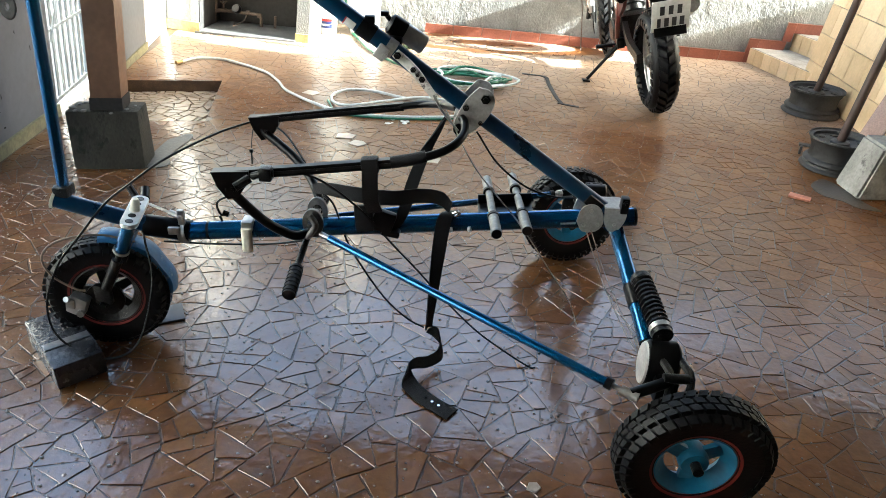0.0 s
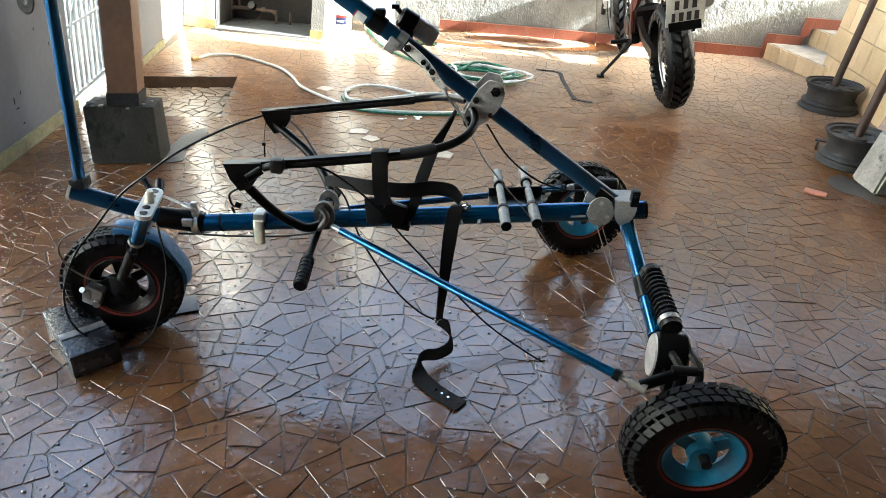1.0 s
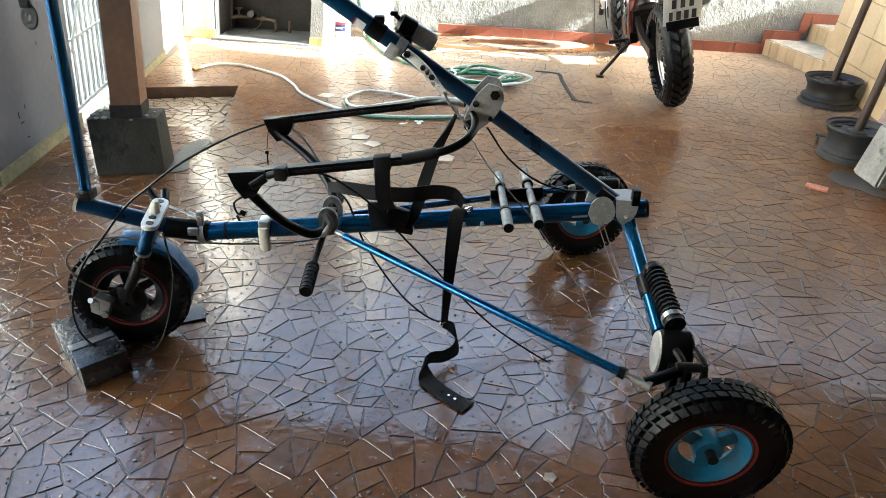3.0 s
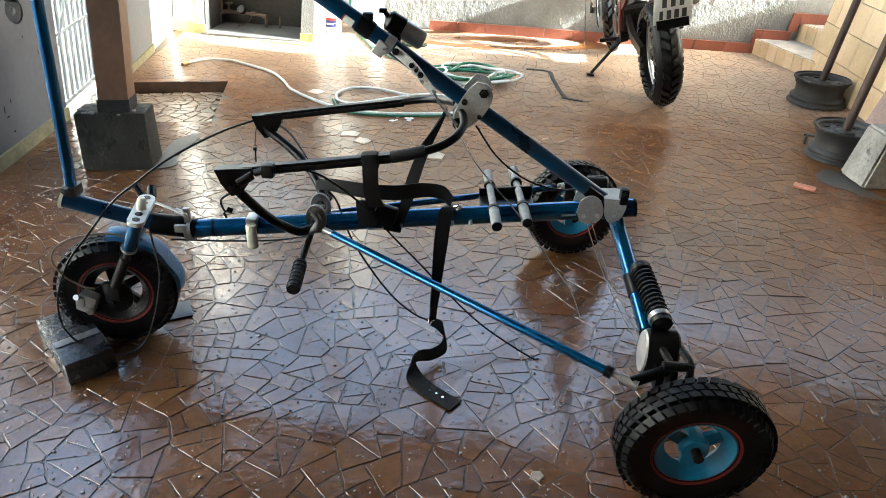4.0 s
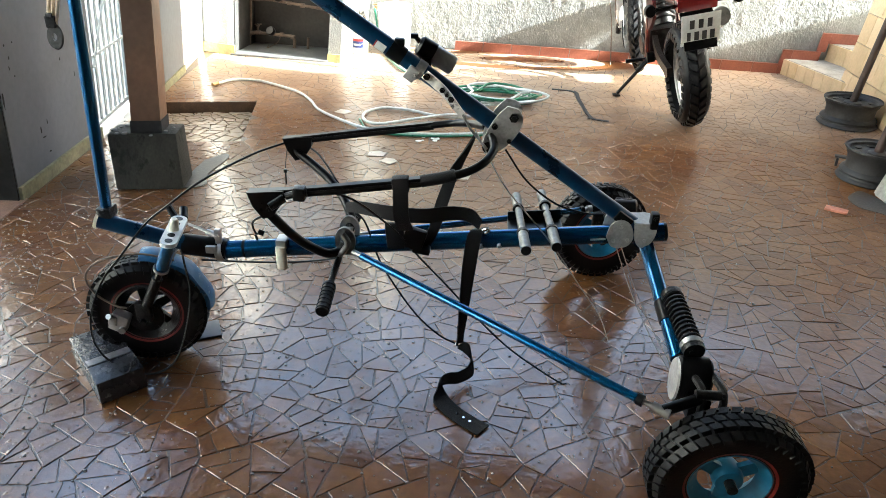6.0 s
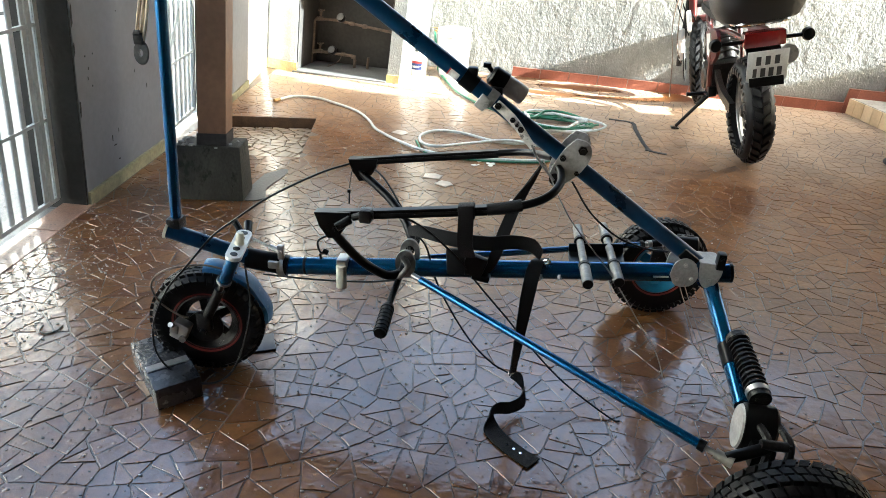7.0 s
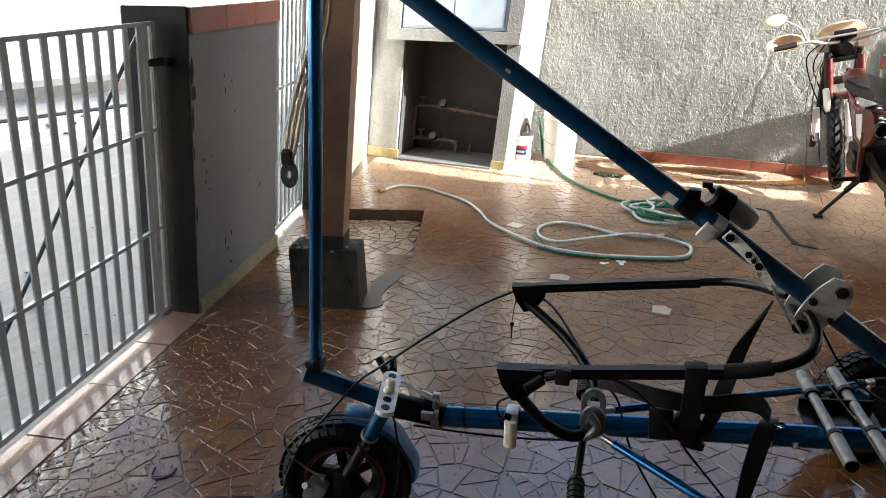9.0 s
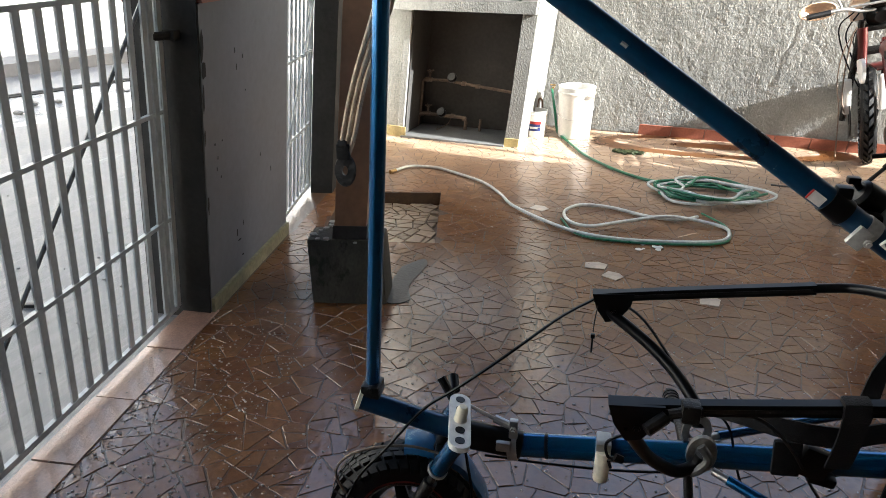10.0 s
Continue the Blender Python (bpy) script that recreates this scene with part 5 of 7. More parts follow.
for y, z, s in ((-0.150, 0.352, -1), (0.150, 0.372, 1)):
    bm = B()
    a = vec((0.158, y, z))
    b = a + vec((0.001, s * 0.105, -0.016))
    n = (b - a).length
    ribs = [(r, n * (f + 0.14 * k)) for k in range(7) for r, f in ((0.0165, 0.05), (0.0185, 0.06), (0.0185, 0.10), (0.0165, 0.11))]
    lathe(bm, [(0, 0.0), (0.0165, 0.0)] + ribs + [(0.0165, n), (0, n)], frame_to(a, b), 14)
    P("foot_grip", bm, RUBBER, "ribbed black rubber grip", fp)
# padlock-like cream block on the keel
bm = B()
box(bm, (0.0, -0.012, 0.398), (0.030, 0.046, 0.030), bevel=0.005)
lk = P("strap_clip", bm, STEEL, "bright metal clip over the tube")
bm = B()
lathe(bm, [(0, -0.036), (0.0145, -0.036), (0.016, -0.032), (0.016, 0.030), (0.0145, 0.034), (0, 0.034)], Matrix.Translation((0.0, -0.036, 0.362)) @ Matrix.Diagonal((0.95, 0.7, 1, 1)), 16)
P("cream_sleeve", bm, CREAM, "cream plastic sleeve", lk)
# twin hand pegs on a black plate
PEG = mat("dull_grey_tube", (0.20, 0.20, 0.195), 0.45, metal=0.5, var=0.3, scale=20, spots=((0.05, 0.045, 0.04), 0.15, 25))
bm = B()
box(bm, (0.700, 0.035, 0.461), (0.150, 0.105, 0.007), Matrix.Rotation(radians(-6), 3, "Y"), 0.002)
box(bm, (0.700, 0.086, 0.474), (0.150, 0.006, 0.030), Matrix.Rotation(radians(-6), 3, "Y"), 0.002)
P("peg_plate", bm, BLACK, "black mounting plate")
for a, b in (((0.665, -0.150, 0.486), (0.651, 0.188, 0.484)), ((0.745, -0.118, 0.484), (0.728, 0.225, 0.482))):
    a, b = vec(a), vec(b)
    bm = B()
    tube(bm, a, b, 0.0105, 14)
    for f0, f1 in ((0.0, 0.27), (0.76, 1.0)):
        tube(bm, a.lerp(b, f0), a.lerp(b, f1), 0.0140, 16)
    pg = P("hand_peg", bm, PEG, "grey tube peg with sleeves")
    for f, hw, r in ((0.285, 0.016, 0.0165), (0.74, 0.016, 0.0165), (0.0, 0.004, 0.0128)):
        P("rubber_ring", made(tube, a.lerp(b, f - hw), a.lerp(b, f + hw), r, 16), RUBBER, "black rubber ring", pg)

# parts on the mast: canister, clamp, sleeve, label, flaking lever
mp = lambda s: Vector((0.958, 0, 0.5045)) + Vector((-1.38, 0, 0.927)) * s
bm = B()
ca, cb = Vector((0.370, 0.055, 0.941)), Vector((0.457, 0.066, 0.889))
mc = frame_to(ca, cb)
lathe(bm, [(0, 0.040), (0.0235, 0.040), (0.0245, 0.044), (0.0245, 0.096), (0.022, 0.101), (0, 0.101)], mc, 24)
can = P("canister", bm, STEEL, "grey metal canister on the mast")
bm = B()
lathe(bm, [(0, -0.003), (0.018, -0.003), (0.0255, 0.003), (0.0265, 0.041), (0, 0.041)], mc, 24)
tube(bm, ca + Vector((0.004, 0, 0.004)), ca + Vector((-0.010, 0, 0.020)), 0.006, 10)
box(bm, ca + Vector((-0.012, 0, 0.021)), (0.020, 0.016, 0.012), bevel=0.003)
box(bm, ca.lerp(cb, 0.4) + Vector((-0.018, -0.03, -0.020)), (0.034, 0.036, 0.030), bevel=0.006)
P("canister_cap", bm, BLACK, "black cap with a nozzle", can)
bm = B()
tube(bm, mp(0.450), mp(0.474), 0.0232, 22)
box(bm, mp(0.464) + Vector((0.010, 0, 0.022)), (0.026, 0.024, 0.022), bevel=0.006)
P("mast_sleeve", bm, BLACK, "black sleeve around the mast")
bm = B()
tube(bm, mp(0.414), mp(0.428), 0.0228, 22)
box(bm, mp(0.425) + Vector((-0.013, -0.026, -0.010)), (0.028, 0.012, 0.036), Matrix.Rotation(radians(34), 3, "Y"), 0.004)
bolt(bm, mp(0.42) + Vector((-0.010, -0.036, -0.01)), (0, -1, 0), 0.007, 0.004)
P("mast_clamp", bm, ALU, "pale metal clamp on the mast")
bm = B()
box(bm, mp(0.486) + Vector((-0.004, -0.0205, -0.006)), (0.026, 0.003, 0.018), Matrix.Rotation(radians(34), 3, "Y"), 0.001)
lb = P("label_plate", bm, WHITE_PLATE, "small white label with a red edge")
bm = B()
box(bm, mp(0.495) + Vector((-0.004, -0.0225, -0.006)), (0.003, 0.0015, 0.018), Matrix.Rotation(radians(34), 3, "Y"))
P("label_edge", bm, LABEL_RED, "", lb)
bm = B()
ribbon(bm, [(0.392, -0.040, 0.893), (0.420, -0.042, 0.872), (0.446, -0.044, 0.848), (0.470, -0.044, 0.818), (0.492, -0.044, 0.792)], [(0.007, 0, 0.008), (0.0075, 0, 0.008), (0.0075, 0, 0.007), (0.007, 0, 0.006), (0.006, 0, 0.004)], 0.004, 3)
lv = P("lever", bm, SPECKLE, "flaking white lever strip")
for u, w, r in ((0.398, 0.889, 0.009), (0.436, 0.858, 0.007), (0.447, 0.846, 0.005), (0.458, 0.836, 0.008)):
    bm = B()
    bolt(bm, (u, -0.046, w), (0, -1, 0), r, 0.005)
    P("bolt", bm, GREASY, "dark bolt", lv)
bm = B()
sweep(bm, [(0.488, -0.046, 0.80), (0.505, -0.050, 0.77), (0.535, -0.052, 0.735), (0.552, -0.052, 0.715)], 0.0035, 8, 4)
P("tension_hook", bm, STEEL, "thin tension hook", lv)

# ---- straps of the harness ----
bm = B()
ribbon(bm, [(0.352, -0.204, 0.6715), (0.3525, -0.202, 0.62), (0.354, -0.190, 0.575), (0.362, -0.165, 0.535)], (0.0185, 0, 0.002), 0.0022, 3)
box(bm, (0.352, -0.194, 0.6715), (0.040, 0.028, 0.036), Matrix.Rotation(radians(-7), 3, "Y"), 0.005)
P("side_strap", bm, WEBBING, "black strap hanging from the seat rail")
bm = B()
ribbon(bm, [(0.185, -0.020, 0.520), (0.230, -0.050, 0.535), (0.316, -0.085, 0.540), (0.400, -0.080, 0.535), (0.470, -0.045, 0.530), (0.520, -0.010, 0.508), (0.548, 0.0, 0.478)], [(0, 0.004, 0.012), (0, 0.004, 0.016), (0, 0.004, 0.019), (0, 0.004, 0.019), (0, 0.005, 0.018), (0.004, 0.012, 0.014), (0.004, 0.016, 0.006)], 0.0022, 5)
P("lap_strap", bm, WEBBING, "black lap strap drawn across the tube")
bm = B()
ribbon(bm, [(0.555, 0.012, 0.462), (0.540, -0.020, 0.468), (0.531, -0.036, 0.445), (0.523, -0.040, 0.360), (0.516, -0.038, 0.240), (0.510, -0.030, 0.130), (0.508, -0.026, 0.092)], [(0.018, 0.004, 0), (0.019, 0.004, 0), (0.020, 0, 0), (0.019, 0.002, 0), (0.014, 0.008, 0), (0.009, 0.012, 0), (0.009, 0.010, 0)], 0.0022, 5)
hs = P("hanging_strap", bm, WEBBING, "long black strap hanging to the floor")
bm = B()
ribbon(bm, [(0.508, -0.026, 0.092), (0.530, -0.028, 0.080), (0.546, -0.040, 0.058), (0.545, -0.070, 0.034), (0.510, -0.105, 0.032), (0.475, -0.130, 0.045), (0.455, -0.148, 0.036), (0.462, -0.172, 0.008), (0.500, -0.220, 0.0045), (0.545, -0.258, 0.0045), (0.585, -0.288, 0.006)],
       [(0.006, 0.012, 0.004), (0.003, 0.016, 0.006), (-0.004, 0.010, 0.014), (-0.006, 0.006, 0.016), (0.0, 0.010, 0.014), (0.004, 0.012, 0.012), (0.004, 0.014, 0.010), (0.018, 0.017, 0.001), (0.017, 0.019, 0), (0.016, 0.019, 0), (0.016, 0.020, 0)], 0.0020, 6)
P("strap_tail", bm, WEBBING, "curled strap tail lying on the wet tiles", hs)
for k in range(3):
    P("eyelet", made(tube, (0.512 + 0.018 * k, -0.231 - 0.0135 * k, 0.0065), (0.512 + 0.018 * k, -0.231 - 0.0135 * k, 0.0085), 0.004, 8), CHROME, "bright metal eyelet", hs)
P("strap_pin", made(tube, (0.500, -0.034, 0.098), (0.512, -0.016, 0.094), 0.006, 10), CHROME, "bright metal pin", hs)
bm = B()
ribbon(bm, [(0.522, 0.060, 0.715), (0.500, 0.050, 0.670), (0.470, 0.020, 0.620), (0.445, -0.020, 0.555), (0.425, -0.040, 0.480), (0.405, -0.044, 0.430), (0.380, -0.038, 0.418)], [(0.004, 0.008, 0.002), (0.010, 0.008, 0.002), (0.016, 0.004, 0), (0.018, 0, 0.004), (0.017, 0, 0.006), (0.014, 0.006, 0.006), (0.008, 0.016, 0.004)], 0.0022, 5)
P("shoulder_strap", bm, WEBBING, "twisted black shoulder strap")
bm = B()
box(bm, (0.322, -0.062, 0.463), (0.050, 0.012, 0.078), Matrix.Rotation(radians(-5), 3, "Y"), 0.006)
P("strap_pad", bm, WEBBING, "black strap pad")
bm = B()
box(bm, (0.372, -0.055, 0.455), (0.060, 0.022, 0.062), Matrix.Rotation(radians(18), 3, "Y"), 0.008)
box(bm, (0.392, -0.050, 0.420), (0.05, 0.03, 0.02), Matrix.Rotation(radians(10), 3, "Y"), 0.006)
P("strap_buckle", bm, BLACK, "black plastic buckle")
bm = B()
sweep(bm, [(0.555, -0.022, 0.474), (0.568, -0.026, 0.480), (0.572, -0.022, 0.470), (0.560, -0.018, 0.463)], 0.004, 8, 4)
P("strap_ring", bm, CHROME, "bright strap ring")
# brake lever on the near rail
bm = B()
tube(bm, (0.075, -0.215, 0.628), (0.045, -0.235, 0.612), 0.011, 10)
sweep(bm, [(0.080, -0.212, 0.632), (0.105, -0.212, 0.640), (0.13, -0.21, 0.642)], 0.009, 10, 4)
box(bm, (0.112, -0.208, 0.640), (0.03, 0.03, 0.034), bevel=0.006)
P("brake_lever", bm, GREASY, "small black brake lever")

# ---- cables of the trike ----
CABLES = (
    ("brake_cable", 0.0032, BLACK, "black brake cable looping past the front wheel", [(-0.038, 0.222, 0.604), (-0.11, 0.13, 0.598), (-0.21, 0.0, 0.568), (-0.30, -0.04, 0.505), (-0.365, -0.05, 0.452), (-0.44, -0.08, 0.36), (-0.500, -0.10, 0.282), (-0.532, -0.14, 0.175), (-0.495, -0.175, 0.090), (-0.380, -0.19, 0.045), (-0.290, -0.165, 0.085), (-0.252, -0.10, 0.24), (-0.270, -0.06, 0.345), (-0.285, -0.035, 0.365)]),
    ("brake_hose", 0.0030, PIPE, "pale brake hose curling at the caliper", [(-0.300, -0.055, 0.345), (-0.40, -0.06, 0.362), (-0.50, -0.08, 0.345), (-0.545, -0.09, 0.30), (-0.525, -0.10, 0.25), (-0.47, -0.105, 0.215), (-0.44, -0.10, 0.205)]),
    ("throttle_cable", 0.0030, BLACK, "thin black throttle cable running down to the floor", [(0.125, -0.205, 0.642), (0.221, -0.19, 0.629), (0.315, -0.10, 0.508), (0.395, -0.03, 0.372), (0.47, 0.0, 0.27), (0.547, 0.0, 0.181), (0.66, -0.02, 0.08), (0.800, -0.06, 0.006), (0.83, -0.07, 0.005)]),
    ("drop_cable", 0.0028, BLACK, "thin cable dropping behind the rod", [(0.205, 0.0, 0.50), (0.235, 0.0, 0.46), (0.275, 0.0, 0.339), (0.363, 0.0, 0.19), (0.44, -0.01, 0.115), (0.500, -0.022, 0.090)]),
    ("rear_cable", 0.0028, BLACK, "thin cable under the mast", [(0.600, -0.02, 0.705), (0.66, -0.01, 0.62), (0.74, 0.0, 0.555), (0.82, 0.01, 0.525), (0.88, 0.02, 0.52)]),
    ("stay_wire", 0.0018, STEEL, "thin stay wire down to the tiles", [(0.520, -0.05, 0.765), (0.600, -0.10, 0.64), (0.72, -0.10, 0.50), (0.84, 0.0, 0.30), (0.93, 0.10, 0.14), (0.985, 0.16, 0.006)]),
    ("far_cable", 0.0030, BLACK, "black cable hanging from the seat tip", [(0.02, 0.228, 0.600), (0.07, 0.20, 0.575), (0.13, 0.15, 0.515), (0.18, 0.10, 0.455), (0.205, 0.05, 0.42)]),
    ("under_cable", 0.0028, BLACK, "thin cable below the main tube", [(-0.24, -0.01, 0.325), (-0.1, -0.012, 0.328), (0.05, -0.012, 0.338), (0.16, -0.02, 0.362)]),
    ("near_cable", 0.0028, BLACK, "short cable at the seat corner", [(0.02, -0.20, 0.575), (-0.01, -0.205, 0.555), (-0.005, -0.205, 0.525), (0.012, -0.205, 0.528)]),
)
for nm, r, m_, lab, pts in CABLES:
    P(nm, made(sweep, pts, r, 6, 7), m_, lab)
for k, (v, du) in enumerate(((-0.050, 0.0), (-0.036, 0.014))):
    bm = B()
    sweep(bm, [(0.912 + du, v, 0.455), (0.94 + du, -0.16, 0.39), (0.972 + du, -0.30, 0.345), (1.005 + du, -0.41, 0.315)], 0.0014, 6, 4)
    P("tie_wire", bm, PIPE, "paired steel tie wire")
bm = B()
sweep(bm, [(-0.030, 0.214, 0.592), (-0.034, 0.205, 0.56), (-0.035, 0.195, 0.535)], 0.0012, 5, 4)
box(bm, (-0.035, 0.193, 0.527), (0.010, 0.010, 0.010), bevel=0.002)
tube(bm, (-0.035, 0.193, 0.522), (-0.035, 0.190, 0.487), 0.0022, 6)
P("safety_pin", bm, BLACK, "small pin dangling on a cord")
bm = B()
tube(bm, (0.005, -0.215, 0.535), (0.018, -0.215, 0.53), 0.007, 8)
tube(bm, (-0.005, -0.213, 0.525), (0.0, -0.213, 0.51), 0.003, 6)
P("toggle", bm, BLACK, "small black toggle")
# doubled sling hanging beside the strut
bm = B()
for k, off in enumerate((0.0, 0.011, 0.022)):
    sweep(bm, [(-0.43 + off * 0.5, 0.030, 1.40), (-0.455 + off, 0.020 + off, 1.25), (-0.500 + off, 0.0, 1.10), (-0.523 + off, -0.008, 1.00), (-0.527 + off * 0.6, -0.010, 0.965)], 0.0045, 8, 5)
sl = P("sling", bm, mat("cream_cord", (0.52, 0.42, 0.30), 0.8, var=0.25, scale=40, bump=0.5, bscale=300), "doubled cream cord sling hanging beside the strut")
bm = B()
sweep(bm, [(-0.530, -0.010, 0.985), (-0.522, -0.010, 0.985), (-0.514, -0.010, 0.985)], 0.009, 8, 3)
box(bm, (-0.522, -0.010, 0.972), (0.026, 0.014, 0.030), bevel=0.004)
P("sling_tape", bm, WEBBING, "dark tape binding", sl)
bm = B()
lathe(bm, [(0.008, -0.004), (0.026, -0.004), (0.028, 0), (0.026, 0.004), (0.008, 0.004)], Matrix.Translation((-0.520, -0.010, 0.936)) @ Matrix.Rotation(radians(80), 4, "X") @ Matrix.Diagonal((0.75, 1.1, 1, 1)), 22, closed=True)
P("sling_hook", bm, GREASY, "dark metal snap hook", sl)


# ---- loose things on the floor ----
# chock block at the front wheel
blk = TRIKE @ Matrix.Translation((-0.505, -0.145, 0)) @ Matrix.Rotation(radians(-47), 4, "Z")
bm = B()
box(bm, (-0.012, 0, 0.037), (0.272, 0.128, 0.072), None, 0.006)
chock = solo("chock_block", bm, mat("wet_dark_block", (0.034, 0.035, 0.041), 0.25, var=0.5, scale=12, bump=0.5, bscale=80, spots=((0.28, 0.28, 0.28), 0.16, 10), rvar=0.18), "dark wet concrete block chocking the front wheel", "block", m=blk)
bm = B()
box(bm, (0.02, 0, 0.0745), (0.03, 0.118, 0.004), None, 0.001)
part("paint_band", bm, mat("faded_band", (0.16, 0.16, 0.17), 0.3, var=0.4, scale=25, spots=((0.05, 0.05, 0.055), 0.35, 30)), chock, "pale worn paint band")
# loose dark slate under the wheel
bm = B()
box(bm, (0, 0, 0.003), (0.11, 0.09, 0.006), None, 0.0015)
solo("slate_piece", bm, mat("wet_slate", (0.05, 0.05, 0.062), 0.42, var=0.3, scale=16), "flat dark slate offcut behind the front wheel", "slate", m=TRIKE @ Matrix.Translation((-0.318, 0.085, 0.001)) @ Matrix.Rotation(radians(25), 4, "Z"))

def back(x, y):
    """Spreads the layout of the far floor a little from the middle of the walk."""
    return (-0.2 + (x + 0.2) * 1.02, 0.6 + (y - 0.6) * 1.02)


# garden hose: pale length, green length, coil
hose = thing("garden_hose", "long green and clear garden hose coiled loosely on tiles", "hose")
A = [(-2.136, 4.626), (-2.085, 4.74), (-1.95, 4.775), (-1.839, 4.745), (-1.569, 4.60), (-1.416, 4.436), (-1.305, 4.275), (-1.11, 4.12), (-0.91, 4.012), (-0.684, 3.997), (-0.42, 4.06), (-0.251, 4.139), (-0.211, 4.255), (-0.26, 4.345), (-0.491, 4.339), (-0.707, 4.188), (-0.862, 4.063), (-0.98, 4.152), (-1.022, 4.289), (-0.951, 4.411), (-0.796, 4.422), (-0.608, 4.356), (-0.45, 4.36), (-0.36, 4.44)]
A = [back(x, y) for x, y in A]
part("clear_hose", made(sweep, [(x, y, 0.0125 + (0.02 if k in (14, 15, 16) else 0)) for k, (x, y) in enumerate(A)], 0.0088, 10, 8), HOSE_WHITE, hose, "clear milky hose")
part("green_loop", made(sweep, [(x + 0.006, y - 0.016, 0.007) for x, y in [back(-1.03, 4.20)] + A[8:13]] + [(*back(-0.23, 4.36), 0.011), (*back(-0.34, 4.50), 0.012)], 0.0055, 10, 8), HOSE_GREEN, hose, "green hose beside the clear one")
part("hose_end", made(tube, (*back(-2.150, 4.585), 0.013), (*back(-2.134, 4.63), 0.013), 0.0125, 12), BRASS, hose, "brass hose end")
random.seed(3)
for col, nm, turns, ph in ((HOSE_GREEN, "green_hose", 5, 0.0), (HOSE_WHITE, "clear_coil", 5, 1.3)):
    pts = []
    for k in range(turns * 9 + 1):
        t = 2 * math.pi * k / 9 + ph
        rx = 0.245 + 0.065 * math.sin(k * 1.7 + ph) + 0.04 * math.sin(k * 0.6)
        ry = 0.155 + 0.055 * math.cos(k * 1.3 + ph)
        pts.append((-0.315 + rx * math.cos(t) + 0.04 * math.sin(k * 0.37 + ph), 4.90 + ry * math.sin(t) + 0.03 * math.cos(k * 0.53), 0.011 + 0.005 * (k % 4) + 0.0009 * k * (1.1 if ph else 1)))
    part(nm, made(sweep, pts, 0.0082, 8, 4), col, hose, "loosely coiled hose")
G_ = [(-1.525, 6.225, 0.30), (-1.50, 6.17, 0.26), (-1.45, 6.10, 0.15), (-1.40, 6.04, 0.03), (-1.32, 5.89, 0.012), (-1.21, 5.68, 0.012), (-1.09, 5.47, 0.012), (-0.87, 5.22, 0.012), (-0.64, 5.06, 0.014), (-0.455, 5.02, 0.03)]
part("green_run", made(sweep, [(x + (LEAN * z if z > 0.1 else 0), y, z) for x, y, z in G_], 0.0095, 10, 7), HOSE_GREEN, hose, "green hose running to the wall tap")
bm = B()
tube(bm, (-1.52, 6.28, 0.31), (-1.52, 6.22, 0.31), 0.010, 10)
box(bm, (-1.52, 6.215, 0.335), (0.045, 0.012, 0.01), bevel=0.003)
tube(bm, (-1.52, 6.225, 0.31), (-1.52, 6.225, 0.285), 0.009, 10)
solo("wall_tap", bm, BRASS, "dull brass garden tap on the stucco wall", "tap", lean=LEAN)


def bucket(name, c, r, h, label, lab=False, handle=True):
    b = thing(name, label, "bucket", Matrix.Translation(vec(c)))
    bm = B()
    lathe(bm, [(0, 0.0), (r * 0.84, 0.0), (r * 0.88, 0.006), (r * 0.99, h * 0.86), (r * 1.04, h * 0.87), (r * 1.04, h * 0.90), (r, h * 0.91), (r * 1.03, h * 0.98), (r * 1.03, h), (r * 0.97, h), (r * 0.96, h * 0.8), (r * 0.84, 0.012), (0, 0.012)], None, 36)
    body = part("body", bm, BUCKET, b, lean=0.0)
    if handle:
        bm = B()
        sweep(bm, [(-r, 0, h * 0.86), (-r * 1.02, -0.02, h * 0.6), (-r * 0.7, -r * 0.85, h * 0.45), (0, -r * 1.12, h * 0.40), (r * 0.7, -r * 0.85, h * 0.45), (r * 1.02, -0.02, h * 0.6), (r, 0, h * 0.86)], 0.0025, 6, 5)
        part("handle", bm, STEEL, b, "thin wire handle")
    if lab:
        for z0, z1, a0, a1, m_ in ((0.25, 0.62, -2.2, -0.9, LABEL_BLUE), (0.52, 0.62, -2.25, -0.85, LABEL_RED), (0.34, 0.42, -1.95, -1.2, WHITE_PLATE)):
            bm = B()
            prev = None
            for k in range(9):
                t = a0 + (a1 - a0) * k / 8
                rr = [r * (0.88 + 0.11 * z / 0.86) + (0.0015 if m_ is LABEL_BLUE else 0.003) for z in (z0, z1)]
                row = [bm.verts.new((q * math.cos(t), q * math.sin(t), z * h)) for q, z in zip(rr, (z0, z1))]
                if prev:
                    bm.faces.new((prev[0], row[0], row[1], prev[1]))
                prev = row
            bmesh.ops.solidify(bm, geom=bm.faces[:], thickness=0.0008)
            part("label", bm, m_, body, "printed label with unreadable bars")
    return b


bucket("paint_bucket", (-1.545, 5.94, 0), 0.080, 0.195, "small white paint bucket with a red and navy label", True)
bucket("large_bucket", (-1.270, 6.02, 0), 0.134, 0.375, "large white plastic bucket by the stucco wall")
bm = B()
sweep(bm, [(-1.575, 6.08, 0.02), (-1.572, 6.08, 0.20), (-1.555, 6.075, 0.25), (-1.535, 6.07, 0.24), (-1.53, 6.07, 0.18)], 0.008, 8, 5)
solo("bent_rod", bm, BROWN_STEEL, "bent dark rod leaning behind the small bucket", "rod")

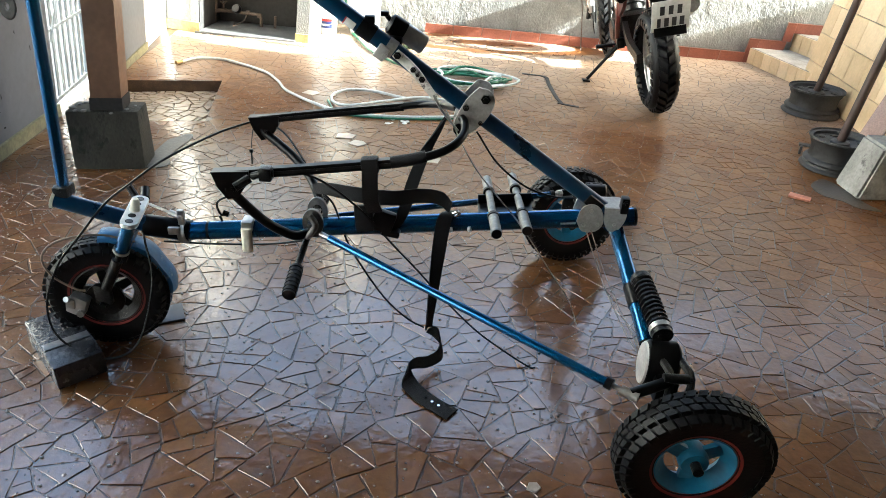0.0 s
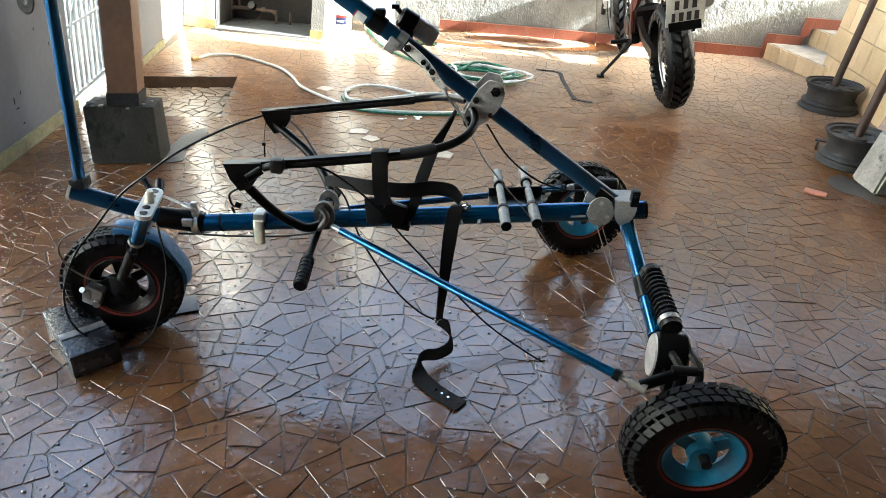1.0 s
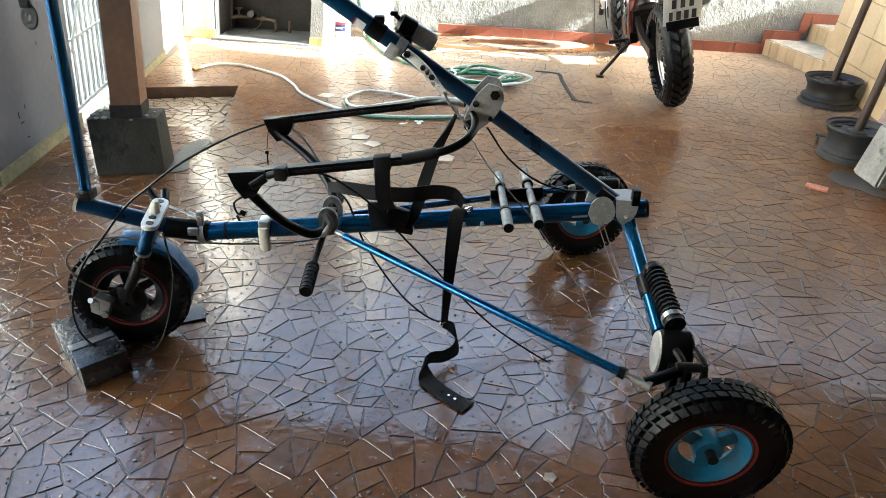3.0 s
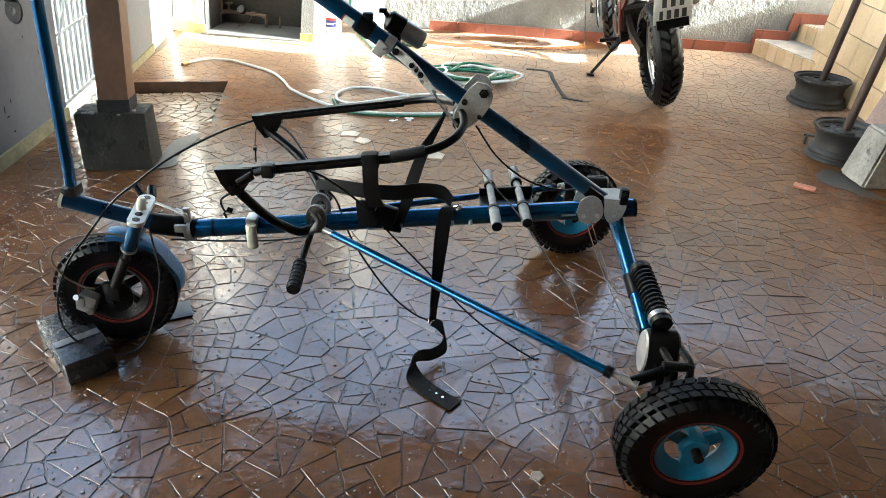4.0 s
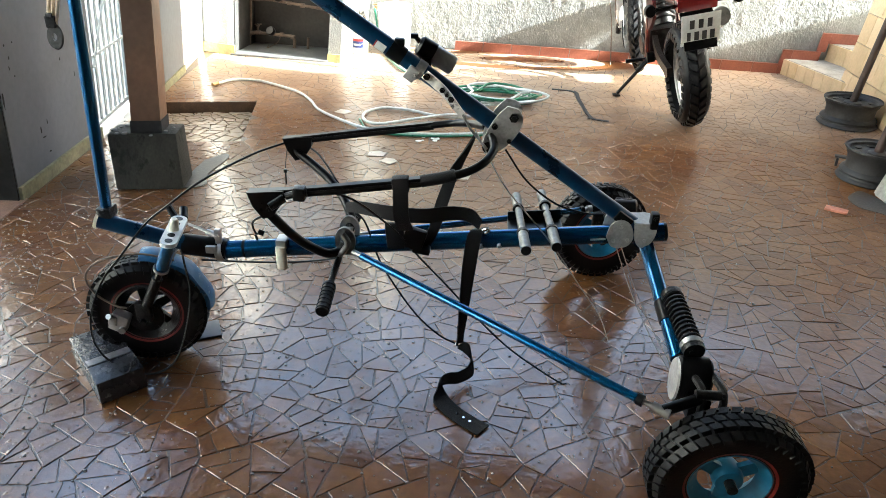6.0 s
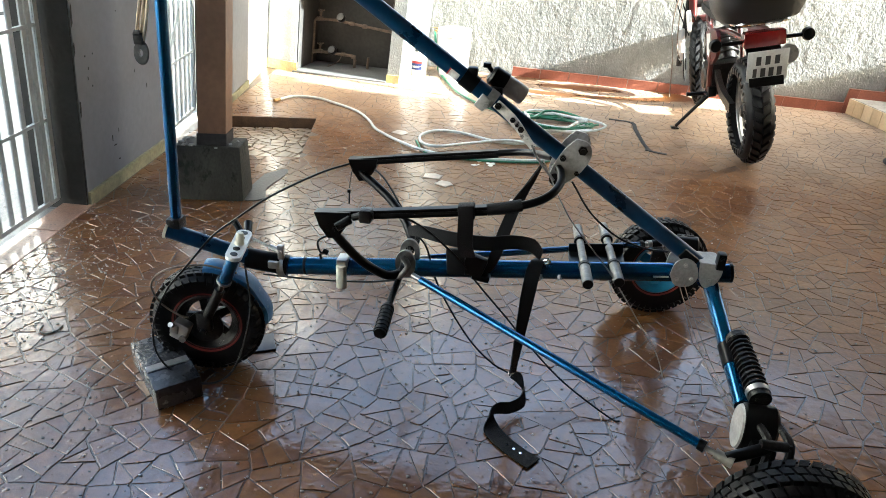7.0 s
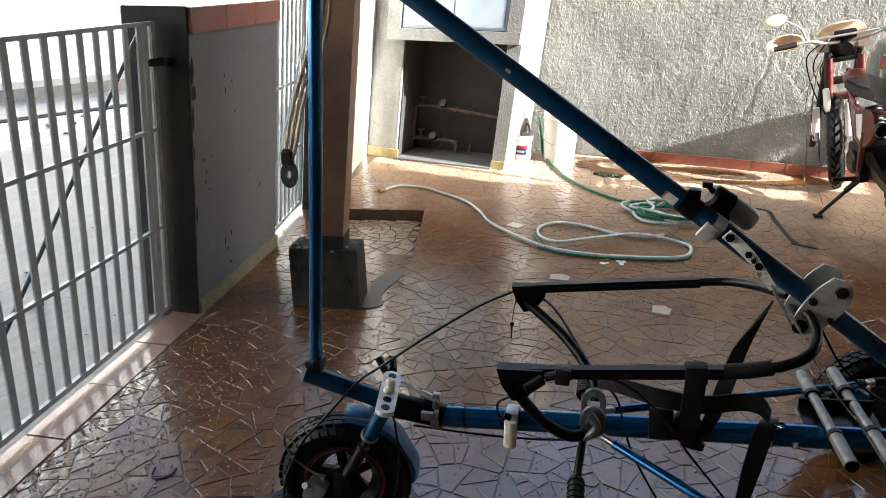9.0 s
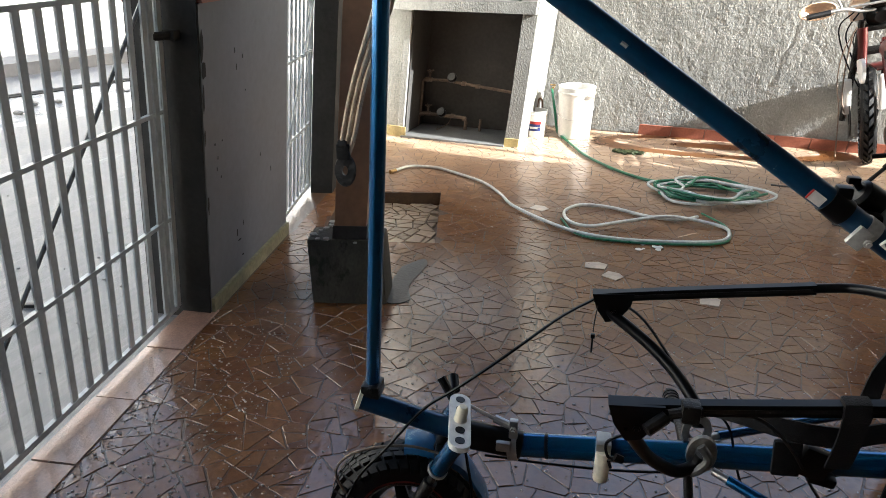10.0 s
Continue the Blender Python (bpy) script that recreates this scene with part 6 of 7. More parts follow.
# moss lump in the wet
random.seed(8)
bm = B()
for k in range(46):
    a, r = random.uniform(0, 6.28), random.uniform(0, 1) ** 0.6
    s = random.uniform(0.008, 0.022)
    bmesh.ops.create_icosphere(bm, subdivisions=1, radius=s, matrix=Matrix.Translation((-0.84 + 0.10 * r * math.cos(a), 5.69 + 0.055 * r * math.sin(a), s * 0.4)) @ Matrix.Diagonal((1.3, 1, 0.8, 1)))
solo("moss_lump", bm, MOSS, "dark lump of wet moss and leaves on the tiles", "debris")

# dark strap-like stain and metal strip on the floor
bm = B()
ribbon(bm, [(0.05, 5.27, 0.003), (0.205, 5.25, 0.003), (0.235, 5.09, 0.003), (0.29, 4.80, 0.003), (0.325, 4.68, 0.003)], [(0.0, 0.012, 0), (0.012, 0.006, 0), (0.013, 0, 0), (0.012, 0.0, 0), (0.012, 0.0, 0)], 0.002, 3)
ribbon(bm, [(0.30, 4.68, 0.003), (0.36, 4.655, 0.003), (0.43, 4.64, 0.003)], (0, 0.012, 0), 0.002, 3)
solo("metal_strip", bm, RUSTY, "bent dark metal strip lying flat on the tiles", "strip")
bm = B()
sweep(bm, [(-1.605, 1.925, 0.003), (-1.59, 1.895, 0.003), (-1.56, 1.89, 0.003), (-1.542, 1.915, 0.003), (-1.545, 1.945, 0.003)], 0.0028, 6, 5)
solo("wire_hook", bm, BLACK, "small bent wire hook on the tiles", "wire")
# loose pale tiles and the clay piece
for nm, x, y, w, h, a, m_, lab in (("loose_tile", -0.775, 3.68, 0.12, 0.05, 10, PALE_TILE, "loose pale tile shard on the floor"), ("loose_tile", -0.69, 3.60, 0.10, 0.05, -20, PALE_TILE, "loose pale tile shard on the floor"), ("loose_tile", -1.16, 4.31, 0.11, 0.055, -15, PALE_TILE, "loose pale tile shard beside the hose"), ("loose_tile", -0.30, 3.50, 0.10, 0.06, 5, PALE_TILE, "loose pale tile shard on the floor")):
    bm = B()
    q = [(-0.5, -0.5), (0.35, -0.55), (0.5, 0.2), (0.1, 0.5), (-0.45, 0.35)]
    prism(bm, [(a_ * w * 0.85, b_ * h * 1.4, 0.0005) for a_, b_ in q], [(a_ * w * 0.83, b_ * h * 1.36, 0.0034) for a_, b_ in q])
    solo(nm, bm, m_, lab, "tile shard", group="loose tile shards", m=Matrix.Translation((*back(x, y), 0)) @ Matrix.Rotation(radians(a), 4, "Z"))
bm = B()
box(bm, (0, 0, 0.006), (0.095, 0.048, 0.011), None, 0.003)
solo("clay_piece", bm, mat("broken_clay", (0.50, 0.20, 0.13), 0.7, var=0.25, scale=20, bump=0.5, bscale=90), "broken piece of orange clay brick on the floor", "brick piece", m=Matrix.Translation((1.438, 3.590, 0)) @ Matrix.Rotation(radians(-25), 4, "Z"))
bm = B()
q = [(-0.018, -0.012), (0.006, -0.017), (0.018, 0.0), (0.007, 0.015), (-0.013, 0.011)]
prism(bm, [(a, b, 0.001) for a, b in q], [(a * 0.9, b * 0.9, 0.005) for a, b in q])
solo("paper_scrap", bm, PALE_TILE, "small pale scrap stuck to the wet tiles", "scrap", m=Matrix.Translation((0.272, 1.612, 0)))
random.seed(21)
bm = B()
for k in range(7):
    x, y = -0.575 + random.uniform(-0.05, 0.05), 4.04 + random.uniform(-0.06, 0.06)
    r = random.uniform(0.008, 0.022)
    pts = [(x + r * random.uniform(0.6, 1.2) * math.cos(t), y + r * random.uniform(0.6, 1.2) * math.sin(t)) for t in (0.2, 1.3, 2.4, 3.6, 4.7, 5.6)]
    prism(bm, [(a, b, 0.0008) for a, b in pts], [(a, b, 0.0028) for a, b in pts])
solo("plaster_crumbs", bm, WHITE_WALL, "flat white plaster crumbs on the tiles", "crumbs", "stuff")


# ---- car wheels with poles, used as stands ----
def rim_stand(c, r, h, lean_dir, label, pole_h=2.2):
    st_ = thing("pole_stand", label, "pole stand", Matrix.Translation(vec(c)), "pole stands")
    bm = B()
    prof = [(0.30, 0.74), (0.42, 0.80), (0.62, 0.84), (0.74, 0.80), (0.82, 0.84), (0.86, 0.93), (0.95, 0.95), (0.97, 1.0), (1.0, 1.0), (1.01, 0.95), (0.95, 0.90), (0.92, 0.80), (0.86, 0.70), (0.84, 0.48), (0.86, 0.36), (0.96, 0.30), (0.99, 0.24), (0.95, 0.19), (0.97, 0.12), (1.04, 0.07), (1.06, 0.03), (1.03, 0.0), (0.98, 0.0), (0.90, 0.15), (0.80, 0.36), (0.78, 0.62), (0.70, 0.72), (0.30, 0.68)]
    lathe(bm, [(r * a, h * b) for a, b in prof], None, 44, closed=True)
    for v in bm.verts:
        # dents and bent flanges
        v.co *= 1 + 0.012 * noise.noise((v.co.x * 14, v.co.y * 14, v.co.z * 9 + r * 50))
    rim = part("wheel_rim", bm, RUSTY, st_, "rusty grey pressed steel car wheel")
    for k in range(8):
        bm = B()
        t = 2 * math.pi * k / 8
        p = Vector((r * 0.64 * math.cos(t), r * 0.64 * math.sin(t), h * 0.835))
        lathe(bm, [(0, 0.004), (r * 0.10, 0.004), (r * 0.10, 0.0), (0, 0.0)], Matrix.Translation(p) @ Matrix.Rotation(t, 4, "Z") @ Matrix.Diagonal((1, 1.5, 1, 1)), 12)
        part("vent_hole", bm, BLACK, rim, "dark oval vent hole")
    bm = B()
    lathe(bm, [(0, h * 0.74), (r * 0.33, h * 0.74), (r * 0.30, h * 0.86), (r * 0.2, h * 0.90), (0, h * 0.90)], None, 24)
    part("hub_fill", bm, RUSTY, st_, "dark crusted filling round the pole")
    bm = B()
    tube(bm, (0, 0, h * 0.8), (lean_dir[0] * pole_h, lean_dir[1] * pole_h, pole_h), 0.022, 16)
    part("pole", bm, POLE, st_, "brown painted steel pole")
    return st_


rim_stand((1.905, 5.03, 0), 0.166, 0.16, (LEAN, 0), "brown pole standing in a rusty car wheel by the cream wall")
rim_stand((1.730, 4.06, 0), 0.152, 0.165, (LEAN, 0), "brown pole standing in a dented car wheel beside a concrete block")
cb_ = thing("concrete_block", "rough grey concrete footing block on the tiles", "concrete block")
bm = B()
prism(bm, [(1.672, 3.85, 0), (1.708, 3.64, 0), (2.0, 3.70, 0), (1.98, 3.92, 0)], [(1.735, 3.86, 0.255), (1.765, 3.665, 0.255), (2.0, 3.71, 0.255), (1.98, 3.91, 0.255)])
bmesh.ops.bevel(bm, geom=bm.edges[:], offset=0.012, segments=2, affect="EDGES")
part("block", bm, CONCRETE, cb_)
for nm, lab, a, b, w, m_ in (("leaning_board", "pale worn board leaning behind the concrete block", (1.87, 4.16, 0.0), (2.10, 4.34, 0.52), 0.055, CURB), ("leaning_tile", "orange clay tile leaning against the wall", (1.97, 3.90, 0.26), (2.10, 3.94, 0.50), 0.06, YELLOW_TILE)):
    bm = B()
    a, b = vec(a), vec(b)
    sweep(bm, [a, a.lerp(b, 0.5), b], w, 4, 0, square=0.009)
    solo(nm, bm, m_, lab, "board")
bm = B()
box(bm, (1.655, 4.235, 0.045), (0.10, 0.035, 0.010), Matrix.Rotation(radians(-15), 3, "Z"), 0.002)
box(bm, (1.615, 4.225, 0.022), (0.012, 0.035, 0.045), Matrix.Rotation(radians(-15), 3, "Z"), 0.002)
solo("angle_bracket", bm, RUSTY, "small rusty angle bracket beside the car wheel", "bracket")
bm = B()
hb_ = [(1.80, 3.36), (1.80, 3.50), (2.05, 3.53), (2.05, 3.39)]
for (x0, y0), (x1, y1) in zip(hb_, hb_[1:] + hb_[:1]):
    p0, p1 = Vector((x0, y0, 0)), Vector((x1, y1, 0))
    box(bm, ((x0 + x1) / 2, (y0 + y1) / 2, 0.05), ((p1 - p0).length + 0.02, 0.024, 0.10), Matrix.Rotation(math.atan2(y1 - y0, x1 - x0), 3, "Z"), 0.003)
box(bm, (1.925, 3.445, 0.05), (0.024, 0.13, 0.10), None, 0.003)
solo("hollow_block", bm, PEDESTAL, "dark wet hollow concrete block lying on the tiles", "block")

# ---- motorcycle ----
def motorcycle():
    # x forward, y to its left, z up from the rear wheel's foot; it leans on the side stand
    base = Matrix.Translation((0.906, 4.718, 0)) @ Matrix.Rotation(radians(97), 4, "Z") @ Matrix.Rotation(radians(-12.5), 4, "X")
    bk = thing("motorcycle", "red and white trail motorcycle with black top case", "motorcycle", base)

    def Q(name, bm, material, label="", parent=None, grow=True, **k):
        # the body was drawn on a shorter wheelbase: drawn out forwards and upwards here
        if grow:
            for v in bm.verts:
                v.co.z *= 1.08 - 0.11 * max(0.0, min(1.0, (v.co.x - 0.3) / 0.7))
                v.co.x *= 1.13 if v.co.x > 0 else 1.0
        return part(name, bm, material, parent or bk, label, **k)

    def case_shell(bm, prof, c, seg=36):
        """A rounded-square shell: rows of half width, height and squareness."""
        rings = []
        for hw, z, f in prof:
            ring = []
            for k in range(seg):
                t = 2 * math.pi * k / seg
                u, v = math.cos(t), math.sin(t)
                g = (abs(u) ** 3.4 + abs(v) ** 3.4) ** (-1 / 3.4)
                ring.append(bm.verts.new((c[0] + hw * 0.92 * g * u, c[1] + hw * g * v, z)))
            rings.append(ring)
        for p, q in zip(rings, rings[1:]):
            for k in range(seg):
                bm.faces.new((p[k], p[(k + 1) % seg], q[(k + 1) % seg], q[k]))
        bm.faces.new(rings[0][::-1])
        bm.faces.new(rings[-1])

    def big_wheel(name, x, R, w, steer=0.0, y=0.0):
        m = Matrix.Translation((x, y, R)) @ Matrix.Rotation(radians(steer), 4, "Z") @ Matrix.Rotation(radians(90), 4, "X")
        bm = B()
        rr = R - 0.075
        lathe(bm, [(rr + 0.004, -0.022), (rr - 0.014, -0.016), (rr - 0.016, 0.016), (rr + 0.004, 0.022), (rr - 0.004, 0.022), (rr - 0.022, 0), (rr - 0.004, -0.022)], m, 48, closed=True)
        rim = Q(name, bm, STEEL, "aluminium spoked rim", grow=False)
        bm = B()
        for k in range(36):
            t = 2 * math.pi * k / 36
            t2 = t + (0.35 if k % 2 else -0.35)
            s = 1 if k % 4 < 2 else -1
            tube(bm, m @ Vector((0.03 * math.cos(t2), 0.03 * math.sin(t2), s * 0.028)), m @ Vector(((rr - 0.012) * math.cos(t), (rr - 0.012) * math.sin(t), 0)), 0.0022, 5)
        Q("spokes", bm, STEEL, "thin wire spokes", rim, False)
        bm = B()
        lathe(bm, [(0, -0.05), (0.028, -0.05), (0.045, -0.03), (0.045, 0.03), (0.028, 0.05), (0, 0.05)], m, 20)
        Q("hub", bm, GREASY, "oily wheel hub", rim, False)
        bm = B()
        prof = [(rr + 0.004 + (R - 0.030 - rr - 0.004) * max(0, math.sin(math.pi * k / 12)) ** 0.6, -w * math.cos(math.pi * k / 12)) for k in range(13)]
        lathe(bm, prof + [(rr + 0.002, 0)], m, 56, closed=True)
        Q("tyre", bm, RUBBER, "knobbly black tyre", rim, False)
        bm = B()
        n = 32
        for k in range(n):
            for z, sh, dzf, sk in ((-0.86, 0.30, 0.22, 0.4), (-0.33, 0.0, 0.27, 0.7), (0.33, 0.5, 0.27, -0.7), (0.86, 0.80, 0.22, -0.4)):
                a = 2 * math.pi * (k + sh) / n
                rad = R - (0.034 if abs(z) > 0.5 else 0.004)
                da = math.pi / n * 0.60
                q = []
                for rd in (rad - 0.034, rad):
                    for s, u in ((-1, -1), (1, -1), (1, 1), (-1, 1)):
                        drop = (0.030 if abs(z) > 0.5 else 0.012) if u * z > 0 else 0.0
                        t = a + s * da + sk * da * u
                        q.append(m @ Vector(((rd - drop) * math.cos(t), (rd - drop) * math.sin(t), z * w + u * w * dzf)))
                prism(bm, q[:4], q[4:])
        Q("tread", bm, RUBBER, "knobbly tread", rim, False, sharp=20)
        return rim

    big_wheel("rear_wheel", 0.0, 0.315, 0.074)
    fw = big_wheel("front_wheel", 1.345, 0.335, 0.045, -15, 0.04)
    bm = B()
    lathe(bm, [(0.05, -0.004), (0.13, -0.004), (0.13, 0.004), (0.05, 0.004)], Matrix.Translation((1.19, 0.145, 0.335)) @ Matrix.Rotation(radians(-15), 4, "Z") @ Matrix.Rotation(radians(90), 4, "X"), 28, closed=True)
    Q("brake_disc", bm, GREASY, "dark brake disc", fw)
    bm = B()
    for s in (-1, 1):
        sweep(bm, [(0.0, s * 0.095, 0.315), (0.25, s * 0.095, 0.345), (0.48, s * 0.07, 0.40)], 0.016, 4, 4, square=0.026)
    Q("swingarm", bm, GREASY, "dark swingarm")
    bm = B()
    for s in (-1, 1):
        sweep(bm, [(1.17, 0.10 + s * 0.095, 0.335), (1.155, 0.05 + s * 0.095, 0.62), (1.12, s * 0.095, 0.98)], 0.021, 12, 3)
    box(bm, (1.13, 0, 0.93), (0.06, 0.22, 0.03), Matrix.Rotation(radians(-20), 3, "Y"), 0.008)
    box(bm, (1.145, 0.015, 0.78), (0.06, 0.22, 0.03), Matrix.Rotation(radians(-20), 3, "Y"), 0.008)
    Q("front_fork", bm, GREASY, "dark front fork legs")
    for s in (-1, 1):
        bm = B()
        box(bm, (1.135, 0.075 + s * 0.10, 0.50), (0.035, 0.045, 0.24), Matrix.Rotation(radians(-5), 3, "Y"), 0.012)
        Q("fork_guard", bm, WHITE_BODY, "white plastic fork guard")
    bm = B()
    for s in (-1, 1):
        sweep(bm, [(1.05, 0, 0.86), (0.80, s * 0.06, 0.72), (0.45, s * 0.10, 0.66), (0.10, s * 0.09, 0.70), (-0.18, s * 0.08, 0.71)], 0.014, 8, 5)
        sweep(bm, [(0.62, s * 0.09, 0.70), (0.52, s * 0.09, 0.50), (0.50, s * 0.08, 0.32)], 0.014, 8, 5)
    sweep(bm, [(1.06, 0, 0.84), (0.96, 0, 0.55), (0.86, 0, 0.30), (0.55, 0, 0.26)], 0.018, 8, 5)
    Q("frame", bm, RED_BODY, "red steel frame tubes")
    bm = B()
    box(bm, (0.60, 0, 0.36), (0.25, 0.22, 0.20), None, 0.03)
    eng = Q("engine", bm, GREASY, "oily engine block")
    bm = B()
    tube(bm, (0.62, -0.02, 0.45), (0.71, -0.02, 0.63), 0.065, 18, 0.06)
    Q("cylinder", bm, GREASY, "", eng)
    for k in range(6):
        bm = B()
        tube(bm, (0.635 + 0.015 * k, -0.02, 0.48 + 0.026 * k), (0.64 + 0.015 * k, -0.02, 0.488 + 0.026 * k), 0.082, 18)
        Q("cooling_fin", bm, GREASY, "", eng)
    bm = B()
    lathe(bm, [(0, 0.0), (0.07, 0.0), (0.072, 0.03), (0.060, 0.042), (0, 0.046)], Matrix.Translation((0.58, 0.10, 0.36)) @ Matrix.Rotation(radians(-90), 4, "X"), 20)
    Q("clutch_cover", bm, GREASY, "", eng)
    bm = B()
    sweep(bm, [(0.74, -0.06, 0.58), (0.82, -0.09, 0.46), (0.70, -0.13, 0.34), (0.45, -0.15, 0.36), (0.25, -0.15, 0.44)], 0.018, 10, 6)
    tube(bm, (0.25, -0.155, 0.44), (-0.14, -0.165, 0.60), 0.048, 16)
    Q("exhaust", bm, STEEL, "exhaust pipe and silencer")
    bm = B()
    lathe(bm, [(0, -0.2), (0.07, -0.19), (0.085, -0.08), (0.09, 0.04), (0.07, 0.15), (0.04, 0.2), (0, 0.2)], Matrix.Translation((0.80, 0, 0.79)) @ Matrix.Rotation(radians(80), 4, "Y") @ Matrix.Diagonal((0.85, 0.9, 1, 1)), 24)
    Q("fuel_tank", bm, RED_BODY, "red fuel tank")
    for s in (-1, 1):
        bm = B()
        pts = [(1.00, 0.76), (0.93, 0.77), (0.90, 0.69), (0.93, 0.62), (0.98, 0.66)]
        plate(bm, pts, s * 0.155, 0.02, rounded=3)
        Q("shroud", bm, WHITE_BODY, "white tank shroud")
        bm = B()
        plate(bm, [(0.50, 0.66), (0.22, 0.69), (0.20, 0.58), (0.36, 0.48), (0.48, 0.50)], s * 0.125, 0.02, rounded=3)
        sp_ = Q("side_panel", bm, RED_BODY, "red side panel")
        bm = B()
        plate(bm, [(0.46, 0.65), (0.36, 0.66), (0.38, 0.51), (0.45, 0.53)], s * 0.137, 0.004)
        Q("side_sticker", bm, WHITE_BODY, "white graphic stripe", sp_)
        bm = B()
        sweep(bm, [(0.36, s * 0.125, 0.56), (0.42, s * 0.13, 0.42), (0.46, s * 0.13, 0.30), (0.44, s * 0.16, 0.28)], 0.017, 8, 4)
        Q("footrest_bracket", bm, RED_BODY, "red footrest bracket")
        bm = B()
        tube(bm, (0.45, s * 0.12, 0.29), (0.45, s * 0.27, 0.30), 0.013, 10)
        Q("footrest", bm, BLACK, "black footrest")
    bm = B()
    sweep(bm, [(0.74, 0, 0.80), (0.5, 0, 0.765), (0.2, 0, 0.755), (-0.02, 0, 0.765)], 0.115, 4, 5, square=0.032)
    bmesh.ops.bevel(bm, geom=bm.edges[:], offset=0.012, segments=2, affect="EDGES")
    Q("seat", bm, RUBBER, "long black seat")
    bm = B()
    prof = ((0.150, 0.790, 0.80), (0.195, 0.800, 0.90), (0.222, 0.850, 0.97), (0.232, 0.905, 1.0), (0.232, 0.925, 1.0))
    case_shell(bm, prof, (-0.10, 0))
    case = Q("top_case", bm, mat("matte_case_shell", (0.010, 0.010, 0.011), 0.42, var=0.2, scale=12, bump=0.2, bscale=200), "black rounded top case")
    bm = B()
    case_shell(bm, ((0.234, 0.928, 1.0), (0.234, 0.950, 1.0), (0.222, 1.010, 0.97), (0.190, 1.055, 0.90), (0.120, 1.080, 0.80), (0.03, 1.086, 0.7)), (-0.10, 0))
    Q("case_lid", bm, mat("shiny_case_lid", (0.030, 0.032, 0.036), 0.18, var=0.15, scale=9, coat=0.6), "glossy dark lid", case)
    for sg in (-1, 1):
        bm = B()
        sweep(bm, [(-0.20, sg * 0.224, 0.990), (-0.265, sg * 0.190, 0.985), (-0.305, sg * 0.120, 0.980)], 0.010, 4, 5, square=0.026)
        Q("case_reflector", bm, TAIL_RED, "red reflector wrapping the lid", case)
    bm = B()
    for s in (-1, 1):
        sweep(bm, [(0.20, s * 0.12, 0.76), (0.0, s * 0.14, 0.785), (-0.24, s * 0.13, 0.79), (-0.28, 0, 0.79)], 0.010, 8, 4)
    Q("luggage_rack", bm, CHROME, "chrome luggage rack")
    bm = B()
    box(bm, (-0.26, 0, 0.715), (0.08, 0.21, 0.075), None, 0.015)
    Q("tail_light", bm, TAIL_RED, "dark red tail light")
    bm = B()
    ribbon(bm, [(0.10, 0, 0.665), (-0.15, 0, 0.69), (-0.29, 0, 0.64), (-0.345, 0, 0.50)], (0, 0.085, 0), 0.006, 5)
    Q("rear_fender", bm, BLACK, "black rear mudguard")
    for s in (-1, 1):
        bm = B()
        tube(bm, (-0.22, s * 0.09, 0.70), (-0.22, s * 0.20, 0.70), 0.010, 8)
        lathe(bm, [(0, -0.04), (0.028, -0.03), (0.034, 0.0), (0.028, 0.02), (0, 0.025)], Matrix.Translation((-0.22, s * 0.23, 0.70)) @ Matrix.Rotation(radians(-90), 4, "Y"), 14)
        Q("indicator", bm, BLACK, "black turn indicator")
    rp = Matrix.Translation((-0.352, 0.0, 0.60)) @ Matrix.Rotation(radians(-16), 4, "Y")
    bm = B()
    box(bm, (0, 0, 0), (0.004, 0.200, 0.160), None, 0.0015)
    bm.transform(rp)
    pl_ = Q("number_plate", bm, PLATE_GREY, "grey number plate with dark bars")
    for y, z, w in ((0.045, 0.03, 0.028), (0.0, 0.03, 0.028), (-0.045, 0.03, 0.028), (0.06, -0.032, 0.022), (0.02, -0.032, 0.028), (-0.02, -0.032, 0.028), (-0.06, -0.032, 0.028)):
        bm = B()
        box(bm, (-0.003, y, z), (0.002, w * 0.85, 0.045))
        bm.transform(rp)
        Q("plate_bar", bm, DARK_MARK, "dark bar", pl_)
    # handlebar, guards, mirrors, front
    bm = B()
    sweep(bm, [(1.02, 0.40, 1.075), (1.05, 0.22, 1.08), (1.09, 0.10, 1.045), (1.09, -0.10, 1.045), (1.05, -0.22, 1.08), (1.02, -0.40, 1.075)], 0.012, 10, 6)
    tube(bm, (1.06, 0.18, 1.085), (1.06, -0.18, 1.085), 0.008, 8)
    hb = Q("handlebar", bm, STEEL, "steel handlebar with cross brace")
    for s in (-1, 1):
        bm = B()
        tube(bm, (1.035, s * 0.30, 1.078), (1.015, s * 0.43, 1.075), 0.018, 12)
        Q("grip", bm, RUBBER, "black rubber grip", hb)
        bm = B()
        sweep(bm, [(1.06, s * 0.26, 1.085), (1.11, s * 0.32, 1.075), (1.09, s * 0.44, 1.07)], 0.006, 8, 4)
        Q("lever", bm, STEEL, "", hb)
        bm = B()
        lathe(bm, [(0, 0.0), (0.045, 0.004), (0.062, 0.020), (0.066, 0.045), (0.060, 0.046), (0.055, 0.024), (0.040, 0.010), (0, 0.006)], Matrix.Translation((1.135, s * 0.36, 1.085)) @ Matrix.Rotation(radians(-82), 4, "Y") @ Matrix.Rotation(radians(8 * s), 4, "X") @ Matrix.Diagonal((0.85, 1.75, 1.3, 1)), 26, closed=True)
        Q("hand_guard", bm, ORANGE_GUARD, "sun-faded hand guard", hb)
        bm = B()
        sweep(bm, [(1.05, s * 0.23, 1.09), (1.05, s * 0.27, 1.18), (1.04, s * 0.36, 1.245)], 0.006, 8, 5)
        mi = Q("mirror_stem", bm, STEEL, "", hb)
        bm = B()
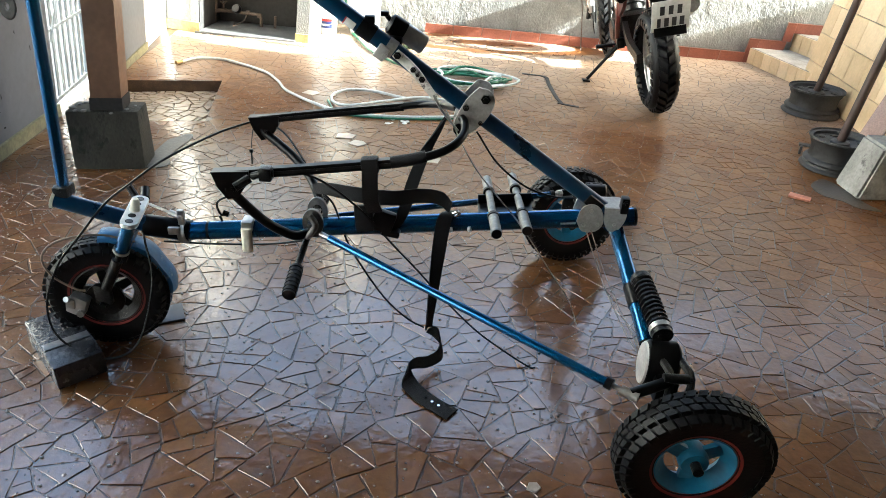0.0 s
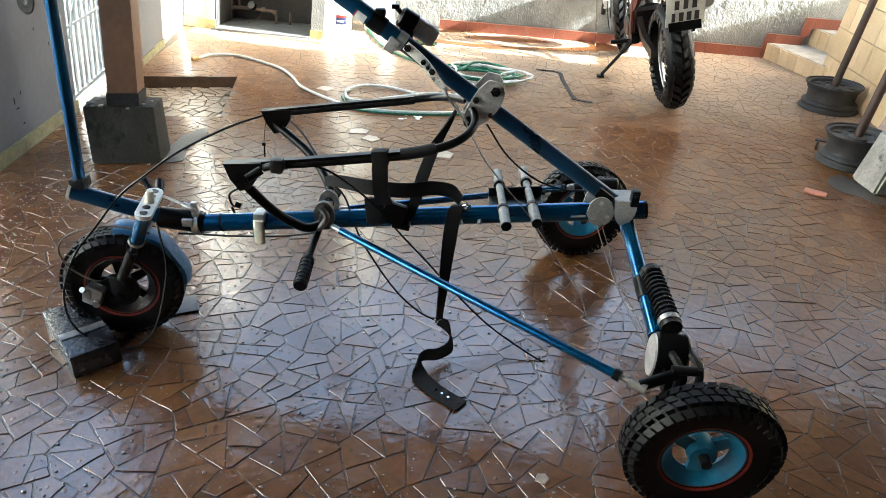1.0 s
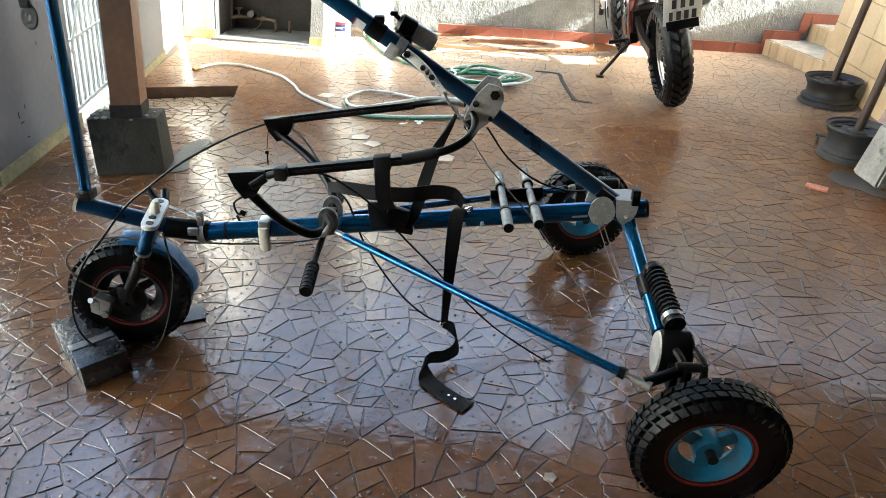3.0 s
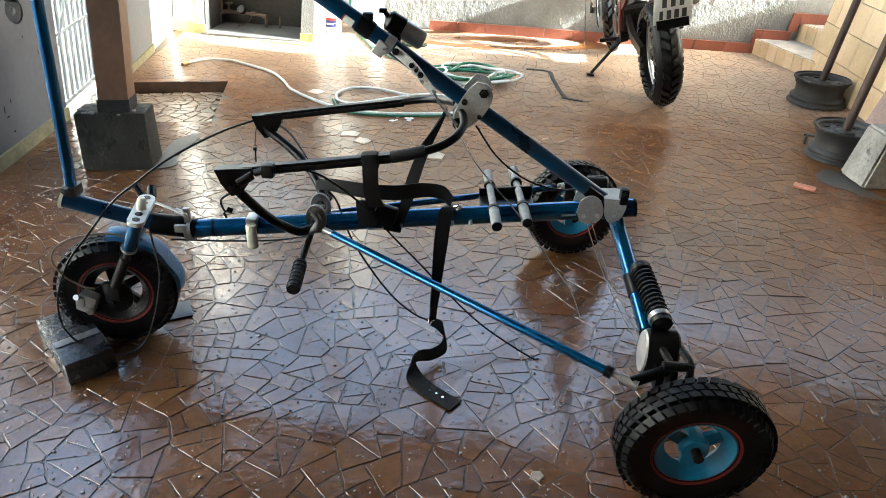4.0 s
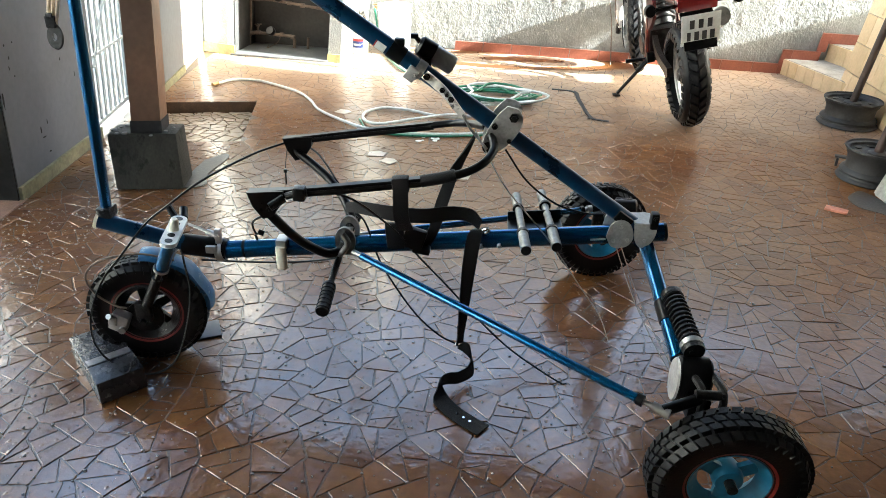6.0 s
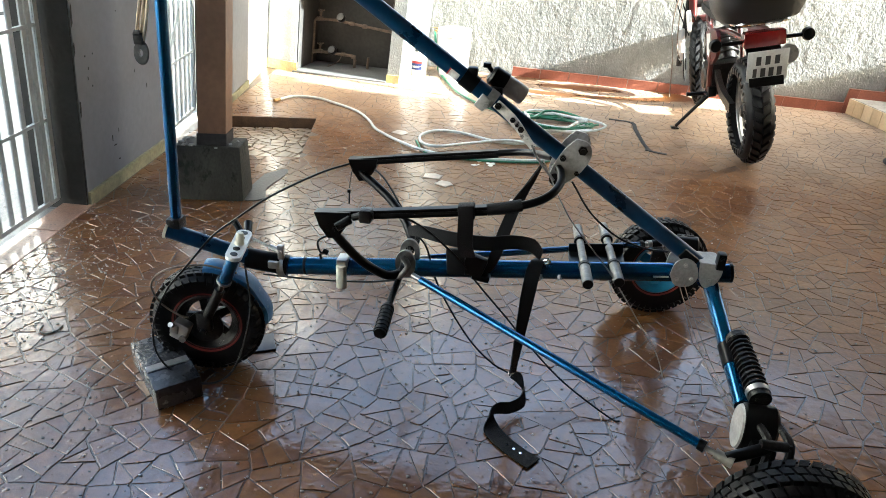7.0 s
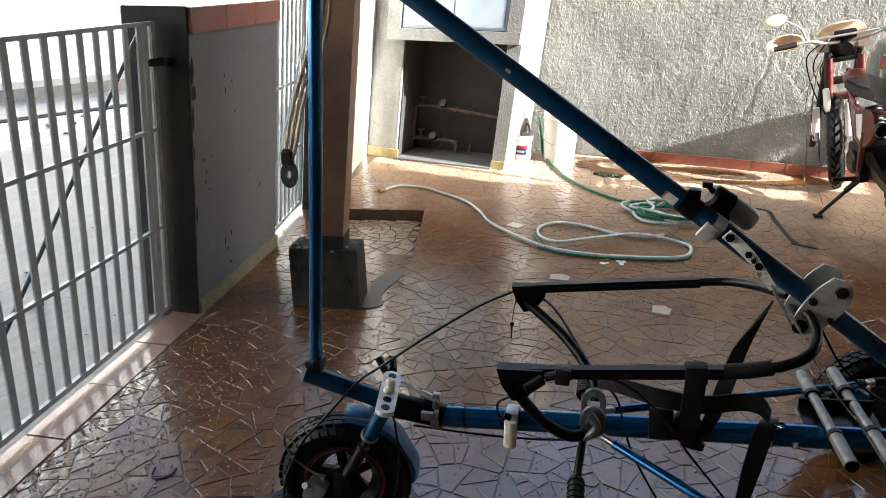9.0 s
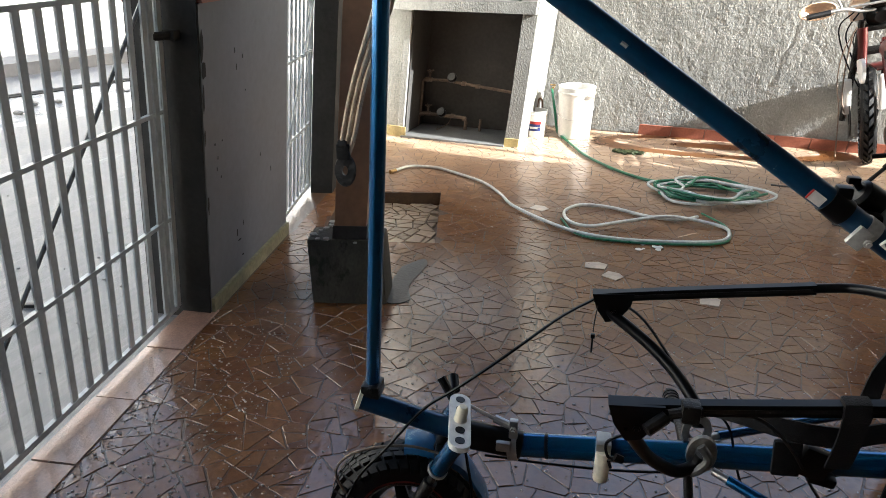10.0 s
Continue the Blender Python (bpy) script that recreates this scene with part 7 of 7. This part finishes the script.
        lathe(bm, [(0, 0.012), (0.045, 0.01), (0.052, 0), (0.045, -0.008), (0, -0.012)], Matrix.Translation((1.04, s * 0.41, 1.255)) @ Matrix.Rotation(radians(82), 4, "Y") @ Matrix.Diagonal((0.75, 1.25, 1, 1)), 22)
        Q("mirror", bm, CREAM, "round pale mirror shell", hb)
    bm = B()
    sweep(bm, [(1.15, 0.115, 0.98), (1.17, 0.120, 1.05), (1.16, 0.100, 1.105), (1.15, 0.05, 1.125), (1.15, -0.05, 1.125), (1.16, -0.100, 1.105), (1.17, -0.120, 1.05), (1.15, -0.115, 0.98)], 0.014, 4, 5, square=0.034)
    Q("headlight_cowl", bm, ORANGE_GUARD, "sun-faded headlight cowl")
    bm = B()
    lathe(bm, [(0, 0.05), (0.07, 0.045), (0.085, 0.01), (0.08, -0.04), (0.04, -0.07), (0, -0.07)], Matrix.Translation((1.15, 0, 1.01)) @ Matrix.Rotation(radians(75), 4, "Y"), 22)
    Q("headlight", bm, BLACK, "dark headlight shell")
    bm = B()
    box(bm, (1.09, 0, 1.085), (0.05, 0.13, 0.05), Matrix.Rotation(radians(-30), 3, "Y"), 0.015)
    Q("dashboard", bm, BLACK, "black instrument pod")
    for s in (-1, 1):
        bm = B()
        tube(bm, (1.135, s * 0.095, 0.66), (1.118, s * 0.095, 0.94), 0.030, 12)
        Q("fork_cover", bm, RED_BODY, "dark red fork cover")
    bm = B()
    ribbon(bm, [(1.00, 0, 0.68), (1.08, 0.0, 0.70), (1.16, 0.0, 0.69), (1.22, 0.0, 0.66)], [(0, 0.05, 0), (0, 0.06, 0), (0, 0.055, 0), (0, 0.04, 0)], 0.005, 5)
    Q("front_fender", bm, RED_BODY, "high red front mudguard")
    bm = B()
    tube(bm, (0.43, 0.12, 0.300), (0.498, 0.332, 0.092), 0.011, 10)
    tube(bm, (0.43, 0.12, 0.300), (0.455, 0.20, 0.225), 0.016, 10)
    box(bm, (0.43, 0.115, 0.305), (0.05, 0.05, 0.06), None, 0.008)
    box(bm, (0.500, 0.340, 0.082), (0.045, 0.05, 0.010), Matrix.Rotation(radians(14), 3, "X"), 0.003)
    Q("side_stand", bm, BLACK, "black side stand")
    for k, (y0, z0) in enumerate(((0.14, 1.05), (0.10, 1.06), (0.06, 1.03))):
        bm = B()
        sweep(bm, [(1.10, y0, z0), (1.17, y0 + 0.07, 0.95 - 0.04 * k), (1.12, y0 + 0.05, 0.75), (1.04, y0, 0.58)], 0.0045, 6, 5)
        Q("control_cable", bm, BLACK, "black control cable")
    bm = B()
    sweep(bm, [(1.10, 0.13, 0.95), (1.10, 0.21, 0.80), (1.08, 0.25, 0.62), (1.02, 0.26, 0.45), (0.96, 0.30, 0.16)], 0.004, 6, 5)
    sweep(bm, [(1.10, 0.15, 0.92), (1.12, 0.19, 0.70), (1.12, 0.21, 0.48), (1.14, 0.18, 0.36)], 0.0045, 6, 5)
    Q("brake_hose", bm, PIPE, "weathered brake hose")
    return bk


motorcycle()


# ---- broken tile shards of the floor ----
def clip(poly, px, py, nx, ny):
    """The part of a polygon with (p - (px, py)) . n <= 0."""
    out = []
    for i, (x0, y0) in enumerate(poly):
        x1, y1 = poly[(i + 1) % len(poly)]
        d0, d1 = (x0 - px) * nx + (y0 - py) * ny, (x1 - px) * nx + (y1 - py) * ny
        if d0 <= 0:
            out.append((x0, y0))
        if (d0 < 0) != (d1 < 0) and abs(d0 - d1) > 1e-12:
            f = d0 / (d0 - d1)
            out.append((x0 + (x1 - x0) * f, y0 + (y1 - y0) * f))
    return out


def area_mid(poly):
    a = cx = cy = 0.0
    for i, (x0, y0) in enumerate(poly):
        x1, y1 = poly[(i + 1) % len(poly)]
        w = x0 * y1 - x1 * y0
        a, cx, cy = a + w, cx + (x0 + x1) * w, cy + (y0 + y1) * w
    a /= 2
    return a, cx / (6 * a), cy / (6 * a)


def broken(poly, target, rng):
    """Breaks a polygon along straight lines until its pieces are small enough."""
    if len(poly) < 3:
        return []
    a, cx, cy = area_mid(poly)
    if abs(a) < target * rng.uniform(0.55, 1.9):
        return [poly]
    # across its longer side
    sxx = sum((x - cx) ** 2 for x, _ in poly)
    syy = sum((y - cy) ** 2 for _, y in poly)
    sxy = sum((x - cx) * (y - cy) for x, y in poly)
    t = 0.5 * math.atan2(2 * sxy, sxx - syy) + rng.gauss(0, 0.32)
    size = math.sqrt(abs(a))
    ox, oy = cx + rng.uniform(-0.16, 0.16) * size, cy + rng.uniform(-0.16, 0.16) * size
    nx, ny = math.cos(t), math.sin(t)
    return broken(clip(poly, ox, oy, nx, ny), target, rng) + broken(clip(poly, ox, oy, -nx, -ny), target, rng)


def shard_cells(x0, x1, y0, y1, pitch, rng):
    """Broken tiles over a rectangle: uneven larger cells, each smashed into straight-edged shards."""
    nx, ny = int((x1 - x0) / pitch) + 3, int((y1 - y0) / pitch) + 3
    seeds = {}
    for i in range(-1, nx):
        for j in range(-1, ny):
            seeds[i, j] = (x0 + (i + 0.5 + rng.uniform(-0.8, 0.8)) * pitch, y0 + (j + 0.5 + rng.uniform(-0.8, 0.8)) * pitch)
    cells = []
    for (i, j), (sx, sy) in seeds.items():
        r = pitch * 3.2
        poly = [(sx - r, sy - r), (sx + r, sy - r), (sx + r, sy + r), (sx - r, sy + r)]
        for di in range(-3, 4):
            for dj in range(-3, 4):
                if (di or dj) and (i + di, j + dj) in seeds:
                    tx, ty = seeds[i + di, j + dj]
                    poly = clip(poly, (sx + tx) / 2, (sy + ty) / 2, tx - sx, ty - sy)
                    if len(poly) < 3:
                        break
        cells += broken(poly, 0.22 * pitch * pitch, rng)
    return [c for c in cells if len(c) > 2]


def shrink(poly, gap, rng=None, tight=0.25):
    """The polygon with every edge moved in by gap, or with rng by an uneven one: some joints stay closed."""
    out = poly
    for i, (x0, y0) in enumerate(poly):
        x1, y1 = poly[(i + 1) % len(poly)]
        ln = math.hypot(x1 - x0, y1 - y0)
        if ln < 1e-6:
            continue
        nx, ny = (y1 - y0) / ln, -(x1 - x0) / ln
        g = gap if rng is None else (0.0004 if rng.random() < tight else 0.0005 + 0.0016 * rng.random() ** 1.6)
        out = clip(out, x0 - nx * g, y0 - ny * g, nx, ny)
        if len(out) < 3:
            return []
    clean = []
    for p in out:
        if not clean or math.hypot(p[0] - clean[-1][0], p[1] - clean[-1][1]) > 0.002:
            clean.append(p)
    if len(clean) > 2 and math.hypot(clean[0][0] - clean[-1][0], clean[0][1] - clean[-1][1]) < 0.002:
        clean.pop()
    return clean if len(clean) > 2 else []


def worn(poly, rng):
    """Edges bowed and nibbled, corners knocked off, as a hammer breaks them."""
    out = []
    for i, (x0, y0) in enumerate(poly):
        x1, y1 = poly[(i + 1) % len(poly)]
        ln = math.hypot(x1 - x0, y1 - y0)
        if ln < 0.012:
            out.append((x0, y0))
            continue
        nx, ny = -(y1 - y0) / ln, (x1 - x0) / ln
        off = min(0.2, 0.0035 / ln)
        steps = max(1, min(5, int(ln / 0.016)))
        bow = rng.uniform(-0.0004, 0.0022)
        for k in range(steps + 1):
            f = off * rng.uniform(0.5, 1.6) if k == 0 else 1 - off * rng.uniform(0.5, 1.6) if k == steps else (k + rng.uniform(-0.2, 0.2)) / steps
            d = bow * 4 * f * (1 - f) + rng.uniform(-0.0002, 0.0011)
            out.append((x0 + (x1 - x0) * f + nx * d, y0 + (y1 - y0) * f + ny * d))
    return out


def shard_mesh(poly, height, rng):
    """A thin shard with a worn upper edge, a little out of level; height: its plane as a function of x and y."""
    a, cx, cy = area_mid(poly)
    tx, ty, dz = rng.uniform(-0.013, 0.013), rng.uniform(-0.013, 0.013), rng.uniform(-0.0012, 0.0007)
    size = math.sqrt(a)
    inner = 1 - 0.0026 / max(0.02, size)
    n = len(poly)
    top = lambda x, y: height(x, y) + dz + (x - cx) * tx + (y - cy) * ty
    verts = [(x, y, height(x, y) - 0.012) for x, y in poly]
    verts += [(x, y, top(x, y) - 0.0014) for x, y in poly]
    verts += [(cx + (x - cx) * inner, cy + (y - cy) * inner, top(x, y)) for x, y in poly]
    faces = []
    for k in range(n):
        j = (k + 1) % n
        faces += [(k, j, n + j, n + k), (n + k, n + j, 2 * n + j, 2 * n + k)]
    faces.append(tuple(range(2 * n, 3 * n)))
    return verts, faces


def joined(name, shards, material):
    verts, faces = [], []
    for v, f in shards:
        o = len(verts)
        verts += v
        faces += [tuple(i + o for i in q) for q in f]
    me = bpy.data.meshes.new(name)
    me.from_pydata(verts, [], faces)
    me.materials.append(material)
    return me


rng = random.Random(7)
flat = lambda x, y: 0.0
in_pit = lambda x, y, grow=0.0: all((PIT[(k + 1) % 4][0] - PIT[k][0]) * (y - PIT[k][1]) - (PIT[(k + 1) % 4][1] - PIT[k][1]) * (x - PIT[k][0]) > -grow for k in range(4))
near, far, pit = [], [], []
for poly in shard_cells(-2.75, 2.3, 0.35, 6.30, 0.155, rng):
    poly = clip(poly, curb_x(2.0), 2.0, -0.9827, -0.1851)
    poly = clip(poly, 0, 6.262, 0, 1) if poly else poly
    if len(poly) < 3:
        continue
    a, cx, cy = area_mid(poly)
    if cx > 2.15 and cy > 5.7 or cx < -1.6 and cy > 5.55:
        continue
    if in_pit(cx, cy):
        q = poly
        for k in range(4):
            (ax_, ay_), (bx_, by_) = PIT[k], PIT[(k + 1) % 4]
            q = clip(q, ax_, ay_, by_ - ay_, -(bx_ - ax_)) if q else q
        q = shrink(q, 0.004) if len(q) > 2 else []
        if q:
            pit.append(shard_mesh(q, lambda x, y: pit_z(x, y) + 0.010, rng))
        continue
    for k in range(4):
        (ax_, ay_), (bx_, by_) = PIT[k], PIT[(k + 1) % 4]
        if any(in_pit(x, y) for x, y in poly) and (by_ - ay_) * (cx - ax_) - (bx_ - ax_) * (cy - ay_) > 0:
            poly = clip(poly, ax_, ay_, -(by_ - ay_), bx_ - ax_)
            break
    if len(poly) < 3:
        continue
    q = worn(shrink(poly, 0.001, rng, 0.12 if cx < -0.75 and cy < 3.2 else 0.42 if cy < 2.6 else 0.72), rng)
    if not q or abs(area_mid(q)[0]) < 0.0002:
        continue
    d = math.hypot((cx + 0.05) * 0.8, cy - 1.95)
    (near if d < 1.25 and cy > 0.9 else far).append((d, shard_mesh(q, flat, rng)))
for poly in shard_cells(-2.2, 2.75, -3.6, 0.36, 0.24, rng):
    poly = clip(clip(poly, 0, 0.35, 0, 1), 0, -3.58, 0, -1)
    poly = clip(poly, 2.84, 0, 1, 0) if poly else poly
    poly = clip(poly, curb_x(2.0), 2.0, -0.9827, -0.1851) if poly else poly
    q = worn(shrink(poly, 0.001, rng), rng) if len(poly) > 2 else []
    if q and abs(area_mid(q)[0]) > 0.0002:
        far.append((9.0, shard_mesh(q, flat, rng)))
near.sort(key=lambda e: e[0])
for d, (v, f) in near[:298]:
    me = bpy.data.meshes.new("tile")
    me.from_pydata(v, [], f)
    me.materials.append(TILE)
    ob = new("tile", me)
    ob.parent = floor
rest = new("paving_shards", joined("paving_shards", [s for _, s in near[298:] + far], TILE))
rest.parent = floor
tagged(rest, "broken brown tile shards laid as crazy paving", kind="stuff")
pt = new("recess_shards", joined("recess_shards", pit, TILE_PIT))
pt.parent = recess
tagged(pt, "greyish worn shards in the sunken corner", kind="stuff")

# grit washed over the floor
verts, faces = [], []
for k in range(3000):
    x, y = rng.uniform(-2.0, 1.7), 0.7 + 4.2 * rng.random() ** 1.3
    if x < curb_x(y) - 0.10 or in_pit(x, y, 0.05):
        continue
    r = 0.0013 + 0.0030 * rng.random() ** 3
    o = len(verts)
    a0 = rng.uniform(0, 6.28)
    for z, rr in ((0.0, r), (r * 0.9, r * 0.6)):
        verts += [(x + rr * rng.uniform(0.7, 1.2) * math.cos(a0 + t), y + rr * rng.uniform(0.7, 1.2) * math.sin(a0 + t), z) for t in (0, 1.6, 3.1, 4.6)]
    faces += [(o + 4, o + 5, o + 6, o + 7)] + [(o + i, o + (i + 1) % 4, o + 4 + (i + 1) % 4, o + 4 + i) for i in range(4)]
me = bpy.data.meshes.new("grit")
me.from_pydata(verts, [], faces)
me.materials.append(PEBBLE)
tagged(new("grit", me), "sand and grit washed over the wet tiles", "grit", kind="stuff")

# beads of water standing on the wet tiles and the curb
verts, faces = [], []
for k in range(5600):
    y = 0.9 + 3.6 * rng.random() ** 1.25
    x = rng.uniform(curb_x(y) - 0.11, 1.5)
    if k >= 4200:
        # rain blown in through the gate
        y = rng.uniform(0.9, 2.75)
        x = curb_x(y) - 0.12 + 0.55 * rng.random() ** 1.6
    if in_pit(x, y, 0.05):
        continue
    r = 0.0015 + 0.0032 * rng.random() ** 2.0
    o = len(verts)
    ex = rng.uniform(0.8, 1.5)
    for z, rr in ((0.0, 1.0), (0.50, 0.88), (0.82, 0.48)):
        verts += [(x + ex * rr * r * math.cos(a * math.pi / 3), y + rr * r * math.sin(a * math.pi / 3), 0.0005 + z * r) for a in range(6)]
    faces += [tuple(range(o + 12, o + 18))] + [(o + b + i, o + b + (i + 1) % 6, o + b + 6 + (i + 1) % 6, o + b + 6 + i) for b in (0, 6) for i in range(6)]
me = bpy.data.meshes.new("water_drops")
me.from_pydata(verts, [], faces)
me.materials.append(DROP)
tagged(new("water_drops", me), "beads of water standing on the wet tiles", "water drops", kind="stuff")

# ---- the floor falls towards the street ----
for ob in list(scene.objects):
    if ob.parent is None and ob.type in {"MESH", "EMPTY"} and ob.name != "ground":
        ob.matrix_world = TIP @ ob.matrix_world
